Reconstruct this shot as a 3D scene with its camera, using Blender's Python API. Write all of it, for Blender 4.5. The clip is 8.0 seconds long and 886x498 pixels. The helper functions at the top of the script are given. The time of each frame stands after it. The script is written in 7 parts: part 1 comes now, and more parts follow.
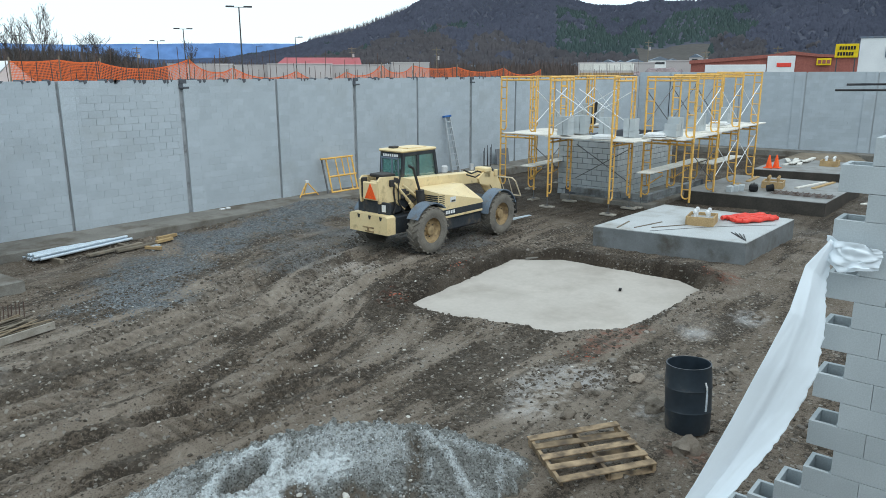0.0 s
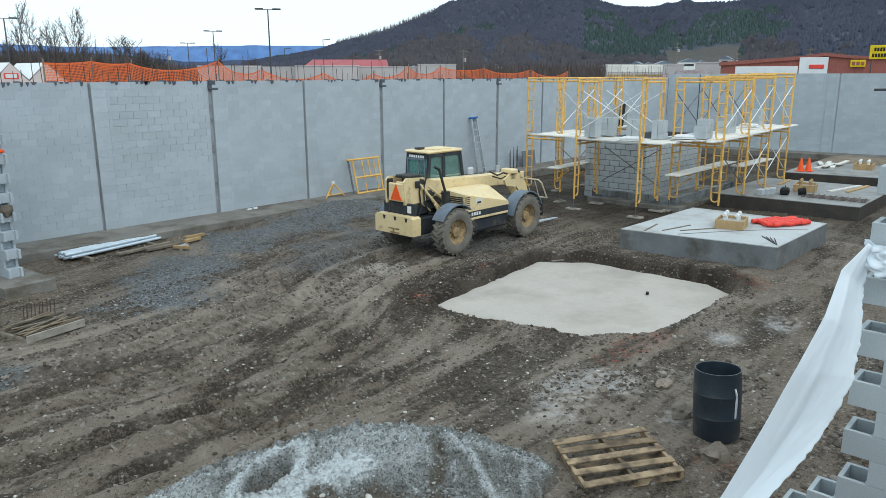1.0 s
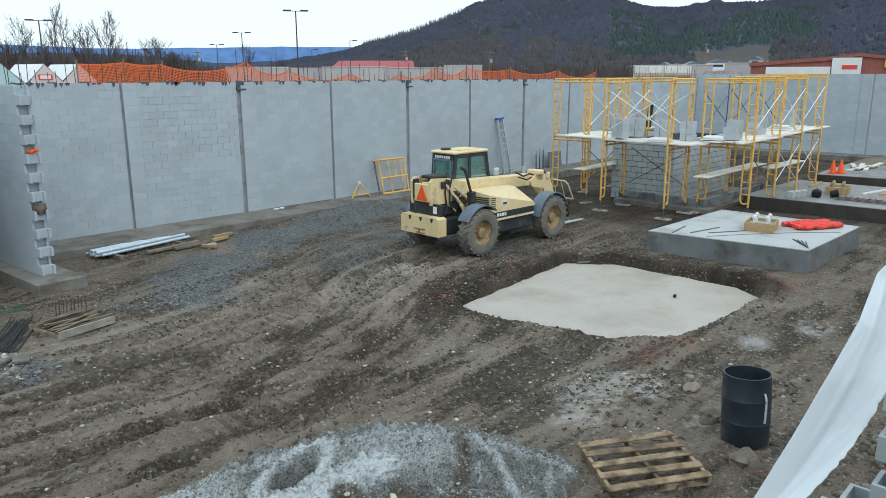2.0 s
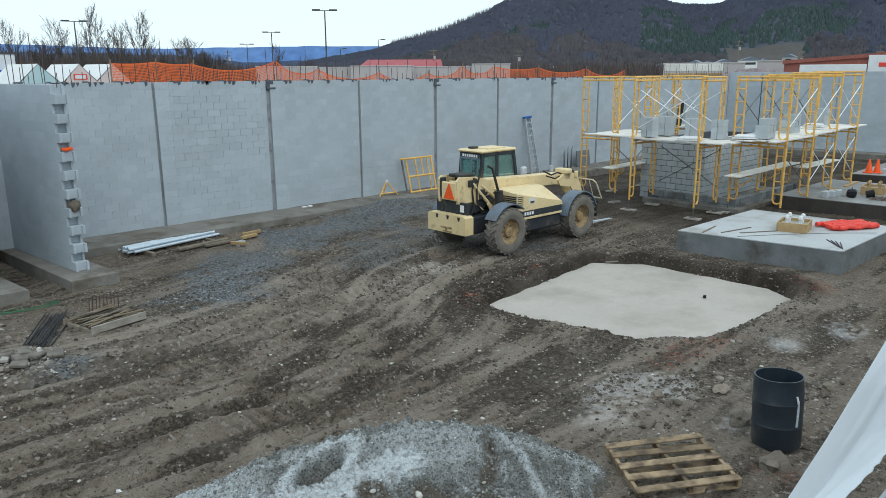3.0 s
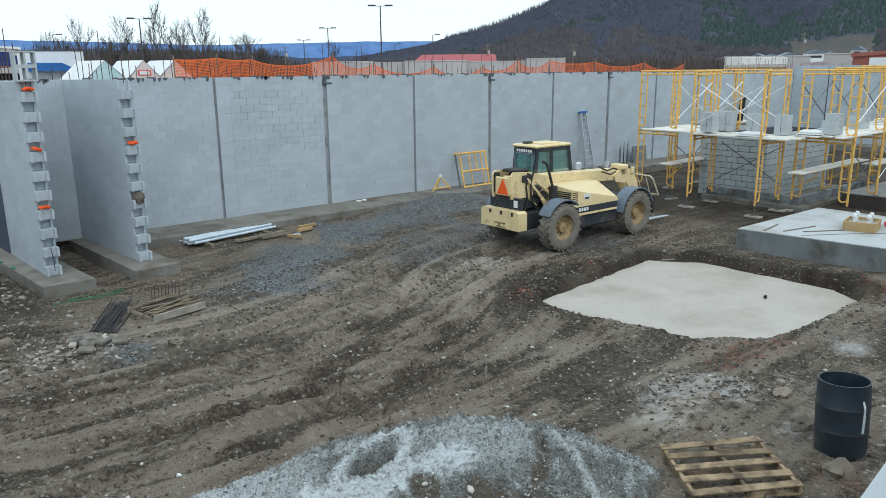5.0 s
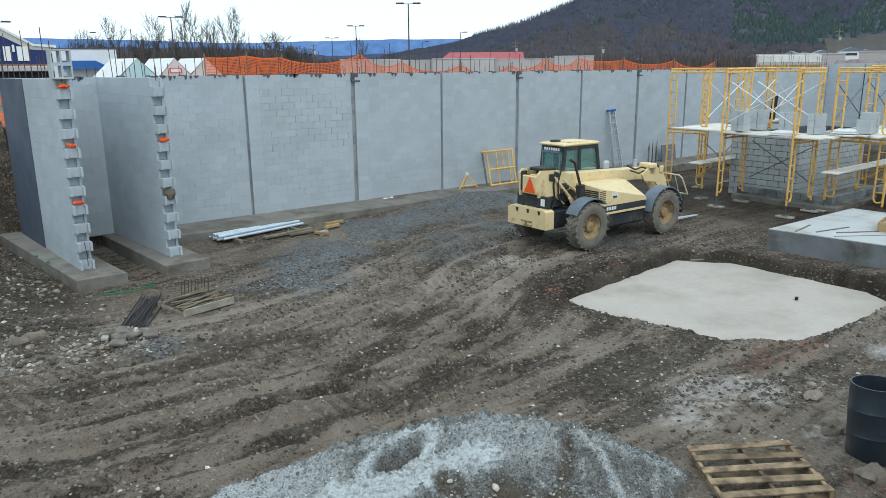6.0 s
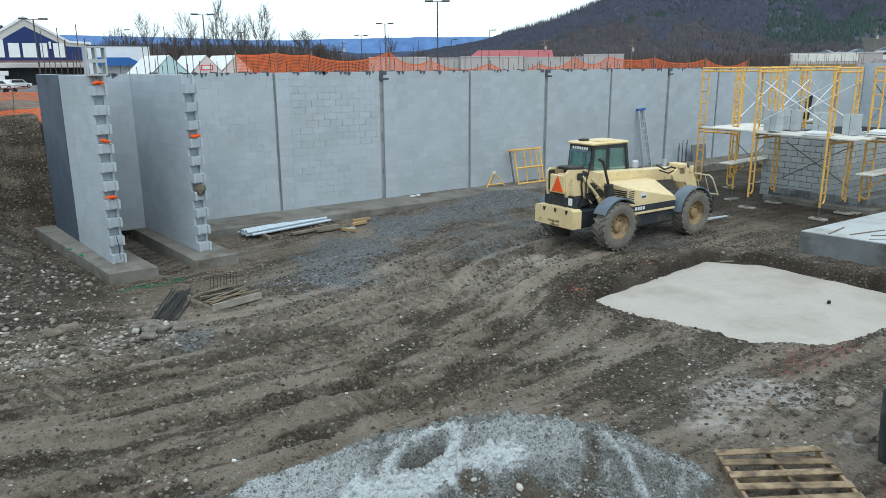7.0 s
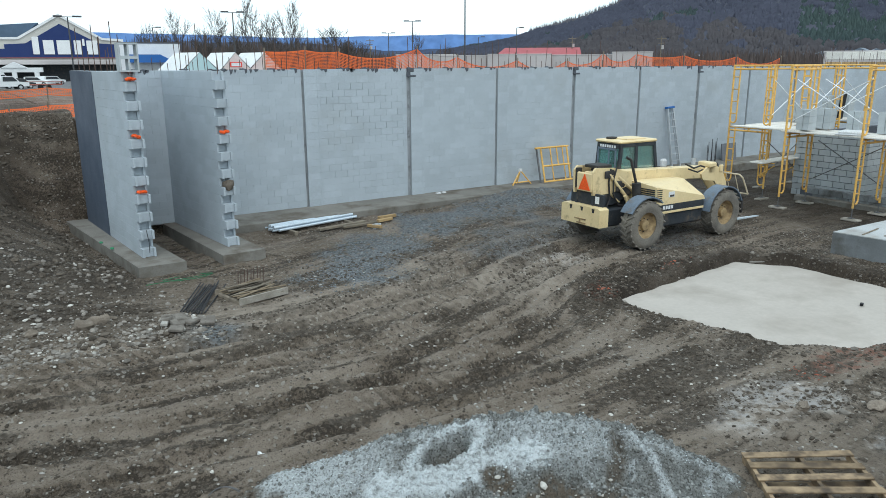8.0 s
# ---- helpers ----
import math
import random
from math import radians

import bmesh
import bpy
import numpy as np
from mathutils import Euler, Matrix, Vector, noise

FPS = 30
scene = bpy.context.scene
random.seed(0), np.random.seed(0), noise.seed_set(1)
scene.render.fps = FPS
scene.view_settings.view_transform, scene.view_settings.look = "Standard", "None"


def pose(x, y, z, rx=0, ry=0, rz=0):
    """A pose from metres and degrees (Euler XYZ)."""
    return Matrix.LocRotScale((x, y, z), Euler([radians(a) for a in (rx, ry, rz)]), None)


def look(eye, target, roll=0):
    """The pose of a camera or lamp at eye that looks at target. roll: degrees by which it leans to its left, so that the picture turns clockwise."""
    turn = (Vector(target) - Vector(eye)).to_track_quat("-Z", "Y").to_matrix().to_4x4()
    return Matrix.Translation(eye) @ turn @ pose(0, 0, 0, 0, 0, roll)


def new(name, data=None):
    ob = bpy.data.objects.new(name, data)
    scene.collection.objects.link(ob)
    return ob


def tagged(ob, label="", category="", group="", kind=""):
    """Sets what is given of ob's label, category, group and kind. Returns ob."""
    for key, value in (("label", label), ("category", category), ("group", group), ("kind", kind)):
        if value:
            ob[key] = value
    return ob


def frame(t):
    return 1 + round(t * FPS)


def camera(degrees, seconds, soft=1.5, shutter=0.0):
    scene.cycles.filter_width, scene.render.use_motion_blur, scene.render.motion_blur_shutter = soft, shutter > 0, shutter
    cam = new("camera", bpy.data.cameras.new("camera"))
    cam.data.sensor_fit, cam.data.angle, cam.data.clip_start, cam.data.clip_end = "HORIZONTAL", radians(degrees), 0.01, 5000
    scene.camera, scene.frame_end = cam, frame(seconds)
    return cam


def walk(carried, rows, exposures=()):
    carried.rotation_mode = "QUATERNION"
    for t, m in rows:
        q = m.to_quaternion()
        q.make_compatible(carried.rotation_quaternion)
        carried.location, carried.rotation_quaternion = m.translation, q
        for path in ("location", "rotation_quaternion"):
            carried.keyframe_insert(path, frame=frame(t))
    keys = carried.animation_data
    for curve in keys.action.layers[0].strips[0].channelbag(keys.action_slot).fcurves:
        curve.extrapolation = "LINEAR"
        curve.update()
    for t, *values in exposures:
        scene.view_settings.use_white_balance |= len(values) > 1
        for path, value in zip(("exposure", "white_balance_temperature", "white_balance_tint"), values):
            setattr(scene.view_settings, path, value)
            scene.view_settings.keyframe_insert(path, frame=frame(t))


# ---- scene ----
cam = camera(62.6, 8.0, soft=0.6)
PATH = [
    (0, (-0.737, -0.011, 4.569), (0.753, 1.237, 4.098), -0.1),
    (0.5, (-0.72, 0.008, 4.563), (0.749, 1.282, 4.094), -0.1),
    (1, (-0.701, 0.025, 4.549), (0.745, 1.326, 4.083), -0.1),
    (1.5, (-0.706, 0.036, 4.542), (0.718, 1.362, 4.078), -0.1),
    (3, (-0.699, 0.049, 4.531), (0.648, 1.451, 4.065), -0.3),
    (3.5, (-0.696, 0.055, 4.524), (0.624, 1.482, 4.055), -0.4),
    (4, (-0.705, 0.061, 4.53), (0.589, 1.511, 4.058), -0.5),
    (4.5, (-0.712, 0.071, 4.525), (0.555, 1.543, 4.05), -0.5),
    (6, (-0.741, 0.077, 4.528), (0.443, 1.614, 4.045), -0.5),
    (6.5, (-0.74, 0.079, 4.528), (0.415, 1.637, 4.043), -0.4),
    (7, (-0.747, 0.081, 4.532), (0.379, 1.66, 4.044), -0.3),
    (7.5, (-0.74, 0.083, 4.523), (0.356, 1.683, 4.033), -0.3),
    (8, (-0.753, 0.092, 4.519), (0.316, 1.709, 4.025), -0.2),
]
EXPOSURE = [(0.0, 0.01), (0.8, 0.0), (1.6, -0.03), (2.4, -0.10), (3.1, -0.17), (3.6, -0.17), (4.2, -0.08), (5.0, -0.03), (6.0, 0.01), (7.0, 0.04), (8.0, 0.06)]
walk(cam, [(t, look(eye, target, roll)) for t, eye, target, roll in PATH], EXPOSURE)

# world: flat overcast sky
world = bpy.data.worlds.new("overcast")
scene.world = world
world.use_nodes = True
wn, wl = world.node_tree.nodes, world.node_tree.links
sky = wn.new("ShaderNodeTexSky")
sky.sky_type, sky.sun_disc = "NISHITA", False
sky.sun_elevation, sky.sun_rotation = radians(38), radians(200)
tone = wn.new("ShaderNodeMixRGB")
tone.inputs["Fac"].default_value = 0.9
tone.inputs["Color2"].default_value = (7.75, 9.35, 10.1, 1)
wl.new(sky.outputs["Color"], tone.inputs["Color1"])
wl.new(tone.outputs["Color"], wn["Background"].inputs["Color"])
wn["Background"].inputs["Strength"].default_value = 0.13
sun = new("sun", bpy.data.lights.new("sun", "SUN"))
sun.data.energy, sun.data.angle, sun.data.color = 0.9, radians(40), (0.98, 0.98, 0.96)
sun.matrix_world = look((0, 0, 50), (14, 36, 0))


# ---- geometry helpers ----
class Geo:
    """Vertices and faces of one mesh, gathered from simple solids."""

    def __init__(self):
        self.v, self.f = [], []

    def add(self, verts, faces, m=None):
        n = len(self.v)
        self.v += [tuple(m @ Vector(p)) for p in verts] if m is not None else [tuple(p) for p in verts]
        self.f += [tuple(n + i for i in face) for face in faces]
        return self

    def box(self, a, b, c=0.0, m=None):
        """A box from corner a to corner b, its edges chamfered by c."""
        (x0, y0, z0), (x1, y1, z1) = a, b
        if c <= 0:
            vs = [(x, y, z) for z in (z0, z1) for x, y in ((x0, y0), (x1, y0), (x1, y1), (x0, y1))]
            return self.add(vs, [(3, 2, 1, 0), (4, 5, 6, 7), (0, 1, 5, 4), (1, 2, 6, 5), (2, 3, 7, 6), (3, 0, 4, 7)], m)
        vs, fs, idx = [], [], {}
        lo, hi = (x0, y0, z0), (x1, y1, z1)
        for sx in (0, 1):
            for sy in (0, 1):
                for sz in (0, 1):
                    s = (sx, sy, sz)
                    for ax in range(3):
                        p = [(hi[k] if s[k] else lo[k]) + (0 if k == ax else (-c if s[k] else c)) for k in range(3)]
                        idx[s, ax] = len(vs)
                        vs.append(p)
        def quad(ids):
            fs.append(tuple(ids))
        for ax in range(3):
            u, w = [k for k in range(3) if k != ax]
            for side in (0, 1):
                ring = []
                for a_, b_ in ((0, 0), (1, 0), (1, 1), (0, 1)):
                    s = [0, 0, 0]
                    s[ax], s[u], s[w] = side, a_, b_
                    ring.append(idx[tuple(s), ax])
                flip = (side == 0) != (ax == 1)
                quad(ring[::-1] if flip else ring)
            for a_ in (0, 1):
                for b_ in (0, 1):
                    s, t = [0, 0, 0], [0, 0, 0]
                    s[u], s[w], t[u], t[w] = a_, b_, a_, b_
                    s[ax], t[ax] = 0, 1
                    s, t = tuple(s), tuple(t)
                    ring = [idx[s, u], idx[t, u], idx[t, w], idx[s, w]]
                    flip = (a_ == b_) == (ax != 1)
                    quad(ring if flip else ring[::-1])
        for sx in (0, 1):
            for sy in (0, 1):
                for sz in (0, 1):
                    s = (sx, sy, sz)
                    tri = (idx[s, 0], idx[s, 1], idx[s, 2])
                    fs.append(tri if (sx + sy + sz) % 2 else tri[::-1])
        return self.add(vs, fs, m)

    def prism(self, poly, a, b, axis="z", m=None):
        """A polygon drawn in the two other axes, pushed from a to b along the axis."""
        place = {"z": lambda p, h: (p[0], p[1], h), "y": lambda p, h: (p[0], h, p[1]), "x": lambda p, h: (h, p[0], p[1])}[axis]
        n = len(poly)
        vs = [place(p, a) for p in poly] + [place(p, b) for p in poly]
        fs = [tuple(range(n))[::-1], tuple(range(n, 2 * n))] + [(i, (i + 1) % n, n + (i + 1) % n, n + i) for i in range(n)]
        return self.add(vs, fs, m)

    def tube(self, p, q, r, r2=None, n=8, caps=True):
        p, q = Vector(p), Vector(q)
        r2 = r if r2 is None else r2
        d = (q - p).normalized()
        u = d.cross(Vector((0, 0, 1)) if abs(d.z) < 0.9 else Vector((1, 0, 0))).normalized()
        w = d.cross(u)
        ring = [(math.cos(2 * math.pi * i / n), math.sin(2 * math.pi * i / n)) for i in range(n)]
        vs = [p + r * (c * u + s * w) for c, s in ring] + [q + r2 * (c * u + s * w) for c, s in ring]
        fs = [(i, n + i, n + (i + 1) % n, (i + 1) % n) for i in range(n)]
        if caps:
            fs += [tuple(range(n)), tuple(range(n, 2 * n))[::-1]]
        return self.add(vs, fs)

    def run(self, pts, r, n=8):
        for p, q in zip(pts, pts[1:]):
            self.tube(p, q, r, n=n)
        return self

    def lathe(self, prof, n=24, m=None, close=False):
        """A profile of (radius, height) turned round z."""
        vs = [(r * math.cos(2 * math.pi * i / n), r * math.sin(2 * math.pi * i / n), z) for r, z in prof for i in range(n)]
        k = len(prof)
        fs = [(j * n + i, j * n + (i + 1) % n, (j + 1) * n + (i + 1) % n, (j + 1) * n + i) for j in range(k - 1) for i in range(n)]
        if close:
            fs += [((k - 1) * n + i, (k - 1) * n + (i + 1) % n, (i + 1) % n, i) for i in range(n)]
        else:
            fs += [tuple(range(n))[::-1], tuple(range((k - 1) * n, k * n))]
        return self.add(vs, fs, m)

    def rock(self, c, size, rnd, m=None):
        """A rough stone: an uneven icosahedron."""
        t = 1.618
        base = [(-1, t, 0), (1, t, 0), (-1, -t, 0), (1, -t, 0), (0, -1, t), (0, 1, t), (0, -1, -t), (0, 1, -t), (t, 0, -1), (t, 0, 1), (-t, 0, -1), (-t, 0, 1)]
        fs = [(0, 11, 5), (0, 5, 1), (0, 1, 7), (0, 7, 10), (0, 10, 11), (1, 5, 9), (5, 11, 4), (11, 10, 2), (10, 7, 6), (7, 1, 8), (3, 9, 4), (3, 4, 2), (3, 2, 6), (3, 6, 8), (3, 8, 9), (4, 9, 5), (2, 4, 11), (6, 2, 10), (8, 6, 7), (9, 8, 1)]
        a = rnd.uniform(0, 6.28)
        ca, sa = math.cos(a), math.sin(a)
        sx, sy, sz = size
        vs = []
        for x, y, z in base:
            k = rnd.uniform(0.72, 1.15) / 1.9
            x, y, z = x * k * sx, y * k * sy, z * k * sz
            vs.append((c[0] + ca * x - sa * y, c[1] + sa * x + ca * y, c[2] + z))
        return self.add(vs, fs, m)


def mesh_of(geo, name, mat, smooth=None):
    me = bpy.data.meshes.new(name)
    me.from_pydata(geo.v, [], geo.f)
    me.materials.append(mat)
    if smooth:
        me.shade_smooth()
        me.set_sharp_from_angle(angle=radians(smooth))
    me.update()
    return me


def part(name, geo, mat, parent=None, label="", smooth=None):
    """One mesh object under a thing or under a part."""
    ob = new(name, mesh_of(geo, name, mat, smooth))
    if parent is not None:
        ob.parent = parent
    if label:
        tagged(ob, label)
    return ob


def thing(name, m, label, category, group="", kind=""):
    """An Empty at a thing's base, which parents its parts."""
    ob = new(name)
    ob.empty_display_size = 0.2
    ob.matrix_basis = m
    return tagged(ob, label, category, group, kind)


def whole(name, geo, mat, label, category, m=None, group="", kind="", smooth=None):
    """A thing that is one mesh."""
    ob = part(name, geo, mat, None, "", smooth)
    if m is not None:
        ob.matrix_basis = m
    return tagged(ob, label, category, group, kind)


def vnoise(x, y, seed=0):
    ix, iy = np.floor(x), np.floor(y)
    fx, fy = x - ix, y - iy
    fx, fy = fx * fx * (3 - 2 * fx), fy * fy * (3 - 2 * fy)
    def h(a, b):
        v = np.sin(a * 127.1 + b * 311.7 + seed * 74.7) * 43758.5453
        return v - np.floor(v)
    return (h(ix, iy) * (1 - fx) + h(ix + 1, iy) * fx) * (1 - fy) + (h(ix, iy + 1) * (1 - fx) + h(ix + 1, iy + 1) * fx) * fy


def fbm(x, y, seed=0, octaves=4):
    out, amp = 0, 0.5
    for k in range(octaves):
        out = out + amp * (vnoise(x * 2**k, y * 2**k, seed + k) - 0.5)
        amp *= 0.55
    return out


def ramp(a, b, x):
    t = np.clip((x - a) / (b - a), 0, 1)
    return t * t * (3 - 2 * t)


# ---- materials ----
def surf(name, col, col2=None, rough=0.8, metal=0.0, scale=2.0, grain=40.0, bump=0.15, dist=0.01, spread=0.5, piece=0.0, island=False, dirt=None, dirt_scale=0.8, dirt_amount=0.0, spec=0.2, speck=0.18):
    """A surface with large patches from col to col2, fine grain, relief, and dirt in patches; piece: brightness spread from piece to piece."""
    mat = bpy.data.materials.new(name)
    mat.use_nodes = True
    nd, ln = mat.node_tree.nodes, mat.node_tree.links
    bsdf = nd["Principled BSDF"]
    pos = nd.new("ShaderNodeNewGeometry")
    col2 = col2 or tuple(c * 0.75 for c in col)
    big, fine = nd.new("ShaderNodeTexNoise"), nd.new("ShaderNodeTexNoise")
    for t, s, d in ((big, scale, 4), (fine, grain, 3)):
        t.inputs["Scale"].default_value, t.inputs["Detail"].default_value = s, d
        ln.new(pos.outputs["Position"], t.inputs["Vector"])
    mix = nd.new("ShaderNodeMixRGB")
    mix.inputs["Color1"].default_value, mix.inputs["Color2"].default_value = (*col, 1), (*col2, 1)
    cr = nd.new("ShaderNodeMapRange")
    cr.inputs["From Min"].default_value, cr.inputs["From Max"].default_value = 0.5 - spread / 2, 0.5 + spread / 2
    ln.new(big.outputs["Fac"], cr.inputs["Value"])
    ln.new(cr.outputs["Result"], mix.inputs["Fac"])
    g = nd.new("ShaderNodeMapRange")
    g.inputs["From Min"].default_value, g.inputs["From Max"].default_value = 0.25, 0.75
    g.inputs["To Min"].default_value, g.inputs["To Max"].default_value = 1 - speck, 1 + speck
    ln.new(fine.outputs["Fac"], g.inputs["Value"])
    val = g.outputs["Result"]
    if piece:
        rnd = nd.new("ShaderNodeObjectInfo") if not island else pos
        pr = nd.new("ShaderNodeMapRange")
        pr.inputs["To Min"].default_value, pr.inputs["To Max"].default_value = 1 - piece, 1 + piece
        ln.new(rnd.outputs["Random Per Island" if island else "Random"], pr.inputs["Value"])
        mul = nd.new("ShaderNodeMath")
        mul.operation = "MULTIPLY"
        ln.new(val, mul.inputs[0])
        ln.new(pr.outputs["Result"], mul.inputs[1])
        val = mul.outputs["Value"]
    sc = nd.new("ShaderNodeVectorMath")
    sc.operation = "SCALE"
    ln.new(mix.outputs["Color"], sc.inputs[0])
    ln.new(val, sc.inputs["Scale"])
    out = sc.outputs["Vector"]
    if dirt:
        dn = nd.new("ShaderNodeTexNoise")
        dn.inputs["Scale"].default_value, dn.inputs["Detail"].default_value, dn.inputs["Roughness"].default_value = dirt_scale, 6, 0.65
        ln.new(pos.outputs["Position"], dn.inputs["Vector"])
        dr = nd.new("ShaderNodeMapRange")
        dr.inputs["From Min"].default_value, dr.inputs["From Max"].default_value = 0.62 - 0.3 * dirt_amount, 0.78 - 0.2 * dirt_amount
        ln.new(dn.outputs["Fac"], dr.inputs["Value"])
        dm = nd.new("ShaderNodeMixRGB")
        dm.inputs["Color2"].default_value = (*dirt, 1)
        ln.new(dr.outputs["Result"], dm.inputs["Fac"])
        ln.new(out, dm.inputs["Color1"])
        out = dm.outputs["Color"]
    ln.new(out, bsdf.inputs["Base Color"])
    bsdf.inputs["Roughness"].default_value, bsdf.inputs["Metallic"].default_value = rough, metal
    bsdf.inputs["Specular IOR Level"].default_value = spec
    if bump:
        b = nd.new("ShaderNodeBump")
        b.inputs["Strength"].default_value, b.inputs["Distance"].default_value = bump, dist
        ln.new(fine.outputs["Fac"], b.inputs["Height"])
        ln.new(b.outputs["Normal"], bsdf.inputs["Normal"])
    return mat


def ground_surface():
    """Soil with masks for gravel, pale mud, wet patches, clay and tarmac carried by the sheet."""
    mat = bpy.data.materials.new("soil")
    mat.use_nodes = True
    nd, ln = mat.node_tree.nodes, mat.node_tree.links
    bsdf = nd["Principled BSDF"]
    pos = nd.new("ShaderNodeNewGeometry")

    def noisy(scale, detail=5, rough=0.6):
        t = nd.new("ShaderNodeTexNoise")
        t.inputs["Scale"].default_value, t.inputs["Detail"].default_value, t.inputs["Roughness"].default_value = scale, detail, rough
        ln.new(pos.outputs["Position"], t.inputs["Vector"])
        return t.outputs["Fac"]

    def remap(v, a, b, c=0.0, d=1.0):
        r = nd.new("ShaderNodeMapRange")
        for k, n in ((a, "From Min"), (b, "From Max"), (c, "To Min"), (d, "To Max")):
            r.inputs[n].default_value = k
        ln.new(v, r.inputs["Value"])
        return r.outputs["Result"]

    def blend(fac, c1, c2):
        m = nd.new("ShaderNodeMixRGB")
        for src, n in ((fac, "Fac"), (c1, "Color1"), (c2, "Color2")):
            if isinstance(src, tuple):
                m.inputs[n].default_value = (*src, 1)
            else:
                ln.new(src, m.inputs[n])
        return m.outputs["Color"]

    def mask(name):
        a = nd.new("ShaderNodeAttribute")
        a.attribute_name = name
        return a.outputs["Fac"]

    def times(a, b):
        m = nd.new("ShaderNodeMath")
        m.operation = "MULTIPLY"
        for k, src in enumerate((a, b)):
            if isinstance(src, float):
                m.inputs[k].default_value = src
            else:
                ln.new(src, m.inputs[k])
        return m.outputs["Value"]

    def drawn(su, sv, detail=5, rough=0.62):
        """Noise drawn out along the wheel tracks."""
        a = nd.new("ShaderNodeAttribute")
        a.attribute_name = "track"
        m = nd.new("ShaderNodeVectorMath")
        m.operation = "MULTIPLY"
        m.inputs[1].default_value = (su, sv, 1)
        ln.new(a.outputs["Vector"], m.inputs[0])
        t = nd.new("ShaderNodeTexNoise")
        t.inputs["Scale"].default_value, t.inputs["Detail"].default_value, t.inputs["Roughness"].default_value = 1.0, detail, rough
        ln.new(m.outputs["Vector"], t.inputs["Vector"])
        return t.outputs["Fac"]

    def plus(a, b):
        m = nd.new("ShaderNodeMath")
        m.operation = "ADD"
        for k, src in enumerate((a, b)):
            if isinstance(src, float):
                m.inputs[k].default_value = src
            else:
                ln.new(src, m.inputs[k])
        return m.outputs["Value"]

    patch, crumb, clod, grit = noisy(0.7, 6), noisy(6.0, 6, 0.7), noisy(17.0, 5, 0.72), noisy(48.0, 4, 0.7)
    streak, thread = drawn(0.45, 3.6, 6), drawn(1.5, 13.0, 5, 0.7)
    wave = nd.new("ShaderNodeTexWave")
    wave.bands_direction = "DIAGONAL"
    for key, v in (("Scale", 2.7), ("Distortion", 2.5), ("Detail", 3.0), ("Detail Scale", 1.6)):
        wave.inputs[key].default_value = v
    along = nd.new("ShaderNodeAttribute")
    along.attribute_name = "track"
    ln.new(along.outputs["Vector"], wave.inputs["Vector"])
    lug = wave.outputs["Fac"]
    band = plus(times(mask("churned"), 0.7), times(remap(streak, 0.62, 0.40), 0.45))
    soil = blend(remap(patch, 0.3, 0.7), (0.162, 0.128, 0.097), (0.258, 0.208, 0.164))
    soil = blend(times(mask("tracked"), remap(band, 0.42, 0.08, 0, 0.7)), soil, (0.35, 0.292, 0.238))
    soil = blend(times(mask("tracked"), remap(band, 0.45, 0.9, 0, 0.8)), soil, (0.108, 0.085, 0.064))
    soil = blend(times(mask("tracked"), remap(thread, 0.53, 0.68, 0, 0.4)), soil, (0.36, 0.305, 0.25))
    soil = blend(remap(crumb, 0.5, 0.68, 0, 0.4), soil, (0.325, 0.269, 0.215))
    # dark crumbs and painted crevice shade gather where the soil is churned
    heap = plus(clod, times(plus(band, -0.5), 0.2))
    soil = blend(remap(heap, 0.53, 0.59, 0, 0.85), soil, (0.050, 0.040, 0.031))
    soil = blend(remap(heap, 0.44, 0.36, 0, 0.4), soil, (0.33, 0.285, 0.235))
    # tread hollows are painted dark where the bump dips
    soil = blend(times(mask("tread"), remap(lug, 0.55, 0.8, 0, 0.5)), soil, (0.085, 0.068, 0.052))
    # shade in the cracks between the grit is painted dark
    soil = blend(remap(grit, 0.55, 0.64, 0, 0.7), soil, (0.040, 0.032, 0.025))
    soil = blend(remap(grit, 0.40, 0.33, 0, 0.5), soil, (0.46, 0.41, 0.35))
    vor = nd.new("ShaderNodeTexVoronoi")
    vor.inputs["Scale"].default_value = 26.0
    ln.new(pos.outputs["Position"], vor.inputs["Vector"])
    rocks = nd.new("ShaderNodeSeparateColor")
    ln.new(vor.outputs["Color"], rocks.inputs["Color"])
    soil = blend(remap(rocks.outputs["Green"], 0.955, 0.965), soil, (0.36, 0.33, 0.29))
    grav = blend(rocks.outputs["Red"], (0.062, 0.068, 0.073), (0.27, 0.288, 0.297))
    col = blend(times(mask("pale"), remap(crumb, 0.3, 0.55)), soil, (0.53, 0.455, 0.38))
    col = blend(times(mask("gravel"), remap(plus(crumb, times(patch, 0.35)), 0.55, 0.68)), col, grav)
    col = blend(times(mask("clay"), remap(crumb, 0.45, 0.6, 0, 0.85)), col, (0.27, 0.125, 0.088))
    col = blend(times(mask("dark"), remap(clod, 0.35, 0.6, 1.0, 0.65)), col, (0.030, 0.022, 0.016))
    puddle = times(mask("wet"), remap(plus(times(patch, 0.5), times(crumb, 0.5)), 0.40, 0.52))
    col = blend(times(puddle, 0.8), col, (0.225, 0.215, 0.21))
    col = blend(mask("tarmac"), col, (0.16, 0.16, 0.165))
    ln.new(col, bsdf.inputs["Base Color"])
    damp = remap(patch, 0.45, 0.62, 0.85, 0.5)
    rough = nd.new("ShaderNodeMath")
    rough.operation = "MULTIPLY"
    ln.new(damp, rough.inputs[0])
    ln.new(remap(puddle, 0.0, 0.7, 1.0, 0.26), rough.inputs[1])
    ln.new(rough.outputs["Value"], bsdf.inputs["Roughness"])
    ln.new(remap(puddle, 0.0, 0.7, 0.16, 0.6), bsdf.inputs["Specular IOR Level"])
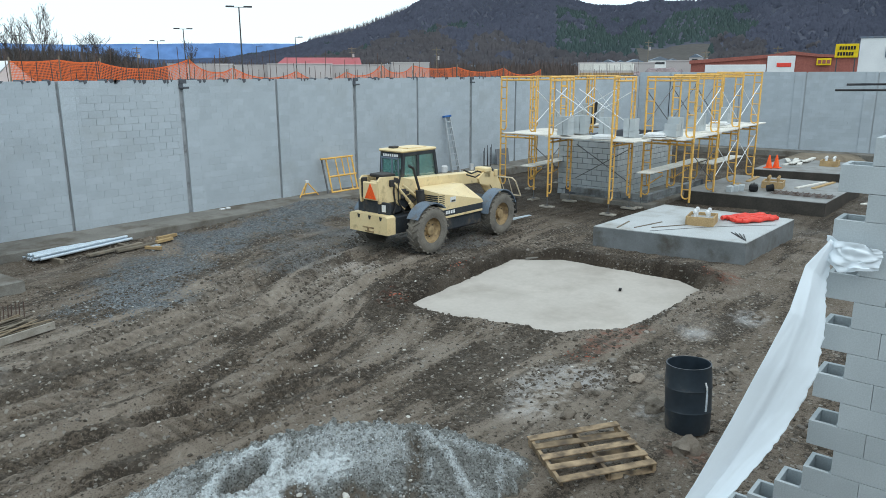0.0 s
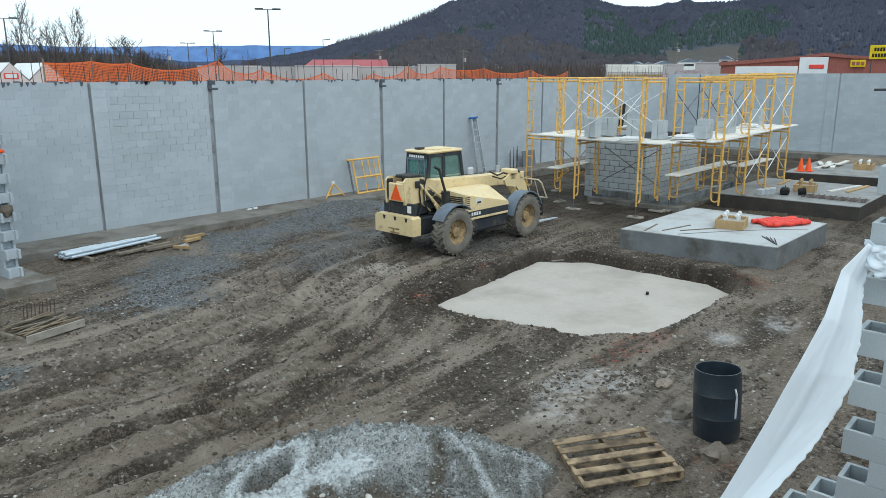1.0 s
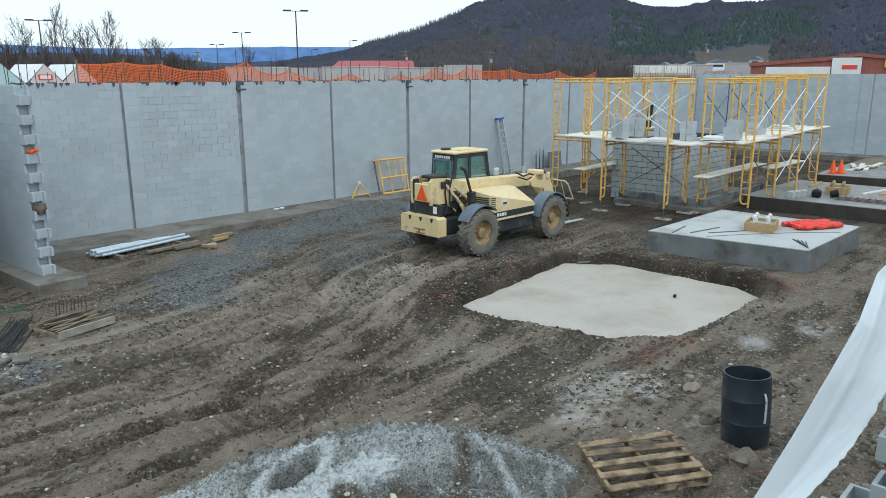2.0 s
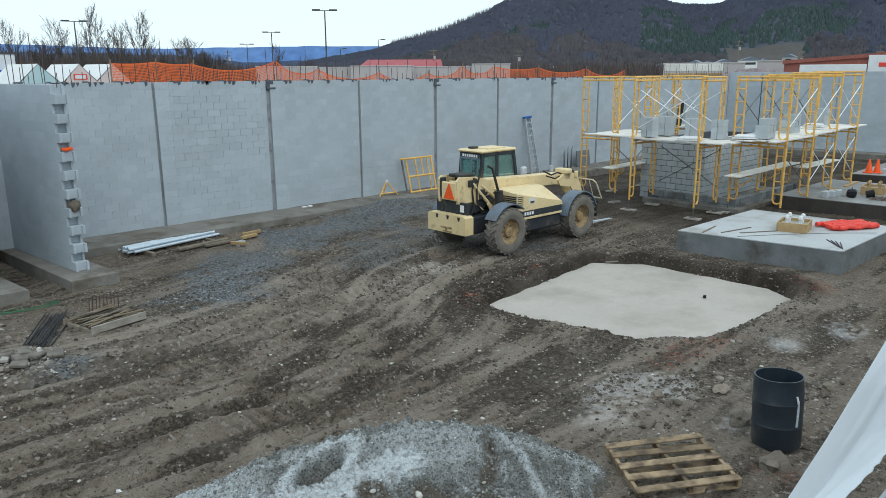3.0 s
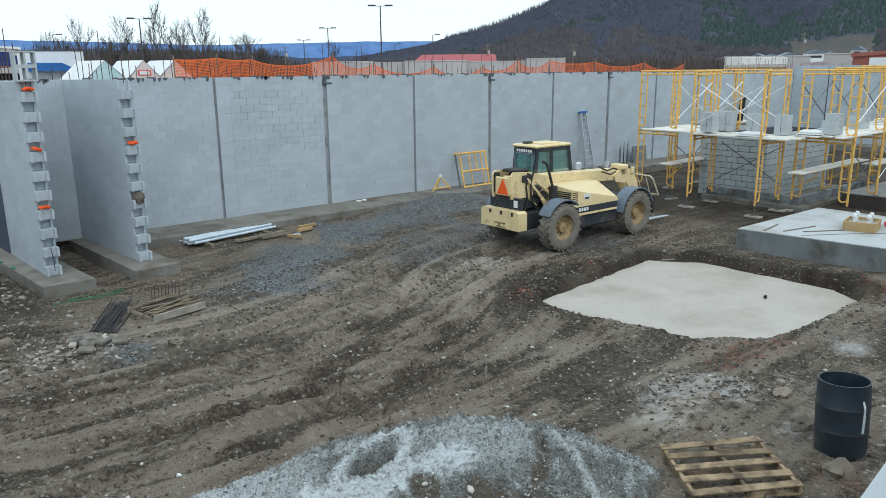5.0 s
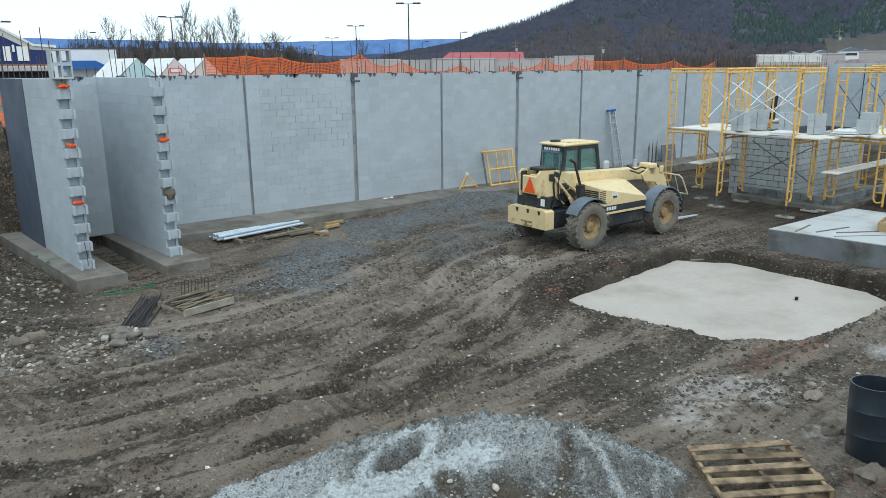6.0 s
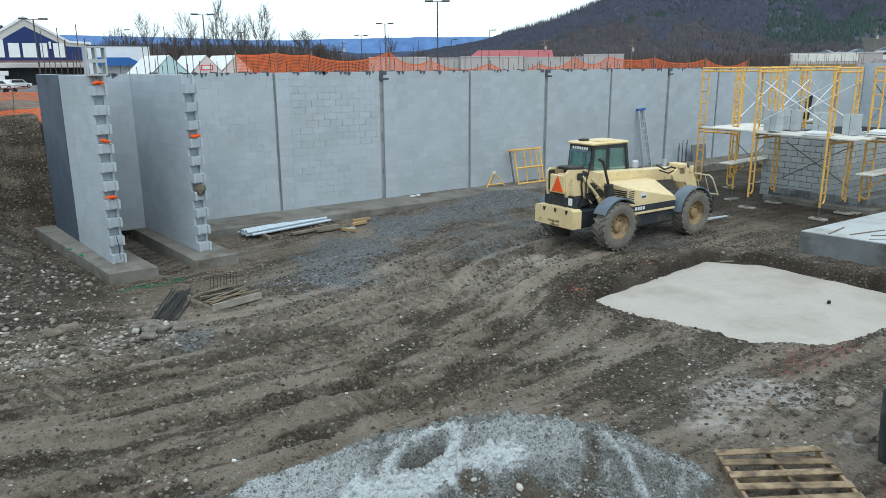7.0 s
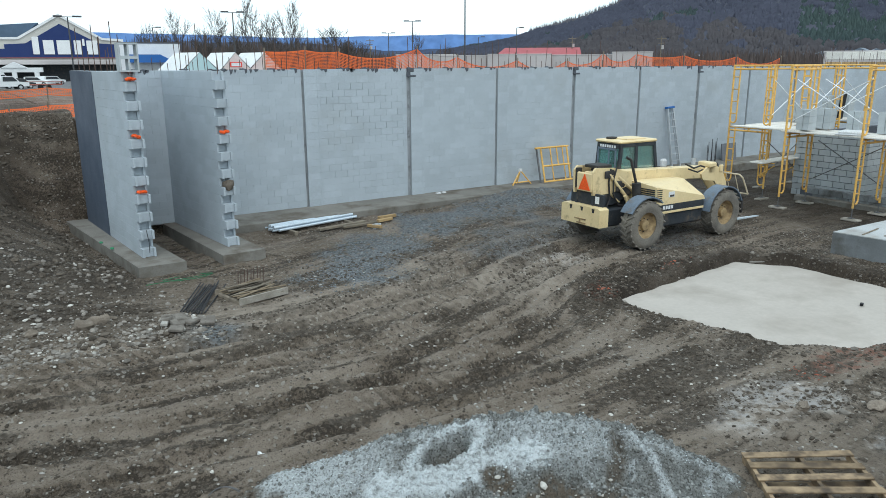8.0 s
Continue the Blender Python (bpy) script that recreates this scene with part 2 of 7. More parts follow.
    add = nd.new("ShaderNodeMath")
    add.operation = "ADD"
    ln.new(plus(times(crumb, 1.2), times(mask("tread"), remap(lug, 0.3, 0.8, 0.7, 0.0))), add.inputs[0])
    ln.new(plus(times(grit, 0.8), times(clod, 1.4)), add.inputs[1])
    b = nd.new("ShaderNodeBump")
    b.inputs["Strength"].default_value, b.inputs["Distance"].default_value = 1.0, 0.045
    ln.new(remap(puddle, 0.0, 0.6, 1.0, 0.12), b.inputs["Strength"])
    ln.new(add.outputs["Value"], b.inputs["Height"])
    ln.new(b.outputs["Normal"], bsdf.inputs["Normal"])
    return mat


def glass(name, tint, rough=0.04):
    mat = bpy.data.materials.new(name)
    mat.use_nodes = True
    b = mat.node_tree.nodes["Principled BSDF"]
    b.inputs["Base Color"].default_value, b.inputs["Roughness"].default_value = (*tint, 1), rough
    b.inputs["Transmission Weight"].default_value, b.inputs["IOR"].default_value = 0.85, 1.3
    return mat


SOIL = ground_surface()
BLOCK = surf("concrete_block", (0.455, 0.507, 0.552), (0.408, 0.456, 0.498), 0.9, scale=1.1, grain=60, bump=0.3, dist=0.004, piece=0.05, dirt=(0.385, 0.418, 0.44), dirt_scale=0.45, dirt_amount=0.2)
BLOCK_JOIN = surf("concrete_block_run", (0.455, 0.507, 0.552), (0.408, 0.456, 0.498), 0.9, scale=1.1, grain=60, bump=0.3, dist=0.004, piece=0.05, island=True, dirt=(0.385, 0.418, 0.44), dirt_scale=0.45, dirt_amount=0.2)
BLOCK_NEW = surf("fresh_block", (0.475, 0.515, 0.535), (0.415, 0.45, 0.47), 0.92, scale=2.5, grain=90, bump=0.25, dist=0.004, piece=0.06, speck=0.09)
MORTAR = surf("mortar", (0.42, 0.45, 0.475), (0.35, 0.375, 0.40), 0.95, scale=3, grain=70)
PALE_MORTAR = surf("pale_mortar", (0.56, 0.585, 0.59), (0.47, 0.49, 0.50), 0.95, scale=3, grain=70)
MORTAR_DARK = surf("dark_mortar", (0.12, 0.13, 0.15), None, 0.95, scale=3, grain=70)
PARGE_DARK = surf("damp_proofing", (0.062, 0.082, 0.118), (0.11, 0.135, 0.175), 0.6, scale=1.5, grain=30)
CONCRETE = surf("footing_concrete", (0.255, 0.243, 0.22), (0.165, 0.155, 0.138), 0.9, scale=1.2, grain=50, dirt=(0.11, 0.09, 0.07), dirt_scale=1.1, dirt_amount=0.45)
SLAB = surf("slab_concrete", (0.50, 0.52, 0.53), (0.40, 0.415, 0.42), 0.6, scale=0.9, grain=40, bump=0.08, dirt=(0.30, 0.28, 0.25), dirt_scale=0.9, dirt_amount=0.4)
# pad sides are set a darker grey than the pad tops
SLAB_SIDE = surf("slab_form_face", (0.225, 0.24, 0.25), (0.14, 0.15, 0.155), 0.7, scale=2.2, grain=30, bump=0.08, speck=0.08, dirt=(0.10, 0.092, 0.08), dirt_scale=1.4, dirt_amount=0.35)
POUR = surf("fresh_concrete", (0.49, 0.446, 0.402), (0.42, 0.38, 0.34), 0.5, scale=0.6, grain=14, bump=0.05, speck=0.05, dirt=(0.36, 0.32, 0.28), dirt_scale=0.8, dirt_amount=0.5)
RUST = surf("rebar_steel", (0.10, 0.07, 0.062), (0.17, 0.115, 0.095), 0.75, metal=0.5, scale=8)
STEEL = surf("dark_rebar", (0.05, 0.055, 0.065), (0.09, 0.085, 0.085), 0.55, metal=0.6, scale=6)
GALV = surf("galvanised_tube", (0.70, 0.78, 0.85), (0.52, 0.60, 0.67), 0.4, metal=0.3, scale=5)
YELLOW = surf("scaffold_yellow", (0.87, 0.53, 0.16), (0.74, 0.42, 0.11), 0.5, scale=3, dirt=(0.28, 0.20, 0.12), dirt_scale=4, dirt_amount=0.3)
BRACE = surf("brace_steel", (0.86, 0.88, 0.90), (0.74, 0.76, 0.78), 0.4, metal=0.0, scale=4)
BRACE_DARK = surf("dull_brace_steel", (0.12, 0.12, 0.13), (0.2, 0.2, 0.2), 0.5, metal=0.5, scale=4)
PLANK = surf("weathered_plank", (0.76, 0.74, 0.69), (0.64, 0.61, 0.56), 0.8, scale=2, grain=25, piece=0.12)
WOOD = surf("raw_timber", (0.47, 0.33, 0.17), (0.34, 0.23, 0.12), 0.8, scale=4, grain=35, piece=0.15)
PALLET = surf("pallet_wood", (0.43, 0.315, 0.20), (0.12, 0.085, 0.056), 0.85, scale=5, grain=40, piece=0.32, dirt=(0.09, 0.07, 0.055), dirt_scale=5, dirt_amount=0.45)
STAKE_WOOD = surf("weathered_stake", (0.30, 0.235, 0.16), (0.18, 0.14, 0.10), 0.9, scale=5, grain=40)
CLOD_WOOD = surf("muddy_timber", (0.11, 0.09, 0.07), (0.06, 0.05, 0.04), 0.9, scale=5, grain=40)
GREYWOOD = surf("grey_timber", (0.27, 0.23, 0.18), (0.14, 0.12, 0.095), 0.9, scale=5, grain=45, piece=0.2)
CAT = surf("machine_yellow", (0.82, 0.66, 0.385), (0.73, 0.56, 0.30), 0.42, scale=2.2, grain=20, bump=0.0, speck=0.05, dirt=(0.36, 0.26, 0.14), dirt_scale=2.6, dirt_amount=0.17, spec=0.5)
CATDARK = surf("machine_charcoal", (0.030, 0.036, 0.045), (0.055, 0.06, 0.065), 0.5, scale=3, grain=20, bump=0.03, dirt=(0.14, 0.11, 0.08), dirt_scale=3, dirt_amount=0.25)
CATGREY = surf("machine_grey", (0.17, 0.215, 0.27), (0.12, 0.155, 0.20), 0.5, scale=3, dirt=(0.18, 0.14, 0.1), dirt_scale=3, dirt_amount=0.3)
RUBBER = surf("tyre_rubber", (0.13, 0.122, 0.112), (0.24, 0.215, 0.18), 0.9, scale=3, grain=30, bump=0.2)
HUB = surf("wheel_rim", (0.47, 0.35, 0.19), (0.28, 0.19, 0.10), 0.6, scale=6, dirt=(0.16, 0.11, 0.07), dirt_scale=5, dirt_amount=0.5)
GUARD = surf("worn_pale_paint", (0.72, 0.62, 0.46), (0.55, 0.46, 0.33), 0.5, scale=5)
IRON = surf("black_iron", (0.03, 0.03, 0.032), (0.06, 0.055, 0.05), 0.6, scale=5)
GLASS = glass("cab_glass", (0.32, 0.55, 0.52))
GREEN = surf("green_seat", (0.02, 0.30, 0.16), None, 0.6)
ORANGE = surf("signal_orange", (0.95, 0.13, 0.03), (0.8, 0.1, 0.02), 0.45, bump=0)
NET = surf("orange_net", (0.90, 0.19, 0.06), (0.75, 0.16, 0.05), 0.6, bump=0, scale=1.5)
RED = surf("red_net", (0.85, 0.09, 0.06), (0.7, 0.06, 0.05), 0.5, scale=4)
WHITE = surf("white_paint", (0.78, 0.79, 0.79), (0.68, 0.69, 0.70), 0.6, scale=0.6, bump=0.03)
OFFWHITE = surf("pale_cladding", (0.52, 0.48, 0.47), (0.43, 0.395, 0.39), 0.7, scale=0.2, bump=0.03)
NAVY = surf("navy_cladding", (0.018, 0.035, 0.125), (0.025, 0.045, 0.14), 0.6, scale=0.3, bump=0.03)
BLUE = surf("blue_awning", (0.03, 0.12, 0.36), (0.04, 0.15, 0.42), 0.6, scale=0.3, bump=0.03)
REDROOF = surf("red_metal_roof", (0.42, 0.09, 0.10), (0.34, 0.07, 0.08), 0.55, scale=0.4, bump=0.03)
BRICKRED = surf("red_brick_far", (0.35, 0.125, 0.10), (0.28, 0.10, 0.08), 0.85, scale=0.4, grain=4, bump=0.03)
SIGNYELLOW = surf("sign_yellow", (0.85, 0.60, 0.02), None, 0.5, bump=0)
BLACK = surf("black_paint", (0.02, 0.02, 0.022), None, 0.5, bump=0)
TARP = surf("white_sheeting", (0.80, 0.865, 0.92), (0.74, 0.81, 0.875), 0.35, scale=1.5, grain=12, bump=0.02, dist=0.02, spec=0.5, speck=0.015)
BARREL = surf("black_plastic", (0.017, 0.026, 0.037), (0.028, 0.04, 0.052), 0.38, scale=3, grain=15, bump=0.03, dirt=(0.10, 0.09, 0.08), dirt_scale=3, dirt_amount=0.15, spec=0.5)
STONE = surf("field_stone", (0.29, 0.265, 0.235), (0.15, 0.132, 0.115), 0.85, scale=5, grain=40, piece=0.35, island=True)
ROCK = surf("loose_rock", (0.25, 0.212, 0.175), (0.14, 0.115, 0.092), 0.9, scale=6, grain=40, piece=0.3, bump=0.5, dist=0.02)
CRUSHED = surf("crushed_stone", (0.23, 0.25, 0.26), (0.12, 0.13, 0.14), 0.85, scale=3, grain=50, piece=0.45, island=True)
BARK = surf("bare_bark", (0.115, 0.10, 0.092), (0.085, 0.072, 0.066), 0.95, scale=0.5, bump=0)
LAMPMETAL = surf("lamp_metal", (0.10, 0.10, 0.105), None, 0.5, metal=0.4)
ALUMINIUM = surf("ladder_aluminium", (0.62, 0.64, 0.66), None, 0.4, metal=0.6)


# ---- ground: one sheet from the pit floor to the horizon ----
POUR_EDGE = [(9.75, 9.7), (11.9, 9.95), (14.3, 10.2), (15.05, 9.2), (15.1, 6.2), (14.7, 5.55), (12.85, 5.55), (11.1, 5.7), (10.3, 6.4), (9.8, 8.3)]
GRADE = 2.9


def edge_distance(x, y, poly):
    """Signed distance to a polygon, negative inside."""
    best, inside = np.full(x.shape, 1e9), np.zeros(x.shape, bool)
    for (ax, ay), (bx, by) in zip(poly, poly[1:] + poly[:1]):
        dx, dy = bx - ax, by - ay
        t = np.clip(((x - ax) * dx + (y - ay) * dy) / (dx * dx + dy * dy), 0, 1)
        best = np.minimum(best, np.hypot(x - ax - t * dx, y - ay - t * dy))
        inside ^= ((ay > y) != (by > y)) & (x < (bx - ax) * (y - ay) / (by - ay + 1e-12) + ax)
    return np.where(inside, -best, best)


def near_line(x, y, pts):
    best = np.full(np.shape(x), 1e9)
    for (ax, ay), (bx, by) in zip(pts, pts[1:]):
        dx, dy = bx - ax, by - ay
        t = np.clip(((x - ax) * dx + (y - ay) * dy) / (dx * dx + dy * dy), 0, 1)
        best = np.minimum(best, np.hypot(x - ax - t * dx, y - ay - t * dy))
    return best


def across_track(x, y):
    """Distance across the curving way that the wheels run."""
    mid = np.interp(x, (-6, 1, 4.4, 7.6, 10.5, 13.5, 16), (11.8, 9.8, 9.75, 10.6, 12.0, 12.6, 12.6))
    return y - 9.75 - (mid - 9.75) * ramp(7.0, 10.5, y)


def track_streaks(x, y):
    v = across_track(x, y)
    return fbm(x * 0.4, v * 2.4, 201, 4) + 0.75 * fbm(x * 1.1, v * 6.5, 205, 4)


def ground_height(x, y):
    x, y = np.asarray(x, float), np.asarray(y, float)
    z = 0.10 * fbm(x * 0.45, y * 0.45, 3, 3) + 0.05 * fbm(x * 1.7, y * 1.7, 9, 4)
    churn = 0.6 + 2.2 * np.clip(fbm(x * 0.7, y * 1.6, 23, 3) + 0.15, 0, 0.5)
    z = z + churn * (0.07 * np.abs(fbm(x * 3.2, y * 3.2, 21, 4)) + 0.10 * np.abs(fbm(x * 6.5, y * 6.5, 27, 2))) - 0.03
    # wheel ruts sweeping from the ramp to the machine
    for xs, ys, offs in (((-6, 1, 4.4, 7.6, 10.5, 13.5), (11.8, 9.8, 9.75, 10.6, 12.0, 12.6), (-1.0, -0.55, 0.55, 1.0, 1.9, 2.4)), ((-6, 1, 3.5, 6.0, 8.5), (9.6, 8.5, 8.05, 7.9, 8.6), (-0.35, 0.1, 0.6))):
        mid = np.interp(x, xs, ys) + 0.25 * fbm(x * 0.4, y * 0 + 5, 31, 2)
        fade = ramp(xs[-1] + 0.5, xs[-1] - 2.5, x) * ramp(-7, -5, x)
        for k, o in enumerate(offs):
            d = (y - mid - o) / 0.2
            tread = 0.5 + 0.5 * np.sin((x + 0.5 * (y - mid)) * 2 * math.pi / 0.26)
            z = z + fade * (-0.12 * np.exp(-d * d) + 0.07 * np.exp(-((np.abs(d) - 1.6) ** 2) * 2) + 0.035 * tread * np.exp(-d * d))
    z = z + 0.04 * track_streaks(x, y) * ramp(16, 12, x) * ramp(13.5, 12, y)
    # hollow round the fresh pour
    sd = edge_distance(x + 0.12 * fbm(x * 2.3, y * 2.3, 41, 3), y + 0.12 * fbm(x * 2.3, y * 2.3, 47, 3), POUR_EDGE)
    behind = ramp(8.6, 9.9, y + 0.35 * (x - 10)) * ramp(16.2, 14.6, x)
    notch = ramp(14.2, 15.2, x) * ramp(7.6, 6.4, y) * ramp(4.8, 5.6, y)
    bank = 0.05 + 0.14 * behind + 0.2 * notch
    lump = 0.75 + 1.6 * fbm(x * 2.5, y * 2.5, 51, 4)
    z = z + bank * lump * np.where(sd > 0.35, np.exp(-((sd - 0.35) / 0.8) ** 2), 1.0) * ramp(-0.3, 0.3, sd)
    z = np.where(sd < 0.22, np.minimum(z, z * 0 - 0.2 + (0.2 + z) * ramp(-0.08, 0.2, sd)), z)
    # crushed stone tipped along the footing
    z = z + 0.42 * np.exp(-(((x - 14.8) / 2.2) ** 2 + ((y - 18.6) / 0.9) ** 2)) + 0.10 * np.exp(-(((x - 11) / 2.5) ** 2 + ((y - 17.6) / 1.2) ** 2))
    # soil lapping against the footings
    lap = np.minimum(near_line(x, y, [(1.6, 19.5), (2.0, 16.1), (3.1, 16.05), (2.9, 18.5)]), near_line(x, y, [(3.85, 17.5), (3.9, 16.1), (4.95, 16.15), (4.8, 18.0), (5.0, 19.05), (22.0, 19.05)]))
    z = z + 0.09 * np.exp(-((lap / 0.3) ** 2)) * (1 + fbm(x * 1.5, y * 1.5, 77, 3))
    # bank under the camera, ramp to the west, slope beside the stair walls
    r = np.hypot(x + 1.5, y + 1.5)
    rough = 0.5 * fbm(x * 0.8, y * 0.8, 61, 4)
    z = np.maximum(z, np.minimum(3.0, 3.0 * (5.6 - r) / 3.1 + rough * 0.5))
    z = np.maximum(z, np.minimum(3.0, 1.6 * (-2.5 - y) + rough * 0.4))
    z = np.where(x < -5, np.maximum(z, GRADE * ramp(-5, -30, x)), z)
    wall = np.interp(y, (12.4, 14.4, 16.2, 22.4), (2.5, 2.2, 1.95, 1.25))
    lean = np.clip((wall - x) / 3.0, 0, 1)
    slope = 0.02 + 0.25 * (y - 12.5) * lean + 0.3 * rough * np.clip(lean * 3, 0, 1)
    crag = 0.45 * fbm(x * 1.3, y * 1.3, 65, 4) + 0.16 * np.abs(fbm(x * 4.5, y * 4.5, 67, 3))
    slope = np.maximum(slope, 0.3 + 1.25 * (y - 22.35) + 0.9 * crag)
    slope = np.where(y > 19.0, np.maximum(slope, (0.3 + 0.55 * (y - 19.5) + crag) * np.clip((0.9 - x) / 1.2, 0, 1)), slope)
    face = np.interp(y, (16.97, 22.2), (1.85, 1.3))
    slope = np.where((y > 15.5) & (y < 22.45), np.minimum(slope, 0.22 + 1.1 * np.maximum(face - x, 0)), slope)
    z = np.where((x < 2.2 + 1.2 * (y < 16)) & (y > 12), np.maximum(z, np.minimum(3.15 - 0.3 * ramp(27, 40, y) + 0.25 * crag, slope)), z)
    # level ground outside the walls
    z = np.where((y > 20.7) & (x > 2.25), np.maximum(z, GRADE * ramp(20.7, 20.86, y)), z)
    ex = 44.2 - 0.1 * (y - 9)
    z = np.where(x > ex, np.maximum(z, GRADE * ramp(ex, ex + 0.25, x)), z)
    far = np.hypot(x, y)
    fall = 0.004 * np.minimum(far - 60, 1000) + 0.026 * ramp(13, 8, np.degrees(np.arctan2(x, y))) * np.clip(far - 60, 0, 70) * ramp(-60, -40, np.degrees(np.arctan2(x, y)))
    return np.where(far > 60, GRADE - fall, z)


def spaced(lo, hi, fine, mid, coarse, end0, end1):
    a = list(np.arange(lo[0], lo[1], fine))
    b = list(np.arange(lo[1], hi, mid))
    c, step = [hi], mid
    while c[-1] < end1:
        step *= 1.22
        c.append(c[-1] + step)
    d, step = [], mid
    p = lo[0]
    while p > coarse:
        p -= mid
        d.append(p)
    while p > end0:
        step *= 1.22
        p -= step
        d.append(p)
    return np.array(d[::-1] + a + b + c)


gx = spaced((-2.0, 16.5), 46.0, 0.045, 0.12, -6.0, -4200, 4500)
gy = spaced((2.5, 14.5), 27.0, 0.045, 0.085, -4.0, -4200, 4500)
GX, GY = np.meshgrid(gx, gy)
GZ = ground_height(GX, GY)
me = bpy.data.meshes.new("ground")
nx, ny = len(gx), len(gy)
ids = np.arange(nx * ny).reshape(ny, nx)
quads = np.stack([ids[:-1, :-1], ids[:-1, 1:], ids[1:, 1:], ids[1:, :-1]], -1).reshape(-1, 4)
me.vertices.add(nx * ny)
me.vertices.foreach_set("co", np.stack([GX, GY, GZ], -1).ravel())
me.loops.add(quads.size)
me.loops.foreach_set("vertex_index", quads.ravel())
me.polygons.add(len(quads))
me.polygons.foreach_set("loop_start", np.arange(0, quads.size, 4))
me.update()
me.shade_smooth()
me.materials.append(SOIL)


def zone(name, values):
    a = me.attributes.new(name, "FLOAT", "POINT")
    a.data.foreach_set("value", np.clip(values, 0, 1).ravel().astype(np.float32))


ragged = fbm(GX * 0.9, GY * 0.9, 71, 5)
gl = near_line(GX, GY, [(6.4, 14.4), (8.6, 16.6), (11.5, 17.9), (15.5, 18.3), (17.5, 16.8)])
zone("gravel", ramp(1.35, 0.2, gl + 3.4 * ragged) + ramp(1.2, 0.3, (np.hypot(GX - 2.5, GY - 12.2) + 0.3) * 1.3 + 2 * ragged) + ramp(1.6, 0.4, near_line(GX, GY, [(10.5, 14.6), (13, 15.2), (15, 11.4)]) + 4 * ragged) * 0.6)
zone("pale", 0.14 * ramp(3.4, 0.6, np.hypot(GX - 8.6, (GY - 4.6) * 1.1) + 4 * ragged) + 0.06 * ramp(1.5, 0.2, near_line(GX, GY, [(6.5, 5.0), (7.7, 5.2), (8.6, 4.6)]) + 3 * ragged) + 0.4 * ramp(1.9, 0.2, near_line(GX, GY, [(3.2, 12.5), (4.7, 12.2), (6.2, 12.5), (7.8, 13.7)]) + 3.0 * ragged) + 0.5 * ramp(1.2, 0.2, near_line(GX, GY, [(8.0, 11.0), (10.8, 12.5)]) + 3.0 * ragged) + 0.15 * ramp(0.9, 0.2, np.hypot(GX - 10.6, GY - 4.4) + 3 * ragged) + 0.25 * ramp(0.1, 0.25, ragged))
pools = [(7.55, 5.12, 0.75), (8.3, 5.3, 0.5), (8.65, 4.95, 0.55), (11.75, 4.45, 0.45), (13.2, 3.97, 0.5), (8.36, 3.8, 0.3), (10.9, 12.5, 0.6)]
zone("wet", 0.75 * sum(ramp(1.3 * q, 0.4 * q, np.hypot(GX - a, (GY - b) * 1.3) + 0.9 * ragged) for a, b, q in pools))
zone("clay", 0.75 * ramp(25.0, 27.0, GY) * ramp(9, 6, GX) * ramp(70, 50, np.hypot(GX, GY)) + ramp(0.28, 0.05, near_line(GX, GY, [(9.9, 5.5), (10.6, 5.35), (11.2, 5.3)]) + 0.9 * ragged) + ramp(0.4, 0.1, np.hypot(GX - 15.4, GY - 5.4) + 1.5 * ragged) + ramp(0.35, 0.1, np.hypot(GX - 9.6, GY - 10.0) + 1.5 * ragged) + ramp(0.3, 0.1, np.hypot(GX - 7.3, GY - 2.9) + 1.0 * ragged) * 0.7)
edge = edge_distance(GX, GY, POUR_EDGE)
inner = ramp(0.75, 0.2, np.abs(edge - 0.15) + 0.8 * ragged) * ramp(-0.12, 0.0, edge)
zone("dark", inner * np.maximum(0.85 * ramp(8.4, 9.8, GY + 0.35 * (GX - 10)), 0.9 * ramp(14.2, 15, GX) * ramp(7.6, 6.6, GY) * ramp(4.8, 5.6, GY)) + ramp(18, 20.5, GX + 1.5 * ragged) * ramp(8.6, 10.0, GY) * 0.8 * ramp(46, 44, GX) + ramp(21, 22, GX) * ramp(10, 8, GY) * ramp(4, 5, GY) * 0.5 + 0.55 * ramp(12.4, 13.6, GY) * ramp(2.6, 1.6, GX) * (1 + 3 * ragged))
away = across_track(GX, GY)
tracked = ramp(17, 13, GX) * ramp(15.5, 13, GY) * ramp(2.5, 4.5, GY)
zone("churned", ramp(0.13, -0.13, track_streaks(GX, GY)))
zone("tracked", tracked * (1 - 0.7 * ramp(6, 9, GX) * ramp(6, 4.5, GY)))
lanes = sum(ramp(0.26, 0.16, np.abs(away - o + 0.25 * fbm(GX * 0.4, GX * 0 + o, 33, 2))) for o in (-3.3, -1.6, -0.9, 0.5, 1.15, 2.0))
zone("tread", lanes * ramp(13.5, 11, GX) * ramp(-0.05, 0.1, fbm(GX * 0.5, GY * 1.2, 37, 3)) * tracked)
at = me.attributes.new("track", "FLOAT_VECTOR", "POINT")
at.data.foreach_set("vector", np.stack([GX, away, GX * 0], -1).ravel().astype(np.float32))
zone("tarmac", ramp(44, 47, np.hypot(GX, GY) - 40 * ramp(9, 7, np.degrees(np.arctan2(GX, GY)))) * (np.hypot(GX, GY) < 400))
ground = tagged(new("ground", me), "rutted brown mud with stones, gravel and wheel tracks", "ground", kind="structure")

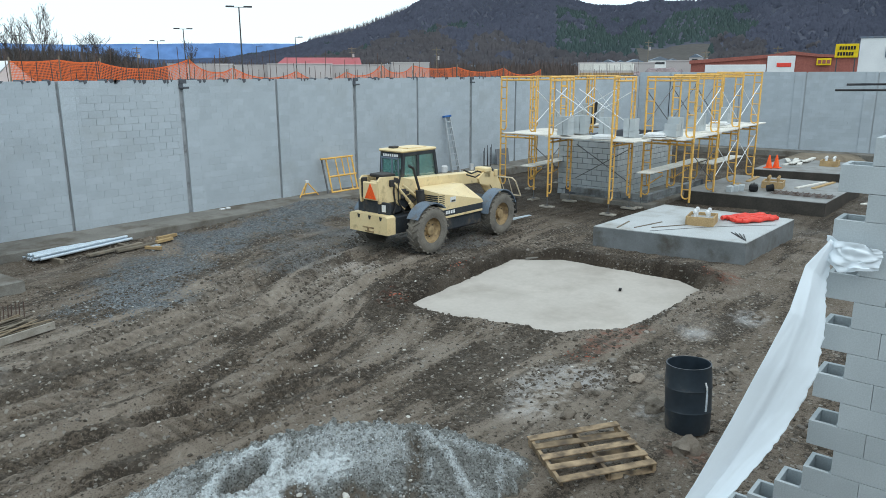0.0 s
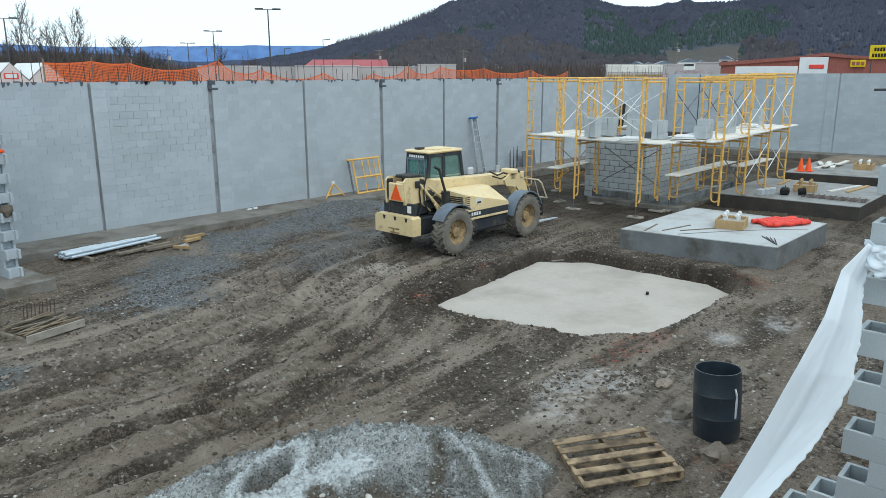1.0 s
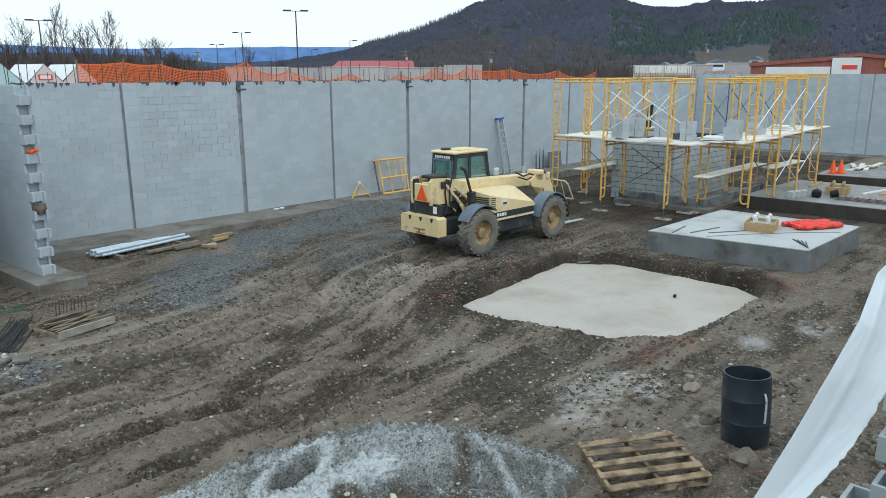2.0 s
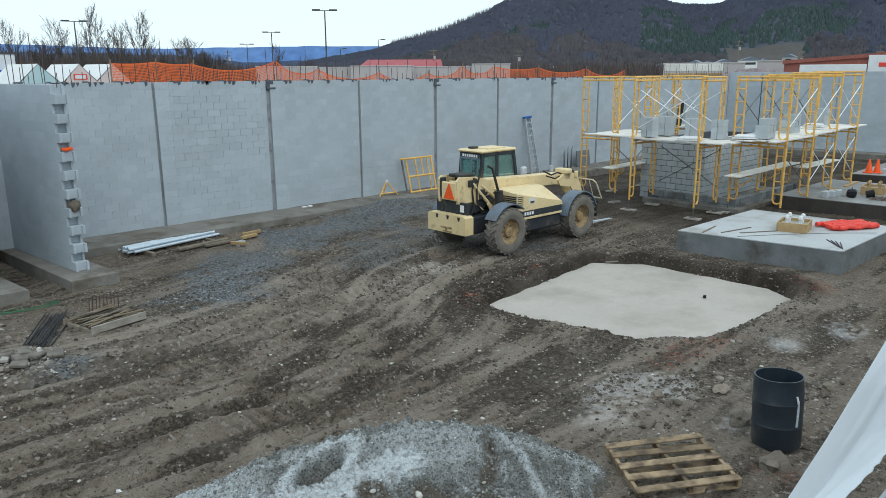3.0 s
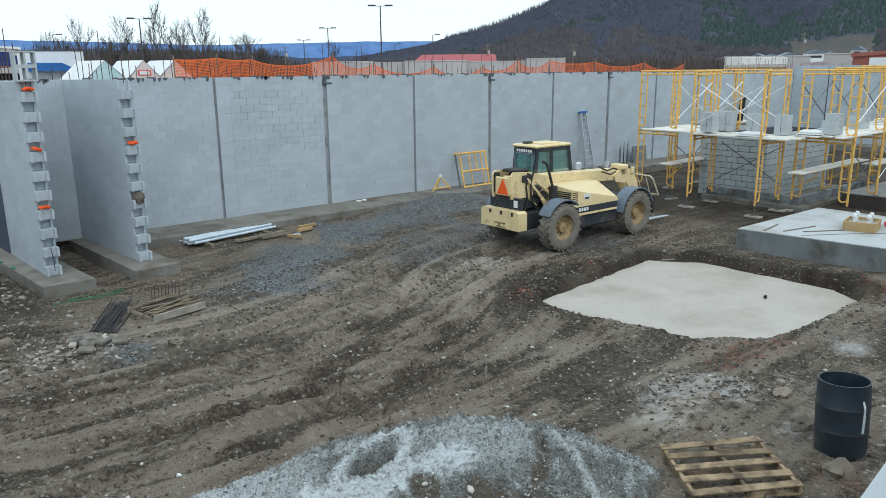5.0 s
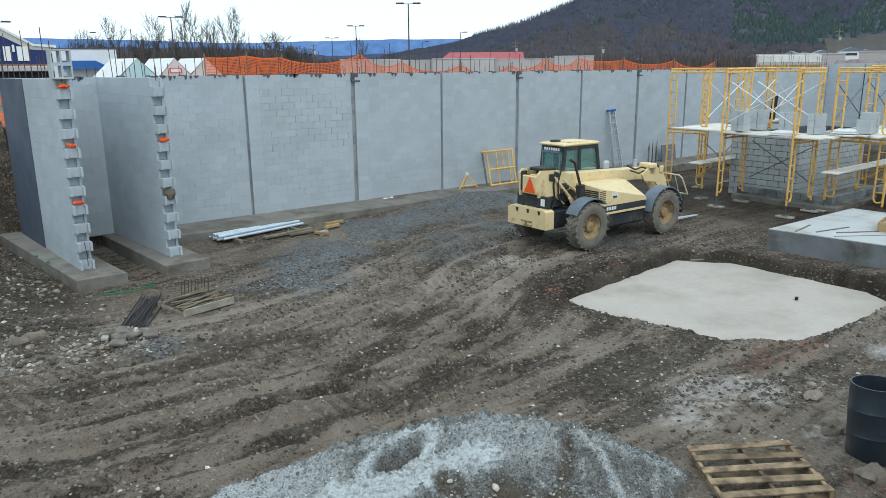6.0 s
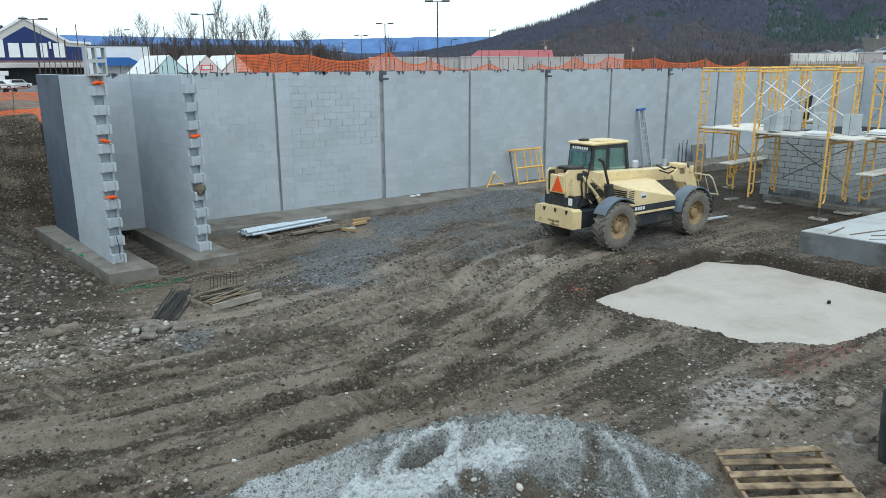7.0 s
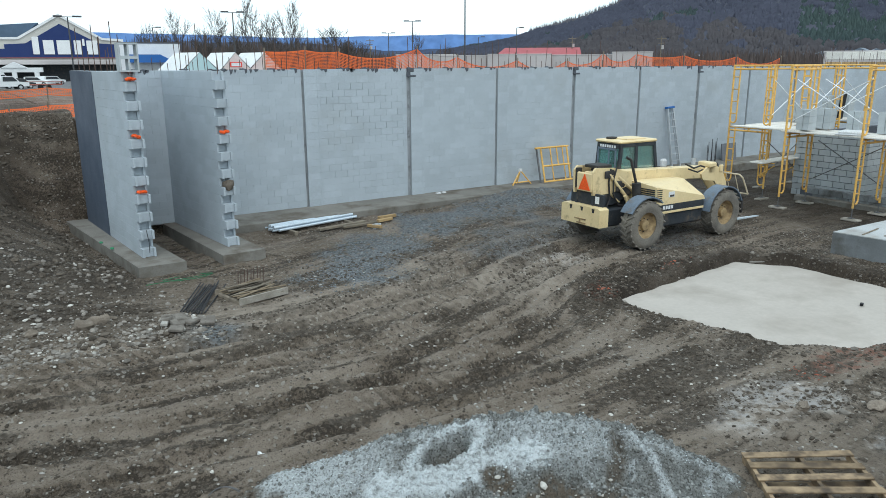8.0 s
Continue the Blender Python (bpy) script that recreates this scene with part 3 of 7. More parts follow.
# fresh pour in the hollow
g = Geo()
rim = []
for (ax, ay), (bx, by) in zip(POUR_EDGE, POUR_EDGE[1:] + POUR_EDGE[:1]):
    for k in range(12):
        rim.append((ax + (bx - ax) * k / 12, ay + (by - ay) * k / 12))
cx, cy = sum(p[0] for p in rim) / len(rim), sum(p[1] for p in rim) / len(rim)
rim = [(cx + (x - cx) * 1.025, cy + (y - cy) * 1.025) for x, y in rim]
rings = 8
for j in range(rings + 1):
    for x, y in rim:
        f = j / rings
        px, py = cx + (x - cx) * f, cy + (y - cy) * f
        g.v.append((px, py, -0.10 + 0.012 * float(fbm(np.float64(px * 0.9), np.float64(py * 0.9), 81, 3))))
n = len(rim)
for j in range(rings):
    for i in range(n):
        g.f.append((j * n + i, j * n + (i + 1) % n, (j + 1) * n + (i + 1) % n, (j + 1) * n + i) if j else (i, n + i, n + (i + 1) % n))
g.v.append((cx, cy, -0.35))
for i in range(n):
    g.f.append((rings * n + (i + 1) % n, rings * n + i, len(g.v) - 1))
whole("concrete_pour", g, POUR, "freshly poured pale concrete in a ragged dirt hollow", "concrete slab", smooth=40)

whole("form_rod", Geo().run([(14.45, 9.95, -0.06), (14.75, 9.75, -0.055), (15.25, 9.2, -0.055), (15.45, 8.6, -0.055), (15.48, 7.9, -0.055), (15.4, 7.3, -0.06)], 0.022, 8), CONCRETE, "bent pale form pipe along the edge of the fresh concrete", "pipe", smooth=60)

# ---- block walls ----
COURSE, LONG = 0.2032, 0.4064
piece_meshes = {}


def piece_mesh(w, d, mat, gap=0.008, c=0.0015):
    key = (round(w, 3), round(d, 3), mat.name, gap)
    if key not in piece_meshes:
        piece_meshes[key] = mesh_of(Geo().box((gap / 2, 0, gap / 2), (w - gap / 2, d, COURSE - gap / 2), c), "block", mat)
    return piece_meshes[key]


def lay(parent, m, x0, x1, n, depth, mat, run_mat, singles=None, gap=0.008, proud=0.004, stack=False, start=None, top=None):
    """Courses of blocks on the face y = 0 of a wall, from x0 to x1 along it; those between the two singles are parts."""
    run = Geo()
    wide = gap
    for k in range(n):
        full = gap = wide if stack or 9 <= k <= 17 else min(wide, 0.0025)
        first = start(k) if start else x0
        last = top(k) if top else x1
        x = x0 - (LONG / 2 if k % 2 and not stack else 0)
        while x < last - 0.01:
            a, b = max(x, first), min(x + LONG, last)
            x += LONG
            if b - a < 0.05:
                continue
            gap = full * (0.4, 0.7, 1.0, 1.0, 1.5)[(7 * k + int(x * 11)) % 5]
            if singles and singles[0] <= (a + b) / 2 <= singles[1]:
                ob = new("block", piece_mesh(b - a, depth + proud, mat, gap))
                ob.parent = parent
                ob.matrix_local = m @ pose(a, -proud, k * COURSE)
            else:
                run.box((a + gap / 2, -proud, k * COURSE + gap / 2), (b - gap / 2, depth, (k + 1) * COURSE - gap / 2), 0, m)
    return run


def courses_on(parent, run, mat, label="evenly laid grey blocks"):
    if run.v:
        tagged(part("block_courses", run, mat, parent, label), kind="stuff")


WALL_TOP, NY = 4.364, 20.555
SLOTS = [7.83 + 3.575 * k for k in range(10)]
g, slots = Geo(), Geo()
x = 2.35
sections = []
for k, s in enumerate(SLOTS):
    w = 0.065 if k % 2 == 0 else 0.125
    sections.append((x, s, False))
    sections.append((s + w, s + w + 0.50, True))
    x = s + w + 0.515
sections.append((x, 43.6, False))
for a, b, pil in sections:
    off = -0.045 if pil else 0.0
    g.box((a, NY + 0.012 + off, 0.28), (b, NY + 0.2, WALL_TOP - 0.01))
# shallow slot backs, painted dark grey for the shade of deep joints
for k, sl in enumerate(SLOTS):
    slots.box((sl - 0.01, NY + 0.045, 0.28), (sl + 0.24, NY + 0.185, WALL_TOP - 0.02))
g.box((2.35, NY + 0.19, 0.25), (43.6, NY + 0.36, WALL_TOP - 0.02))
wall_north = tagged(part("wall_north", g, MORTAR), "long grey concrete block retaining wall with pilasters", "wall", kind="structure")
part("slot_backing", slots, surf("slot_backing", (0.29, 0.31, 0.33), (0.37, 0.395, 0.415), 0.9, scale=1.6, grain=30, dirt=(0.12, 0.125, 0.13), dirt_scale=2.0, dirt_amount=0.4), wall_north, "dark grey slot backing painted for joint shade")
for a, b, pil in sections:
    m = pose(0, NY - (0.045 if pil else 0), 0.3)
    near = (5.2, 11.3)
    clear = 4 < a < 8.5
    run = lay(wall_north, m, a, b, 20, 0.05, BLOCK, BLOCK_JOIN, near, gap=0.006 if clear and not pil else 0.0025, proud=0.0015, stack=pil)
    courses_on(wall_north, run, BLOCK_JOIN)

# starter bars, mortar crumbs and dark plates for shaded notches along the wall head
rnd = random.Random(5)
BAR = mesh_of(Geo().tube((0, 0, 0), (0, 0, 1), 0.0095, n=6), "rebar", RUST)
for i in range(170):
    x = 2.5 + i * 0.24 + rnd.uniform(-0.1, 0.1)
    ob = new("rebar", BAR)
    ob.parent = wall_north
    h = rnd.choice((0.25, 0.35, 0.45, 0.6, 0.75, 0.95)) * rnd.uniform(0.85, 1.1)
    ob.matrix_local = Matrix.LocRotScale((x, NY + 0.17 + rnd.uniform(-0.05, 0.05), WALL_TOP - 0.05), Euler((rnd.uniform(-0.05, 0.05), rnd.uniform(-0.05, 0.05), 0)), (1, 1, h))
for i in range(60):
    g = Geo()
    x = 3 + i * 0.66 + rnd.uniform(-0.3, 0.3)
    for k in range(rnd.randint(1, 3)):
        a, w, h = x + 0.13 * k, rnd.uniform(0.06, 0.16), rnd.uniform(0.03, 0.13)
        g.prism([(a, WALL_TOP + 0.012), (a + w, WALL_TOP + 0.012), (a + w * rnd.uniform(0.6, 1.0), WALL_TOP - h * 0.7), (a + w * rnd.uniform(0.2, 0.5), WALL_TOP - h)], NY - 0.014, NY + 0.02, "y")
    g.rock((x, NY + 0.1, WALL_TOP + 0.01), (0.14, 0.08, 0.035), rnd)
    part("crumbs_and_notches", g, MORTAR_DARK, wall_north, "dark mortar droppings and painted notch shade")
for k, s in enumerate(SLOTS[1::2]):
    # proud dark boxes stand in for the shade in the open cells
    g = Geo().box((s + 0.01, NY - 0.06, WALL_TOP - 0.26), (s + 0.32, NY + 0.02, WALL_TOP - 0.20), 0.01).box((s + 0.03, NY - 0.05, WALL_TOP - 0.12), (s + 0.26, NY + 0.02, WALL_TOP + 0.02), 0.015)
    g.box((s + 0.0, NY - 0.04, WALL_TOP - 0.21), (s + 0.13, NY + 0.01, WALL_TOP - 0.11), 0.01)
    part("open_bond_block", g, MORTAR_DARK, wall_north, "broken block at the pilaster head, its open cells painted dark")

footing_north = whole("footing_north", Geo().box((5.0, 19.12, -0.3), (43.6, 20.95, 0.3), 0.02), CONCRETE, "stained concrete strip footing", "footing", kind="structure")

# east wall
EX = pose(44.35, 6.0, 0.3, 0, 0, 95.5)
g = Geo()
cuts = [-12.09 + 3.46 * k for k in range(8)]
secs = []
for k, s in enumerate(cuts):
    secs.append((s - 0.55, s, True))
    secs.append((s + 0.06, s + 2.91, False))
g.box((-14.6, 0.19, -0.05), (16, 0.36, 4.22))
g.box((-14.6, 0.012, -0.02), (-12.7, 0.2, 4.23))
for sl in cuts:
    g.box((sl - 0.01, 0.022, -0.02), (sl + 0.08, 0.2, 4.22))
for a, b, pil in secs:
    g.box((a, -0.02 if pil else 0.012, -0.02), (b, 0.2, 4.23))
wall_east = tagged(part("wall_east", g, MORTAR), "grey concrete block end wall with pilasters", "wall", kind="structure")
wall_east.matrix_basis = EX @ pose(0, 0, 0, 0, 0, 180) @ pose(0, 0, 0)
for a, b, pil in secs:
    courses_on(wall_east, lay(wall_east, pose(0, -0.03 if pil else 0, 0), a, b, 21, 0.05, BLOCK, BLOCK_JOIN, None, gap=0.003, proud=0.0015, stack=pil), BLOCK_JOIN)
whole("footing_east", Geo().box((-14.4, -1.0, -0.5), (14, 0.4, -0.02), 0.02), CONCRETE, "stained concrete footing of the end wall", "footing", wall_east.matrix_basis.copy(), kind="structure")


# stair walls at the west end, with toothed ends
def frogged(w):
    """A block whose free end is hollowed between two flanges."""
    key = ("frogged", round(w, 3))
    if key not in piece_meshes:
        g = Geo().box((0.075, 0, 0.0015), (w - 0.0015, 0.295, COURSE - 0.0015), 0.0015)
        g.box((0, 0, 0.0015), (0.08, 0.05, COURSE - 0.0015), 0.003).box((0, 0.245, 0.0015), (0.08, 0.295, COURSE - 0.0015), 0.003)
        piece_meshes[key] = mesh_of(g, "block", BLOCK)
    return piece_meshes[key]


def toothed_wall(name, near, far, courses, label):
    d = Vector((far[0] - near[0], far[1] - near[1], 0))
    length = d.length
    ang = math.degrees(math.atan2(d.y, d.x))
    m = pose(near[0], near[1], 0.3, 0, 0, ang)
    core = Geo().box((0.42, -0.27, 0), (length, -0.02, courses * COURSE - 0.01))
    ob = tagged(part(name, core, MORTAR), label, "wall", kind="structure")
    ob.matrix_basis = m
    for k in range(courses):
        x = 0.0 if k % 2 == 0 else LONG / 2
        while x < length - 0.05:
            w = min(LONG, length - x)
            head = x < 0.3
            b = new("block", frogged(w) if head else piece_mesh(w, 0.295, BLOCK, 0.0018))
            b.parent = ob
            b.matrix_local = pose(x, -0.295, k * COURSE)
            x += LONG
    return ob, m, length


wall_west, W1, L1 = toothed_wall("wall_west", (2.35, 16.97), (1.99, 22.2), 20, "toothed block wall end with orange scraps in its gaps")
wall_stair, W2, L2 = toothed_wall("wall_stair", (4.26, 16.95), (3.92, 20.55), 20, "toothed block wall beside the stair pit")
part("damp_proofing", Geo().box((2.85, 0.004, 0.0), (L1 + 0.02, 0.012, 4.06)), PARGE_DARK, wall_west, "dark blue-black damp-proof coating")


def skew_footing(name, p, q, r, s):
    return whole(name, Geo().prism([p, q, r, s], -0.3, 0.3), CONCRETE, "muddy concrete footing under a block wall", "footing", kind="structure")


skew_footing("footing_west", (2.09, 16.2), (3.09, 16.18), (2.5, 22.4), (1.45, 22.46))
skew_footing("footing_stair", (3.91, 16.21), (4.93, 16.27), (4.6, 20.4), (3.6, 20.6))
g = Geo()
for mm, n in ((W1, 9), (W2, 5)):
    for i in range(n):
        ob = new("rebar", BAR)
        ob.parent = wall_west if mm is W1 else wall_stair
        ob.matrix_local = Matrix.LocRotScale((0.2 + i * 0.58, -0.15, 4.0), None, (1.0, 1.0, 0.55 + 0.3 * (i % 3)))


# hollow blocks for the near wall
def hollow(w, d=0.295, h=COURSE, gap=0.003):
    g = Geo()
    t = 0.034
    g.box((0, 0, 0), (w - gap, t, h - gap), 0.002).box((0, d - t, 0), (w - gap, d, h - gap), 0.002)
    cells = 2 if w > 0.3 else 1
    for i in range(cells + 1):
        x = (w - gap - t) * i / cells
        g.box((x, t, 0.001), (x + t, d - t, h - gap - 0.001))
    return g


HOLLOW = mesh_of(hollow(LONG), "block", BLOCK_NEW)
wall_near = tagged(part("wall_near", Geo().box((5.206, -3.2, -0.1), (5.488, 0.54, 4.1)), PALE_MORTAR), "unfinished block wall with toothed open-celled end", "wall", kind="structure")
for k in range(21):
    top = 4.12 - k * COURSE
    end = 0.97 if k % 2 == 0 else 1.17
    if k > 13:
        end = 1.17 + 0.2 * (k - 13)
    y = end
    while y > -3.0:
        ob = new("block", HOLLOW)
        ob.parent = wall_near
        ob.matrix_local = pose(5.2, y, top - COURSE, 0, 0, -90)
        y -= LONG
for k in range(2):
    for i in range(6):
        ob = new("block", HOLLOW)
        ob.parent = wall_near
        ob.matrix_local = pose(5.2, -0.4 - i * LONG - 0.2 * k, 4.125 + k * COURSE, 0, 0, -90)
for z, y in ((4.46, 1.27), (4.5, 1.2)):
    whole("rebar", Geo().tube((5.2, y, z - 0.02), (5.36, -2.6, z + 0.05), 0.008, n=8), STEEL, "dark rebar sticking out of the wall head", "rebar", group="bars on the near wall")
courses_on(wall_east, lay(wall_east, pose(0, 0, 0), -14.6, -12.7, 21, 0.05, BLOCK, BLOCK_JOIN, None, gap=0.008, proud=0.003), BLOCK_JOIN)


# ---- telehandler ----
def wheel(parent, x, y, side):
    """A lugged tyre with a dished rim, its face turned to side (-1: right, 1: left)."""
    hub = Matrix.Translation((x, y, 0.6)) @ pose(0, 0, 0, -90 * side, 0, 0)
    prof = [(0.33, -0.17), (0.44, -0.205), (0.53, -0.2), (0.585, -0.16), (0.585, 0.16), (0.53, 0.2), (0.44, 0.205), (0.33, 0.17)]
    tyre = part("tyre", Geo().lathe(prof, 40, None, True), RUBBER, parent, smooth=35)
    tyre.matrix_local = hub
    g = Geo()
    for i in range(22):
        for s in (-1, 1):
            a = 2 * math.pi * (i + (0.5 if s > 0 else 0)) / 22
            m = pose(0, 0, 0, 0, 0, math.degrees(a)) @ pose(0.585, 0, s * 0.095, 32 * s, 0, 0)
            g.box((-0.01, -0.028, -0.12), (0.028, 0.028, 0.12), 0.006, m)
    part("tread", g, RUBBER, tyre)
    rim = [(0.335, 0.165), (0.325, 0.11), (0.29, 0.06), (0.23, 0.03), (0.13, 0.03), (0.12, 0.11), (0.07, 0.12), (0.0, 0.12)]
    part("rim", Geo().lathe([(0.335, -0.1)] + rim[:-1] + [(0.01, 0.12)], 32), HUB, tyre, "muddy yellow steel rim", smooth=35)
    for i in range(8):
        a = 2 * math.pi * i / 8
        part("lug_nut", Geo().tube((0.17 * math.cos(a), 0.17 * math.sin(a), 0.02), (0.17 * math.cos(a), 0.17 * math.sin(a), 0.055), 0.014, n=6), IRON, tyre)


def arch(x, y0, y1, r, t, a0, a1, n=10):
    """A mudguard bent over a wheel."""
    outer = [(x + r * math.cos(radians(a)), 0.6 + r * math.sin(radians(a))) for a in np.linspace(a0, a1, n)]
    inner = [(x + (r - t) * math.cos(radians(a)), 0.6 + (r - t) * math.sin(radians(a))) for a in np.linspace(a1, a0, n)]
    return Geo().prism(outer + inner, y0, y1, "y")


def telehandler(m):
    t = thing("telehandler", m, "muddy yellow telescopic handler with dark cab, boom lowered", "telehandler")
    for x in (-0.03, 2.98):
        for y, s in ((-1.0, -1), (1.0, 1)):
            wheel(t, x, y, s)
    part("chassis", Geo().box((-1.0, -0.42, 0.5), (3.75, 0.42, 0.95), 0.03).box((-0.4, -0.12, 0.42), (0.4, 0.12, 0.8), 0.02), CATDARK, t)
    for x in (-0.03, 2.98):
        part("axle", Geo().tube((x, -0.85, 0.6), (x, 0.85, 0.6), 0.11, n=12).box((x - 0.2, -0.22, 0.44), (x + 0.2, 0.22, 0.76), 0.05), IRON, t, smooth=40)
    # rear counterweight with moulded lettering; pockets are black plates painted for their shade
    cw = part("counterweight", Geo().prism([(-0.68, 0.58), (0.70, 0.58), (0.70, 1.02), (0.62, 1.06), (-0.60, 1.06), (-0.68, 1.02)], -1.2, -0.9, "x"), CAT, t, "yellow cast counterweight")
    for y in (-0.45, -0.05, 0.35):
        part("pocket", Geo().prism([(y - 0.05, 1.03), (y + 0.05, 1.03), (y + 0.025, 0.93), (y - 0.025, 0.93)], -1.206, -1.196, "x"), IRON, cw)
    # brown bars stand in for the dark recess in the middle
    part("recess_bars", Geo().box((-1.22, -0.2, 0.70), (-1.195, 0.2, 0.735), 0.004).box((-1.22, -0.2, 0.60), (-1.195, 0.12, 0.635), 0.004).box((-1.22, -0.02, 0.61), (-1.196, 0.03, 0.73), 0.004), HUB, cw)
    # rear frame and boom pivot
    part("rear_frame", Geo().prism([(-1.02, 1.02), (-0.3, 1.02), (0.35, 1.25), (0.1, 1.5), (-0.95, 1.5)], -0.24, -0.16, "y").prism([(-1.02, 1.02), (-0.3, 1.02), (0.35, 1.25), (0.1, 1.5), (-0.95, 1.5)], 0.34, 0.42, "y").box((-0.98, -0.55, 1.0), (-0.9, 0.6, 1.36), 0.01), CATDARK, t)
    part("pivot_plate", Geo().prism([(-1.05, 1.32), (-0.45, 1.32), (0.3, 1.5), (0.25, 1.78), (-0.35, 1.96), (-0.98, 2.0), (-1.08, 1.9)], -0.27, -0.21, "y").prism([(-1.05, 1.32), (-0.45, 1.32), (0.3, 1.5), (0.25, 1.78), (-0.35, 1.96), (-0.98, 2.0), (-1.08, 1.9)], 0.39, 0.45, "y").box((-1.09, -0.24, 1.4), (-1.0, 0.3, 1.86), 0.02), CAT, t, "yellow boom pivot plates")
    # black box added for the shade inside the open pivot
    part("pivot_gap_box", Geo().box((-0.98, -0.2, 1.34), (0.15, 0.38, 1.7), 0.02).box((-1.06, 0.31, 1.45), (-0.9, 0.385, 1.95), 0.01), IRON, t, "black box in place of the dark gap between the plates")
    part("valve_cover", Geo().box((-0.85, -0.18, 1.96), (-0.35, 0.3, 2.04), 0.02), IRON, t)
    part("valve_block", Geo().box((-0.7, -0.32, 1.72), (-0.5, -0.26, 1.9), 0.02), IRON, t)
    part("valve_block", Geo().box((-0.3, -0.34, 1.35), (-0.1, -0.26, 1.62), 0.03), IRON, t)
    part("pivot_pin", Geo().tube((-0.45, -0.31, 1.86), (-0.45, 0.49, 1.86), 0.07, n=14).tube((-0.05, -0.31, 1.5), (-0.05, 0.49, 1.5), 0.05, n=12), IRON, t, smooth=40)
    for p, q, r in (((-0.2, -0.24, 1.72), (0.75, -0.24, 1.05), 0.05), ((-0.62, -0.24, 1.45), (-0.1, -0.24, 1.06), 0.035)):
        p, q = Vector(p), Vector(q)
        part("lift_cylinder", Geo().tube(p, p.lerp(q, 0.6), r, n=12).tube(p.lerp(q, 0.55), q, r * 0.55, n=10), CAT, t, smooth=40)
    part("triangle_marker", Geo().prism([(-0.2, 1.44), (0.2, 1.44), (0.0, 1.84)], -1.115, -1.1, "x"), ORANGE, t, "orange slow-vehicle triangle")
    # boom
    b0, b1 = Vector((-0.9, 0.09, 1.70)), Vector((3.3, 0.09, 1.53))
    bm_ = look(b0, b1)
    length = (b1 - b0).length
    boom = part("boom", Geo().box((-0.15, -0.17, -length), (0.15, 0.17, 0), 0.02, bm_), CAT, t, "yellow box-section boom")
    part("boom_tip", Geo().box((-0.13, -0.16, -length - 0.42), (0.13, 0.15, -length + 0.1), 0.02, bm_).box((-0.2, -0.05, -length - 0.5), (0.2, 0.28, -length - 0.2), 0.03, bm_), CAT, boom)
    g = Geo()
    for y in (-0.11, 0.27):
        g.prism([(3.2, 1.5), (3.45, 1.66), (3.8, 1.7), (4.1, 1.56), (4.32, 1.2), (4.46, 0.75), (4.3, 0.6), (4.05, 0.95), (3.8, 1.25), (3.3, 1.32)], y, y + 0.05, "y")
    part("tip_bracket", g, CAT, boom)
    for run_, rad in (([(-0.3, -0.3, 1.98), (-0.42, -0.32, 1.7), (-0.4, -0.32, 1.3), (-0.2, -0.3, 1.0), (0.15, -0.3, 0.95)], 0.022), ([(-0.5, -0.29, 1.95), (-0.56, -0.3, 1.6), (-0.5, -0.3, 1.2), (-0.6, -0.3, 1.0)], 0.022), ([(2.3, -0.28, 1.86), (2.55, -0.36, 1.74), (2.85, -0.34, 1.78), (3.1, -0.28, 1.72)], 0.024), ([(2.4, -0.3, 1.72), (2.7, -0.38, 1.62), (3.0, -0.3, 1.66)], 0.02)):
        part("hose", Geo().run(run_, rad, 8), IRON, t, "black hydraulic hose", smooth=60)
    part("head_hose_block", Geo().box((3.45, -0.2, 1.66), (3.75, 0.02, 1.80), 0.03).box((3.95, -0.16, 1.5), (4.1, -0.1, 1.7), 0.02), CAT, boom)
    part("head_cover", Geo().lathe([(0.13, 0.0), (0.14, 0.08), (0.1, 0.14), (0.02, 0.15)], 14, pose(3.98, 0.1, 1.6)), IRON, boom, "black rounded cover", smooth=40)
    part("diagonal_link", Geo().tube((-0.55, -0.28, 1.82), (0.12, -0.34, 1.12), 0.045, n=10).tube((-0.1, -0.42, 1.25), (0.16, -0.44, 0.78), 0.04, n=10), CAT, t, smooth=40)
    part("rear_badge", Geo().box((-0.985, -0.42, 1.12), (-0.978, -0.28, 1.3)), WHITE, t, "white plain badge")
    # engine side box with louvres
    hood = Geo()
    hood.add([(0.40, -1.0, 1.49), (0.42, -1.0, 1.02), (2.30, -1.0, 1.02), (2.24, -1.0, 1.12), (0.36, -0.45, 1.56), (0.36, -0.45, 1.02), (2.48, -0.45, 1.02), (2.05, -0.45, 1.52), (0.36, -0.1, 1.56), (2.05, -0.1, 1.52), (0.36, -0.1, 1.02), (2.48, -0.1, 1.02)],
             [(0, 1, 2, 3), (0, 3, 7, 4), (3, 2, 6, 7), (0, 4, 5, 1), (4, 7, 9, 8), (7, 6, 11, 9), (4, 8, 10, 5), (1, 5, 6, 2), (5, 10, 11, 6), (8, 9, 11, 10)])
    eng = part("engine_hood", hood, CAT, t, "yellow sloping engine hood")
    for k in range(6):
        z = 1.14 + k * 0.052
        part("louvre", Geo().box((0.36, -0.96, z), (0.42, -0.52, z + 0.026), 0.003).box((0.41, -1.012, z), (0.62, -0.99, z + 0.02), 0.003), IRON, eng)
    part("decal", Geo().box((0.86, -1.01, 1.2), (1.08, -0.997, 1.34)), WHITE, eng, "white sticker")
    part("decal_mark", Geo().box((0.90, -1.014, 1.21), (1.06, -1.008, 1.26)), CATDARK, eng)
    for z, a, b in ((0.80, 0.42, 2.26),):
        part("side_skirt", Geo().box((a, -1.0, z), (b, -0.3, 1.02), 0.02), CATDARK, t, "dark side stripe panel")
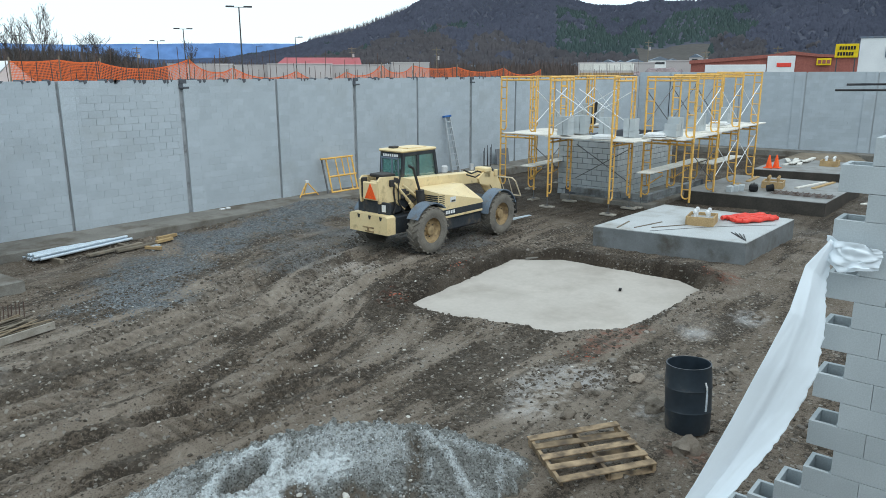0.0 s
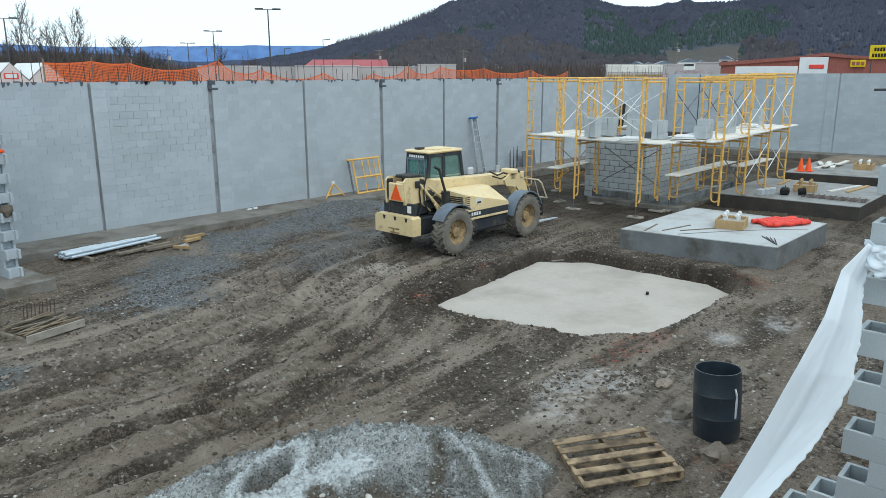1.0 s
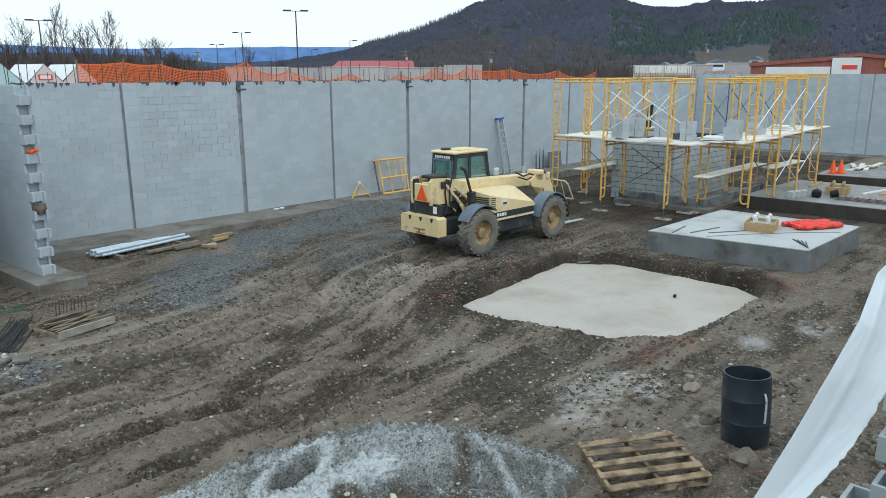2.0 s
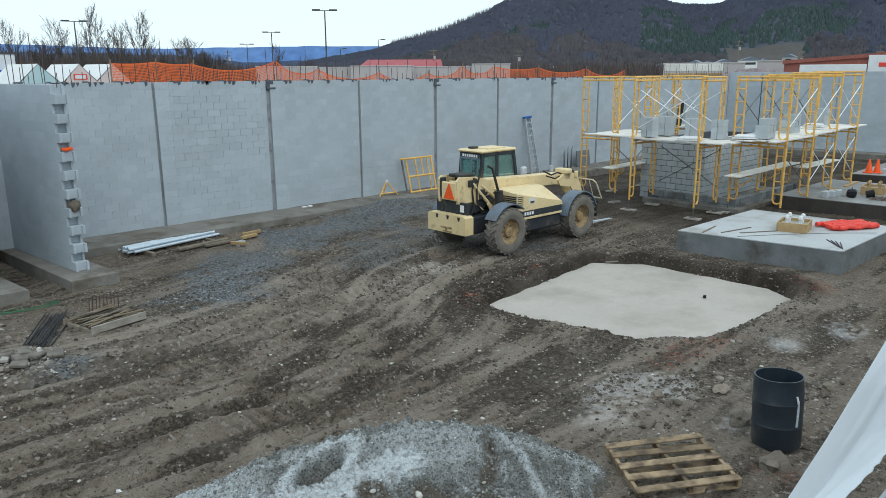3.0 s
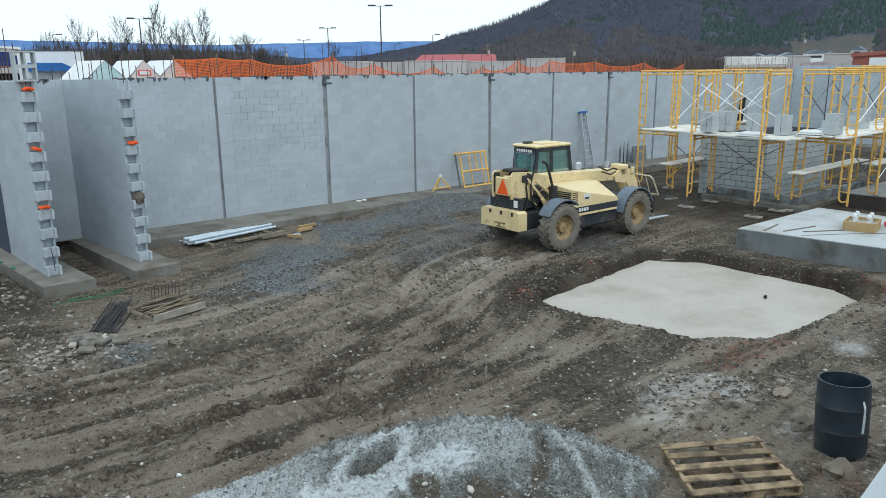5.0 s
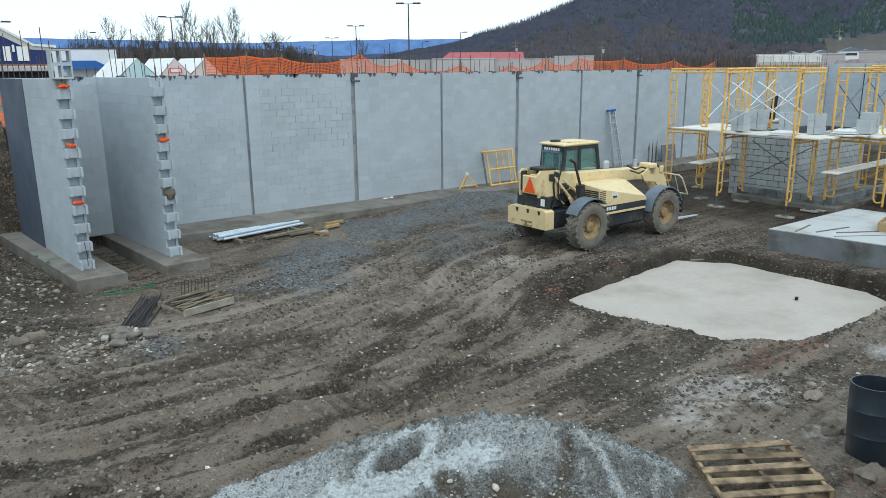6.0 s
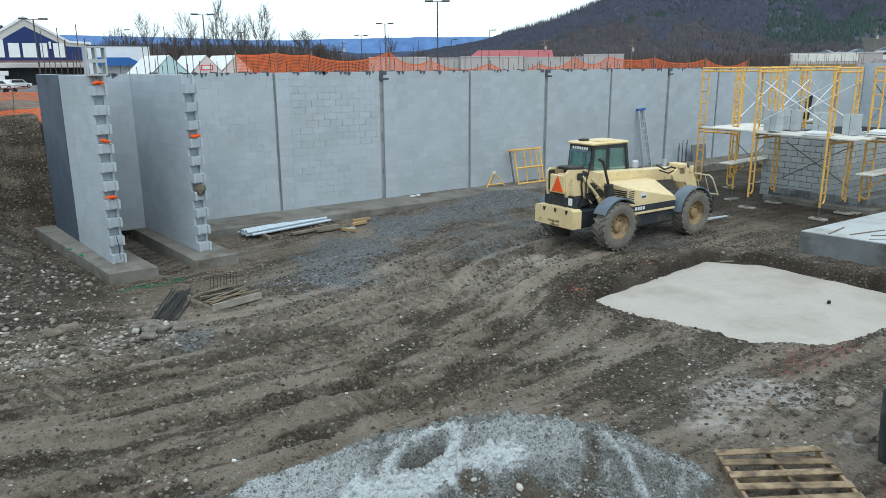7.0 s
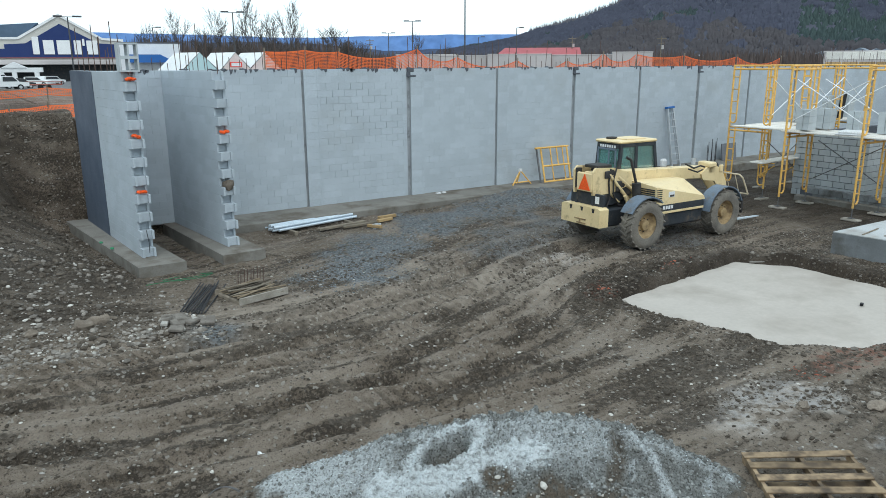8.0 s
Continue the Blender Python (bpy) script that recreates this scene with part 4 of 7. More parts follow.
    part("stripe", Geo().box((0.46, -1.012, 0.79), (2.25, -0.998, 0.85), 0.004), CAT, t)
    g = Geo()
    for k in range(4):
        g.box((0.68 + 0.1 * k, -1.008, 0.90), (0.75 + 0.1 * k, -0.998, 0.985))
    part("model_marks", g, WHITE, t, "white model marking bars")
    part("fuel_tank", Geo().box((0.62, -0.96, 0.42), (2.3, -0.35, 0.80), 0.05), CATDARK, t, "dark steel tank")
    # exhaust
    part("silencer", Geo().tube((0.14, -0.62, 1.12), (0.10, -0.6, 1.58), 0.115, n=16), IRON, t, "dull grey silencer", smooth=40)
    part("exhaust_pipe", Geo().run([(0.10, -0.6, 1.55), (-0.05, -0.58, 2.0), (-0.12, -0.58, 2.18), (-0.28, -0.58, 2.25)], 0.035, 10), IRON, t, smooth=60)
    # cab on the left side
    cab = part("cab_frame", Geo(), CATDARK, t, "dark cab frame with tinted windows")
    fr = Geo()
    x0, x1, y0, y1, zt = 0.40, 1.72, 0.32, 1.12, 2.46
    posts = [((x0 - 0.06, 1.2), (x0 + 0.06, zt)), ((1.02, 1.2), (1.0, zt)), ((x1 + 0.18, 1.2), (x1 - 0.05, zt))]
    for y in (y0, y1):
        for (ax, az_), (bx, bz_) in posts:
            fr.prism([(ax - 0.045, az_), (ax + 0.045, az_), (bx + 0.045, bz_), (bx - 0.045, bz_)], y - 0.035, y + 0.035, "y")
        fr.box((x0 - 0.1, y - 0.03, 1.1), (x1 + 0.22, y + 0.03, 1.5), 0.015)
        fr.box((x0 + 0.02, y - 0.035, zt - 0.1), (x1 - 0.02, y + 0.035, zt), 0.01)
    for x, xb in ((x0, x0 - 0.06), (x1 - 0.05, x1 + 0.18)):
        fr.box((x - 0.0, y0, zt - 0.14), (x + 0.06, y1, zt), 0.01)
        fr.box((xb - 0.04, y0, 1.1), (xb + 0.04, y1, 1.5), 0.015)
    fr.box((x0, y0, 0.85), (x1 + 0.2, y1, 1.12), 0.03)
    cab.data = mesh_of(fr, "cab_frame", CATDARK)
    part("cab_roof", Geo().box((x0 - 0.06, y0 - 0.06, zt), (x1 + 0.04, y1 + 0.06, zt + 0.075), 0.03).box((0.75, y0 + 0.1, zt + 0.07), (1.5, y1 - 0.1, zt + 0.1), 0.012), CAT, cab, "yellow cab roof")
    part("roof_lamp", Geo().box((0.55, 0.8, zt + 0.07), (0.8, 1.0, zt + 0.13), 0.02), IRON, cab)
    part("roof_sign", Geo().box((x0 - 0.062, y0 + 0.02, zt - 0.13), (x0 - 0.03, y1 - 0.1, zt - 0.03)), CATDARK, cab)
    g = Geo()
    for k in range(7):
        g.box((x0 - 0.07, y1 - 0.2 - k * 0.085, zt - 0.115), (x0 - 0.058, y1 - 0.145 - k * 0.085, zt - 0.045))
    part("name_marks", g, WHITE, cab, "white plain marking bars")
    for nm, poly in (("side_window", [(0.4, 1.5), (0.98, 1.5), (0.97, 2.36), (0.46, 2.36)]), ("side_window", [(1.06, 1.5), (1.84, 1.5), (1.66, 2.36), (1.04, 2.36)])):
        for y in (y0, y1):
            part(nm, Geo().prism(poly, y - 0.006, y + 0.006, "y"), GLASS, cab).visible_shadow = False
    part("rear_window", Geo().box((x0 - 0.05, y0 + 0.04, 1.5), (x0 - 0.04, y1 - 0.04, 2.36)), GLASS, cab).visible_shadow = False
    part("windscreen", Geo().box((x1 + 0.06, y0 + 0.04, 1.5), (x1 + 0.07, y1 - 0.04, 2.36)), GLASS, cab).visible_shadow = False
    fr = Geo()
    for a, b in (((y0 + 0.06, 1.54), (y0 + 0.1, 2.32)), ((y1 - 0.1, 1.54), (y1 - 0.06, 2.32)), ((0.62, 1.54), (0.66, 2.32))):
        fr.box((x0 - 0.075, a[0], a[1]), (x0 - 0.05, b[0], b[1]), 0.004)
    fr.box((x0 - 0.075, y0 + 0.06, 2.28), (x0 - 0.05, y1 - 0.06, 2.33), 0.004)
    part("window_trim", fr, CATGREY, cab, "pale grey window trim")
    part("seat", Geo().box((0.7, 0.5, 1.3), (1.15, 0.95, 1.45), 0.04).box((0.65, 0.5, 1.4), (0.79, 0.95, 1.95), 0.05), IRON, cab)
    part("jacket", Geo().box((0.62, 0.46, 1.52), (0.82, 0.86, 1.9), 0.06), GREEN, cab, "green cloth over the seat")
    wheel_m = Matrix.Translation((1.4, 0.7, 1.62)) @ pose(0, 0, 0, 0, -55, 0)
    part("steering_wheel", Geo().lathe([(0.17 + 0.016 * math.cos(a), 0.016 * math.sin(a)) for a in np.linspace(0, 2 * math.pi, 7)[:-1]], 20, wheel_m, True).tube((1.4, 0.7, 1.62), (1.55, 0.7, 1.35), 0.02), IRON, cab, smooth=40)
    # mudguards
    for x, a0, a1, gm in ((0.0, 48, 150, CATGREY), (2.98, 22, 172, CATGREY)):
        for y0_, y1_ in ((-1.18, -0.8), (0.8, 1.18)):
            part("mudguard", arch(x, y0_, y1_, 0.72, 0.03, a0, a1), gm, t, "grey-blue mudguard", smooth=30)
    # fork carriage
    car = part("fork_carriage", Geo().box((4.72, -0.62, 0.34), (4.8, 0.66, 0.44), 0.01).box((4.72, -0.62, 0.72), (4.8, 0.66, 0.80), 0.01).box((4.72, -0.62, 0.34), (4.8, -0.54, 0.80), 0.01).box((4.72, 0.58, 0.34), (4.8, 0.66, 0.80), 0.01), IRON, t)
    car.matrix_local = pose(-0.3, 0, 0)
    part("load_guard", Geo().run([(5.0, -0.6, 0.85), (4.74, -0.57, 1.34), (4.74, -0.45, 1.42), (4.74, 0.5, 1.42), (4.74, 0.62, 1.34), (5.0, 0.64, 0.85), (5.0, -0.6, 0.85)], 0.022, 8), GUARD, car, "pale tubular load guard", smooth=60)
    for y in (-0.3, 0.0, 0.32):
        part("guard_bar", Geo().tube((5.0, y, 0.85), (4.74, y, 1.42), 0.013, n=6), GUARD, car)
    for y in (-0.42, 0.42):
        part("fork", Geo().box((4.8, y, 0.08), (4.85, y + 0.11, 0.8), 0.008).prism([(4.8, 0.07), (5.9, 0.07), (5.9, 0.085), (4.85, 0.12), (4.8, 0.12)], y, y + 0.11, "y"), GALV, car)
    return t


telehandler(pose(13.25, 13.17, 0.0, 0, 0, -1.0))


# ---- masons' scaffold round the block shaft ----
S_LOW, S_TIER, S_WIDE = 0.36, 2.02, 1.52


scaffold = thing("scaffold", Matrix(), "two-tier yellow tubular masons' scaffold with timber decks", "scaffold")
legs = Geo()
for y in (0, S_WIDE):
    legs.tube((0, y, 0), (0, y, S_TIER), 0.033, n=10)
for z in (S_TIER - 0.03, S_TIER - 0.14):
    legs.tube((0, 0, z), (0, S_WIDE, z), 0.031, n=10)
legs.box((-0.012, S_WIDE / 2 - 0.03, S_TIER - 0.14), (0.012, S_WIDE / 2 + 0.03, S_TIER - 0.03))
M_FRAME = mesh_of(legs, "end_frame", YELLOW, 50)
M_RAIL = mesh_of(Geo().run([(0, 0, 0.16), (0, 0.12, 0.1), (0, 0.2, 0.13), (0, 0.24, 0.22), (0, 0.24, S_TIER - 0.06)], 0.026, 8), "ladder_rail", YELLOW, 50)
M_RUNG = mesh_of(Geo().tube((0, 0, 0), (0, 0.24, 0), 0.02, n=6), "rung", YELLOW, 50)
M_SCREW = mesh_of(Geo().box((-0.08, -0.08, 0.04), (0.08, 0.08, 0.05)).tube((0, 0, 0.05), (0, 0, S_LOW + 0.05), 0.016, n=8), "screw_jack", BRACE_DARK)
M_SHORT = mesh_of(Geo().box((-0.08, -0.08, 0), (0.08, 0.08, 0.01)).tube((0, 0, 0), (0, 0, 0.22), 0.018, n=8), "screw_jack", BRACE_DARK)
M_SOLE = mesh_of(Geo().box((-0.25, -0.12, -0.03), (0.25, 0.12, 0.025), 0.006), "sole_plate", surf("sole_plate_timber", (0.44, 0.41, 0.36), (0.30, 0.27, 0.23), 0.9, scale=4))
M_X = [mesh_of(Geo().tube((0, 0, 0), (2.13, 0, 1.22), 0.015, n=6).tube((0, 0.03, 1.22), (2.13, 0.03, 0), 0.015, n=6), "cross_brace", mt) for mt in (BRACE, BRACE_DARK)]


def under(name, mesh, parent, m):
    ob = new(name, mesh)
    ob.parent = parent
    ob.matrix_local = m
    return ob


def scaffold_row(spots, turn, wide=1.0):
    """Frames two tiers high at the spots (x, y, height of the support, rise of the upper tier); turn: the way their width runs."""
    rot = pose(0, 0, 0, 0, 0, turn)
    for x, y, foot, rise in spots:
        for tier in (0, 1):
            f = under("end_frame", M_FRAME, scaffold, pose(x, y, S_LOW + tier * S_TIER + rise) @ rot @ Matrix.Diagonal((1, wide, 1.02 if tier else 1, 1)))
            for leg in (pose(0, 0, 0), pose(0, S_WIDE, 0, 0, 0, 180)):
                under("ladder_rail", M_RAIL, f, leg)
                for k in range(4):
                    under("rung", M_RUNG, f, leg @ pose(0, 0, 0.42 + k * 0.4))
        for w in (0, S_WIDE * wide):
            p = pose(x, y, foot) @ rot @ pose(0, w, 0)
            jack = under("screw_jack", M_SCREW if foot < 0.1 else M_SHORT, scaffold, p)
            if foot < 0.1:
                under("sole_plate", M_SOLE, jack, Matrix())


def braced(m, dark):
    under("cross_brace", M_X[dark], scaffold, m)


scaffold_row([(20.83, 10.97, 0.02, 0.0), (20.81, 13.3, 0.02, 0.0)], -90)
scaffold_row([(22.78, 9.05, 0.02, 0.0), (24.95, 9.05, 0.45, 0.05), (27.08, 9.05, 0.45, 0.1), (29.2, 9.05, 0.45, 0.14)], 0, 1.12)
scaffold_row([(21.79 + 2.13 * k, 14.5, 0.02, 0.0) for k in range(4)], 0)
braced(pose(20.83, 10.97, S_LOW + S_TIER + 0.4, 0, 0, 90), 0)
braced(pose(20.83 + S_WIDE, 10.97, S_LOW + S_TIER + 0.4, 0, 0, 90), 0)
braced(pose(20.83 + S_WIDE, 10.97, S_LOW + 0.5, 0, 0, 90), 1)
for i in range(3):
    braced(pose(21.79 + 2.13 * i, 14.5, S_LOW + S_TIER + 0.4), 0)
    braced(pose(21.79 + 2.13 * i, 14.53, S_LOW + 0.4), 1)
    braced(pose(22.8 + 2.14 * i, 9.08, S_LOW + S_TIER + 0.42 + 0.05 * i), 0)
    braced(pose(22.8 + 2.14 * i, 9.08 + 1.12 * S_WIDE, S_LOW + S_TIER + 0.42 + 0.05 * i), 1)
    braced(pose(22.8 + 2.14 * i, 9.08, S_LOW + 0.45 + 0.09 * i), 0 if i else 1)

rnd = random.Random(11)


def scaffold_plank(a, b, w=0.235, t=0.042, group="scaffold planks", mat=None):
    a, b = Vector(a), Vector(b)
    d = b - a
    m = Matrix.Translation(a) @ d.to_track_quat("X", "Z").to_matrix().to_4x4()
    return whole("scaffold_plank", Geo().box((0, -w / 2, 0), (d.length, w / 2, t), 0.006), mat or PLANK, "pale weathered scaffold plank", "plank", m, group)


DECK = S_LOW + S_TIER + 0.012
for i in range(6):
    x = 20.96 + i * 0.25
    scaffold_plank((x, 10.25 + rnd.uniform(-0.25, 0.2), DECK), (x, 13.35 + rnd.uniform(0, 0.25), DECK + 0.01))
    scaffold_plank((x + 0.02, 12.95, DECK + 0.045), (x + 0.03, 15.05 + rnd.uniform(-0.25, 0.25) if i < 3 else 14.25, DECK + 0.05))
for i in range(6):
    y = 9.17 + i * 0.25
    scaffold_plank((22.2 + rnd.uniform(-0.3, 0.3), y, DECK + 0.05), (25.35, y, DECK + 0.07))
    scaffold_plank((24.8, y + 0.01, DECK + 0.1), (27.4, y, DECK + 0.12))
    scaffold_plank((26.95, y, DECK + 0.155), (29.9 + rnd.uniform(-0.3, 0.4), y, DECK + 0.17))
for i in range(4):
    y = 14.75 + i * 0.25
    scaffold_plank((22.1, y, DECK), (25.2, y + 0.02, DECK))
    scaffold_plank((24.9, y, DECK + 0.045), (28.6, y + 0.02, DECK + 0.045))
for y in (10.18, 10.44):
    scaffold_plank((21.9, y, 1.30), (26.9, y + 0.02, 1.33))
for y in (9.85, 10.1):
    scaffold_plank((26.6, y, 1.20), (30.0, y + 0.02, 1.20))
for y in (14.75, 15.0):
    scaffold_plank((21.0, y - 0.55, 1.30), (24.6, y - 0.3, 1.30))
for x, y in ((22.75, 10.3), (24.9, 10.3), (21.6, 14.35), (23.7, 14.6)):
    part("side_bracket", Geo().run([(x, y - 0.3, 1.27), (x, y + 0.3, 1.27), (x, y + 0.25, 0.8), (x, y - 0.3, 1.2)], 0.02, 8), YELLOW, scaffold, smooth=50)


def block_stack(x, y, z, cols, rows, turn, lean=0):
    """Loose blocks stacked on the deck, one object each."""
    for c in range(cols):
        for r in range(rows - (1 if (c + lean) % 3 == 2 else 0)):
            whole("loose_block", hollow(LONG, 0.195, COURSE, 0.0), BLOCK_NEW, "loose grey hollow concrete block stacked on the scaffold", "concrete block", pose(x, y, z, 0, 0, turn) @ pose(0, c * 0.21, r * 0.206, 0, 0, rnd.uniform(-3, 3)), "stacked blocks")


for x, y, z, c, r, tn in ((21.0, 12.7, 0.1, 2, 3, 0), (21.9, 12.55, 0.1, 3, 3, 6), (22.0, 11.7, 0.06, 2, 3, -5), (22.0, 10.75, 0.06, 2, 3, 4), (23.1, 9.55, 0.12, 3, 3, 92), (25.5, 9.7, 0.15, 3, 3, 88), (28.9, 9.9, 0.21, 3, 3, 90), (26.6, 14.9, 0.1, 3, 4, 0), (24.2, 14.9, 0.06, 3, 3, 0), (27.5, 15.0, 0.1, 2, 4, 0)):
    block_stack(x, y, DECK + z, c, r, tn)
for x, y, z in ((22.5, 10.2, 0.12), (27.9, 10.1, 0.21), (21.3, 11.5, 0.06)):
    whole("mortar_board", Geo().box((-0.45, -0.35, 0), (0.45, 0.35, 0.03), 0.004).box((-0.4, -0.3, 0.03), (0.2, 0.3, 0.11), 0.03), WHITE, "pale mortar board with a heap of mortar", "mortar board", pose(x, y, DECK + z, 0, 0, 12), "mortar boards")

whole("dark_board", Geo().box((0, 0, 0), (0.42, 0.05, 0.95), 0.01), BLACK, "dark board standing on the scaffold deck", "board", pose(26.3, 14.7, DECK + 0.045, 4, 0, 6))
# the block shaft, set back on a low plinth
SX, SY = 23.3, 11.95
shaft = tagged(part("shaft_wall", Geo().box((SX + 0.03, SY + 0.03, 0.0), (28.1, SY + 0.2, 2.25)).box((SX + 0.03, SY + 0.1, 0.0), (SX + 0.2, 14.0, 2.25)).box((SX + 0.1, 13.8, 0.0), (28.1, 14.0, 2.25)).box((27.9, SY + 0.1, 0), (28.1, 13.9, 2.25)), MORTAR_DARK), "half-built block shaft with dark joints inside the scaffold", "block shaft", kind="structure")
for k in range(11):
    for axis in (0, 1):
        for i in range(13 if axis == 0 else 8):
            off = LONG / 2 if (k + axis) % 2 else 0
            q = i * LONG - off
            a, b = max(q, 0), min(q + LONG, 4.8 if axis == 0 else 2.45)
            if b - a < 0.06:
                continue
            ob = new("block", piece_mesh(b - a, 0.2, BLOCK_NEW, 0.018))
            ob.parent = shaft
            ob.matrix_local = pose(SX + a, SY, 0.06 + k * COURSE) if axis == 0 else pose(SX, SY + b + 0.001, 0.06 + k * COURSE, 0, 0, -90)
DAMP_BLOCK = surf("damp_block", (0.30, 0.325, 0.34), (0.17, 0.18, 0.185), 0.8, scale=2.5, grain=60, bump=0.2, dist=0.004, piece=0.2, dirt=(0.10, 0.09, 0.08), dirt_scale=1.5, dirt_amount=0.5)
plinth = tagged(part("shaft_plinth", Geo().box((23.03, 10.63, 0.0), (28.2, 10.83, 0.4)).box((23.03, 10.7, 0.0), (23.23, 13.9, 0.4)), MORTAR_DARK), "low dirty block course round the shaft", "block course", kind="structure")
for k in range(2):
    for i in range(12):
        for axis in (0, 1):
            if axis and i > 6:
                continue
            a = i * LONG + (LONG / 2 if k != 1 - axis else 0)
            ob = new("block", piece_mesh(LONG, 0.2, DAMP_BLOCK, 0.014))
            ob.parent = plinth
            ob.matrix_local = pose(23.0 + a, 10.6, 0.01 + k * COURSE) if axis == 0 else pose(23.0, 11.01 + a, 0.01 + k * COURSE, 0, 0, -90)
whole("shaft_footing", Geo().box((22.75, 10.35, -0.3), (28.4, 13.95, 0.14), 0.02), CONCRETE, "dark damp footing under the block shaft", "footing", kind="structure")


# ---- slabs and what lies on them ----
def slab(name, poly, z, label, side=None, top=None):
    t = thing(name, Matrix(), label, "concrete slab")
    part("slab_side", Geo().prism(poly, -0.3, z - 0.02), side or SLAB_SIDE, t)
    c = Vector((sum(p[0] for p in poly) / 4, sum(p[1] for p in poly) / 4))
    inner = [tuple(c + (Vector(p) - c) * 0.998) for p in poly]
    part("slab_top", Geo().prism(inner, z - 0.02, z), top or SLAB, t, "damp grey concrete top" if top else "pale floated concrete top")
    return t


def form_box(x, y, z, turn, bolt_mat, label):
    """A timber form with anchor bolts in white or tan sleeves standing in it."""
    t = thing("bolt_form", pose(x, y, z, 0, 0, turn), label, "timber form", "bolt forms")
    for a, b in (((-0.42, -0.36, 0), (0.42, -0.32, 0.24)), ((-0.42, 0.32, 0), (0.42, 0.36, 0.24)), ((-0.42, -0.32, 0), (-0.38, 0.32, 0.24)), ((0.38, -0.32, 0), (0.42, 0.32, 0.24))):
        part("form_board", Geo().box(a, b, 0.004), WOOD, t)
    part("concrete_fill", Geo().box((-0.38, -0.32, 0), (0.38, 0.32, 0.16)), SLAB, t)
    for bx, by in ((-0.2, -0.16), (0.2, -0.16), (-0.2, 0.16), (0.2, 0.16)):
        part("bolt_cap", Geo().lathe([(0.03, 0.14), (0.035, 0.3), (0.055, 0.32), (0.055, 0.38), (0.03, 0.41), (0.004, 0.42)], 10, pose(bx, by, 0)), bolt_mat, t, smooth=40)
    return t


SLABZ = 0.55
# far pad sides: deep shade painted in near black, with some wet
DARKSIDE = surf("wet_shaded_side", (0.045, 0.042, 0.038), (0.085, 0.075, 0.066), 0.55, scale=2, grain=20)
DAMP_SLAB = surf("damp_slab", (0.31, 0.315, 0.315), (0.22, 0.22, 0.215), 0.5, scale=1.1, grain=40, bump=0.06, dirt=(0.17, 0.155, 0.135), dirt_scale=1.2, dirt_amount=0.45)
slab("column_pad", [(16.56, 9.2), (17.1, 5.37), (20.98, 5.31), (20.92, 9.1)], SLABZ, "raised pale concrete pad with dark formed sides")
form_box(18.75, 7.1, SLABZ, 12, WHITE, "low timber form box with white-capped anchor bolts on the pad")
g = Geo()
rnd = random.Random(21)
for k in range(9):
    w = rnd.uniform(0.55, 0.8)
    pts = []
    for i in range(9):
        x = -w + 2 * w * i / 8
        pts.append((x, -0.36 + k * 0.085 + rnd.uniform(-0.03, 0.03), 0.05 + rnd.uniform(0, 0.05)))
    for p, q in zip(pts, pts[1:]):
        g.tube(p, q, 0.055, n=7)
whole("folded_net", g, RED, "bright red-orange safety net folded in a heap on the pad", "safety net", pose(20.05, 6.25, SLABZ + 0.0, 0, 0, -28), smooth=60)
for k in range(4):
    whole("rebar", Geo().tube((0, 0, 0.012), (0.75, 0.03 * k, 0.012), 0.011, n=6), STEEL, "short dark rebar lying on the pad", "rebar", pose(17.3 + 0.06 * k, 5.45 + 0.05 * k, SLABZ, 0, 0, 22 + 3 * k), "bars on the pad")
whole("cord", Geo().run([(16.9, 7.75, 0.012), (18.0, 7.0, 0.012), (19.0, 6.2, 0.012), (19.75, 5.45, 0.012)], 0.006, 6), BRACE_DARK, "thin dark cord lying across the pad", "cord", pose(0, 0, SLABZ), smooth=60)
for k in range(3):
    whole("batten", Geo().box((0, -0.02, 0), (1.0 + 0.2 * k, 0.02, 0.02), 0.002), GREYWOOD, "thin grey batten lying on the pad", "batten", pose(16.75 + 0.3 * k, 8.6 - 0.35 * k, SLABZ, 0, 0, 8 - 20 * k), "battens on the pad")

slab("column_pad", [(24.75, 10.0), (24.95, 5.4), (30.2, 5.4), (30.0, 10.0)], 0.45, "concrete pad behind the scaffold, its sides painted dark for shade", DARKSIDE, DAMP_SLAB)
form_box(27.45, 7.75, 0.45, 10, WOOD, "low timber form box with tan-sleeved anchor bolts")
t = thing("rebar_mat", pose(26.55, 5.45, 0.45, 0, 0, 92), "flat rusty rebar mat lying on the pad edge", "rebar mat")
for k in range(10):
    part("cross_bar", Geo().tube((0.12 + 0.18 * k, 0, 0.06), (0.12 + 0.18 * k, 0.9, 0.06), 0.012, n=6), RUST, t)
for k in range(4):
    part("long_bar", Geo().tube((0, 0.1 + 0.22 * k, 0.035), (1.95, 0.1 + 0.22 * k, 0.035), 0.012, n=6), RUST, t)
whole("tool_bag", Geo().box((-0.28, -0.2, 0), (0.28, 0.2, 0.34), 0.08).run([(-0.15, 0, 0.32), (-0.1, 0, 0.42), (0.1, 0, 0.42), (0.15, 0, 0.32)], 0.015, 6), BLACK, "black tool bag on the pad", "tool bag", pose(26.0, 8.0, 0.45, 0, 0, 15) @ Matrix.Scale(0.75, 4))
whole("black_bucket", Geo().lathe([(0.16, 0), (0.19, 0.3), (0.2, 0.32), (0.18, 0.32), (0.15, 0.03)], 16, pose(0, 0, 0.17, 80, 0, 30)), BLACK, "black bucket tipped on its side", "bucket", pose(26.15, 7.6, 0.45) @ Matrix.Scale(0.7, 4), smooth=40)
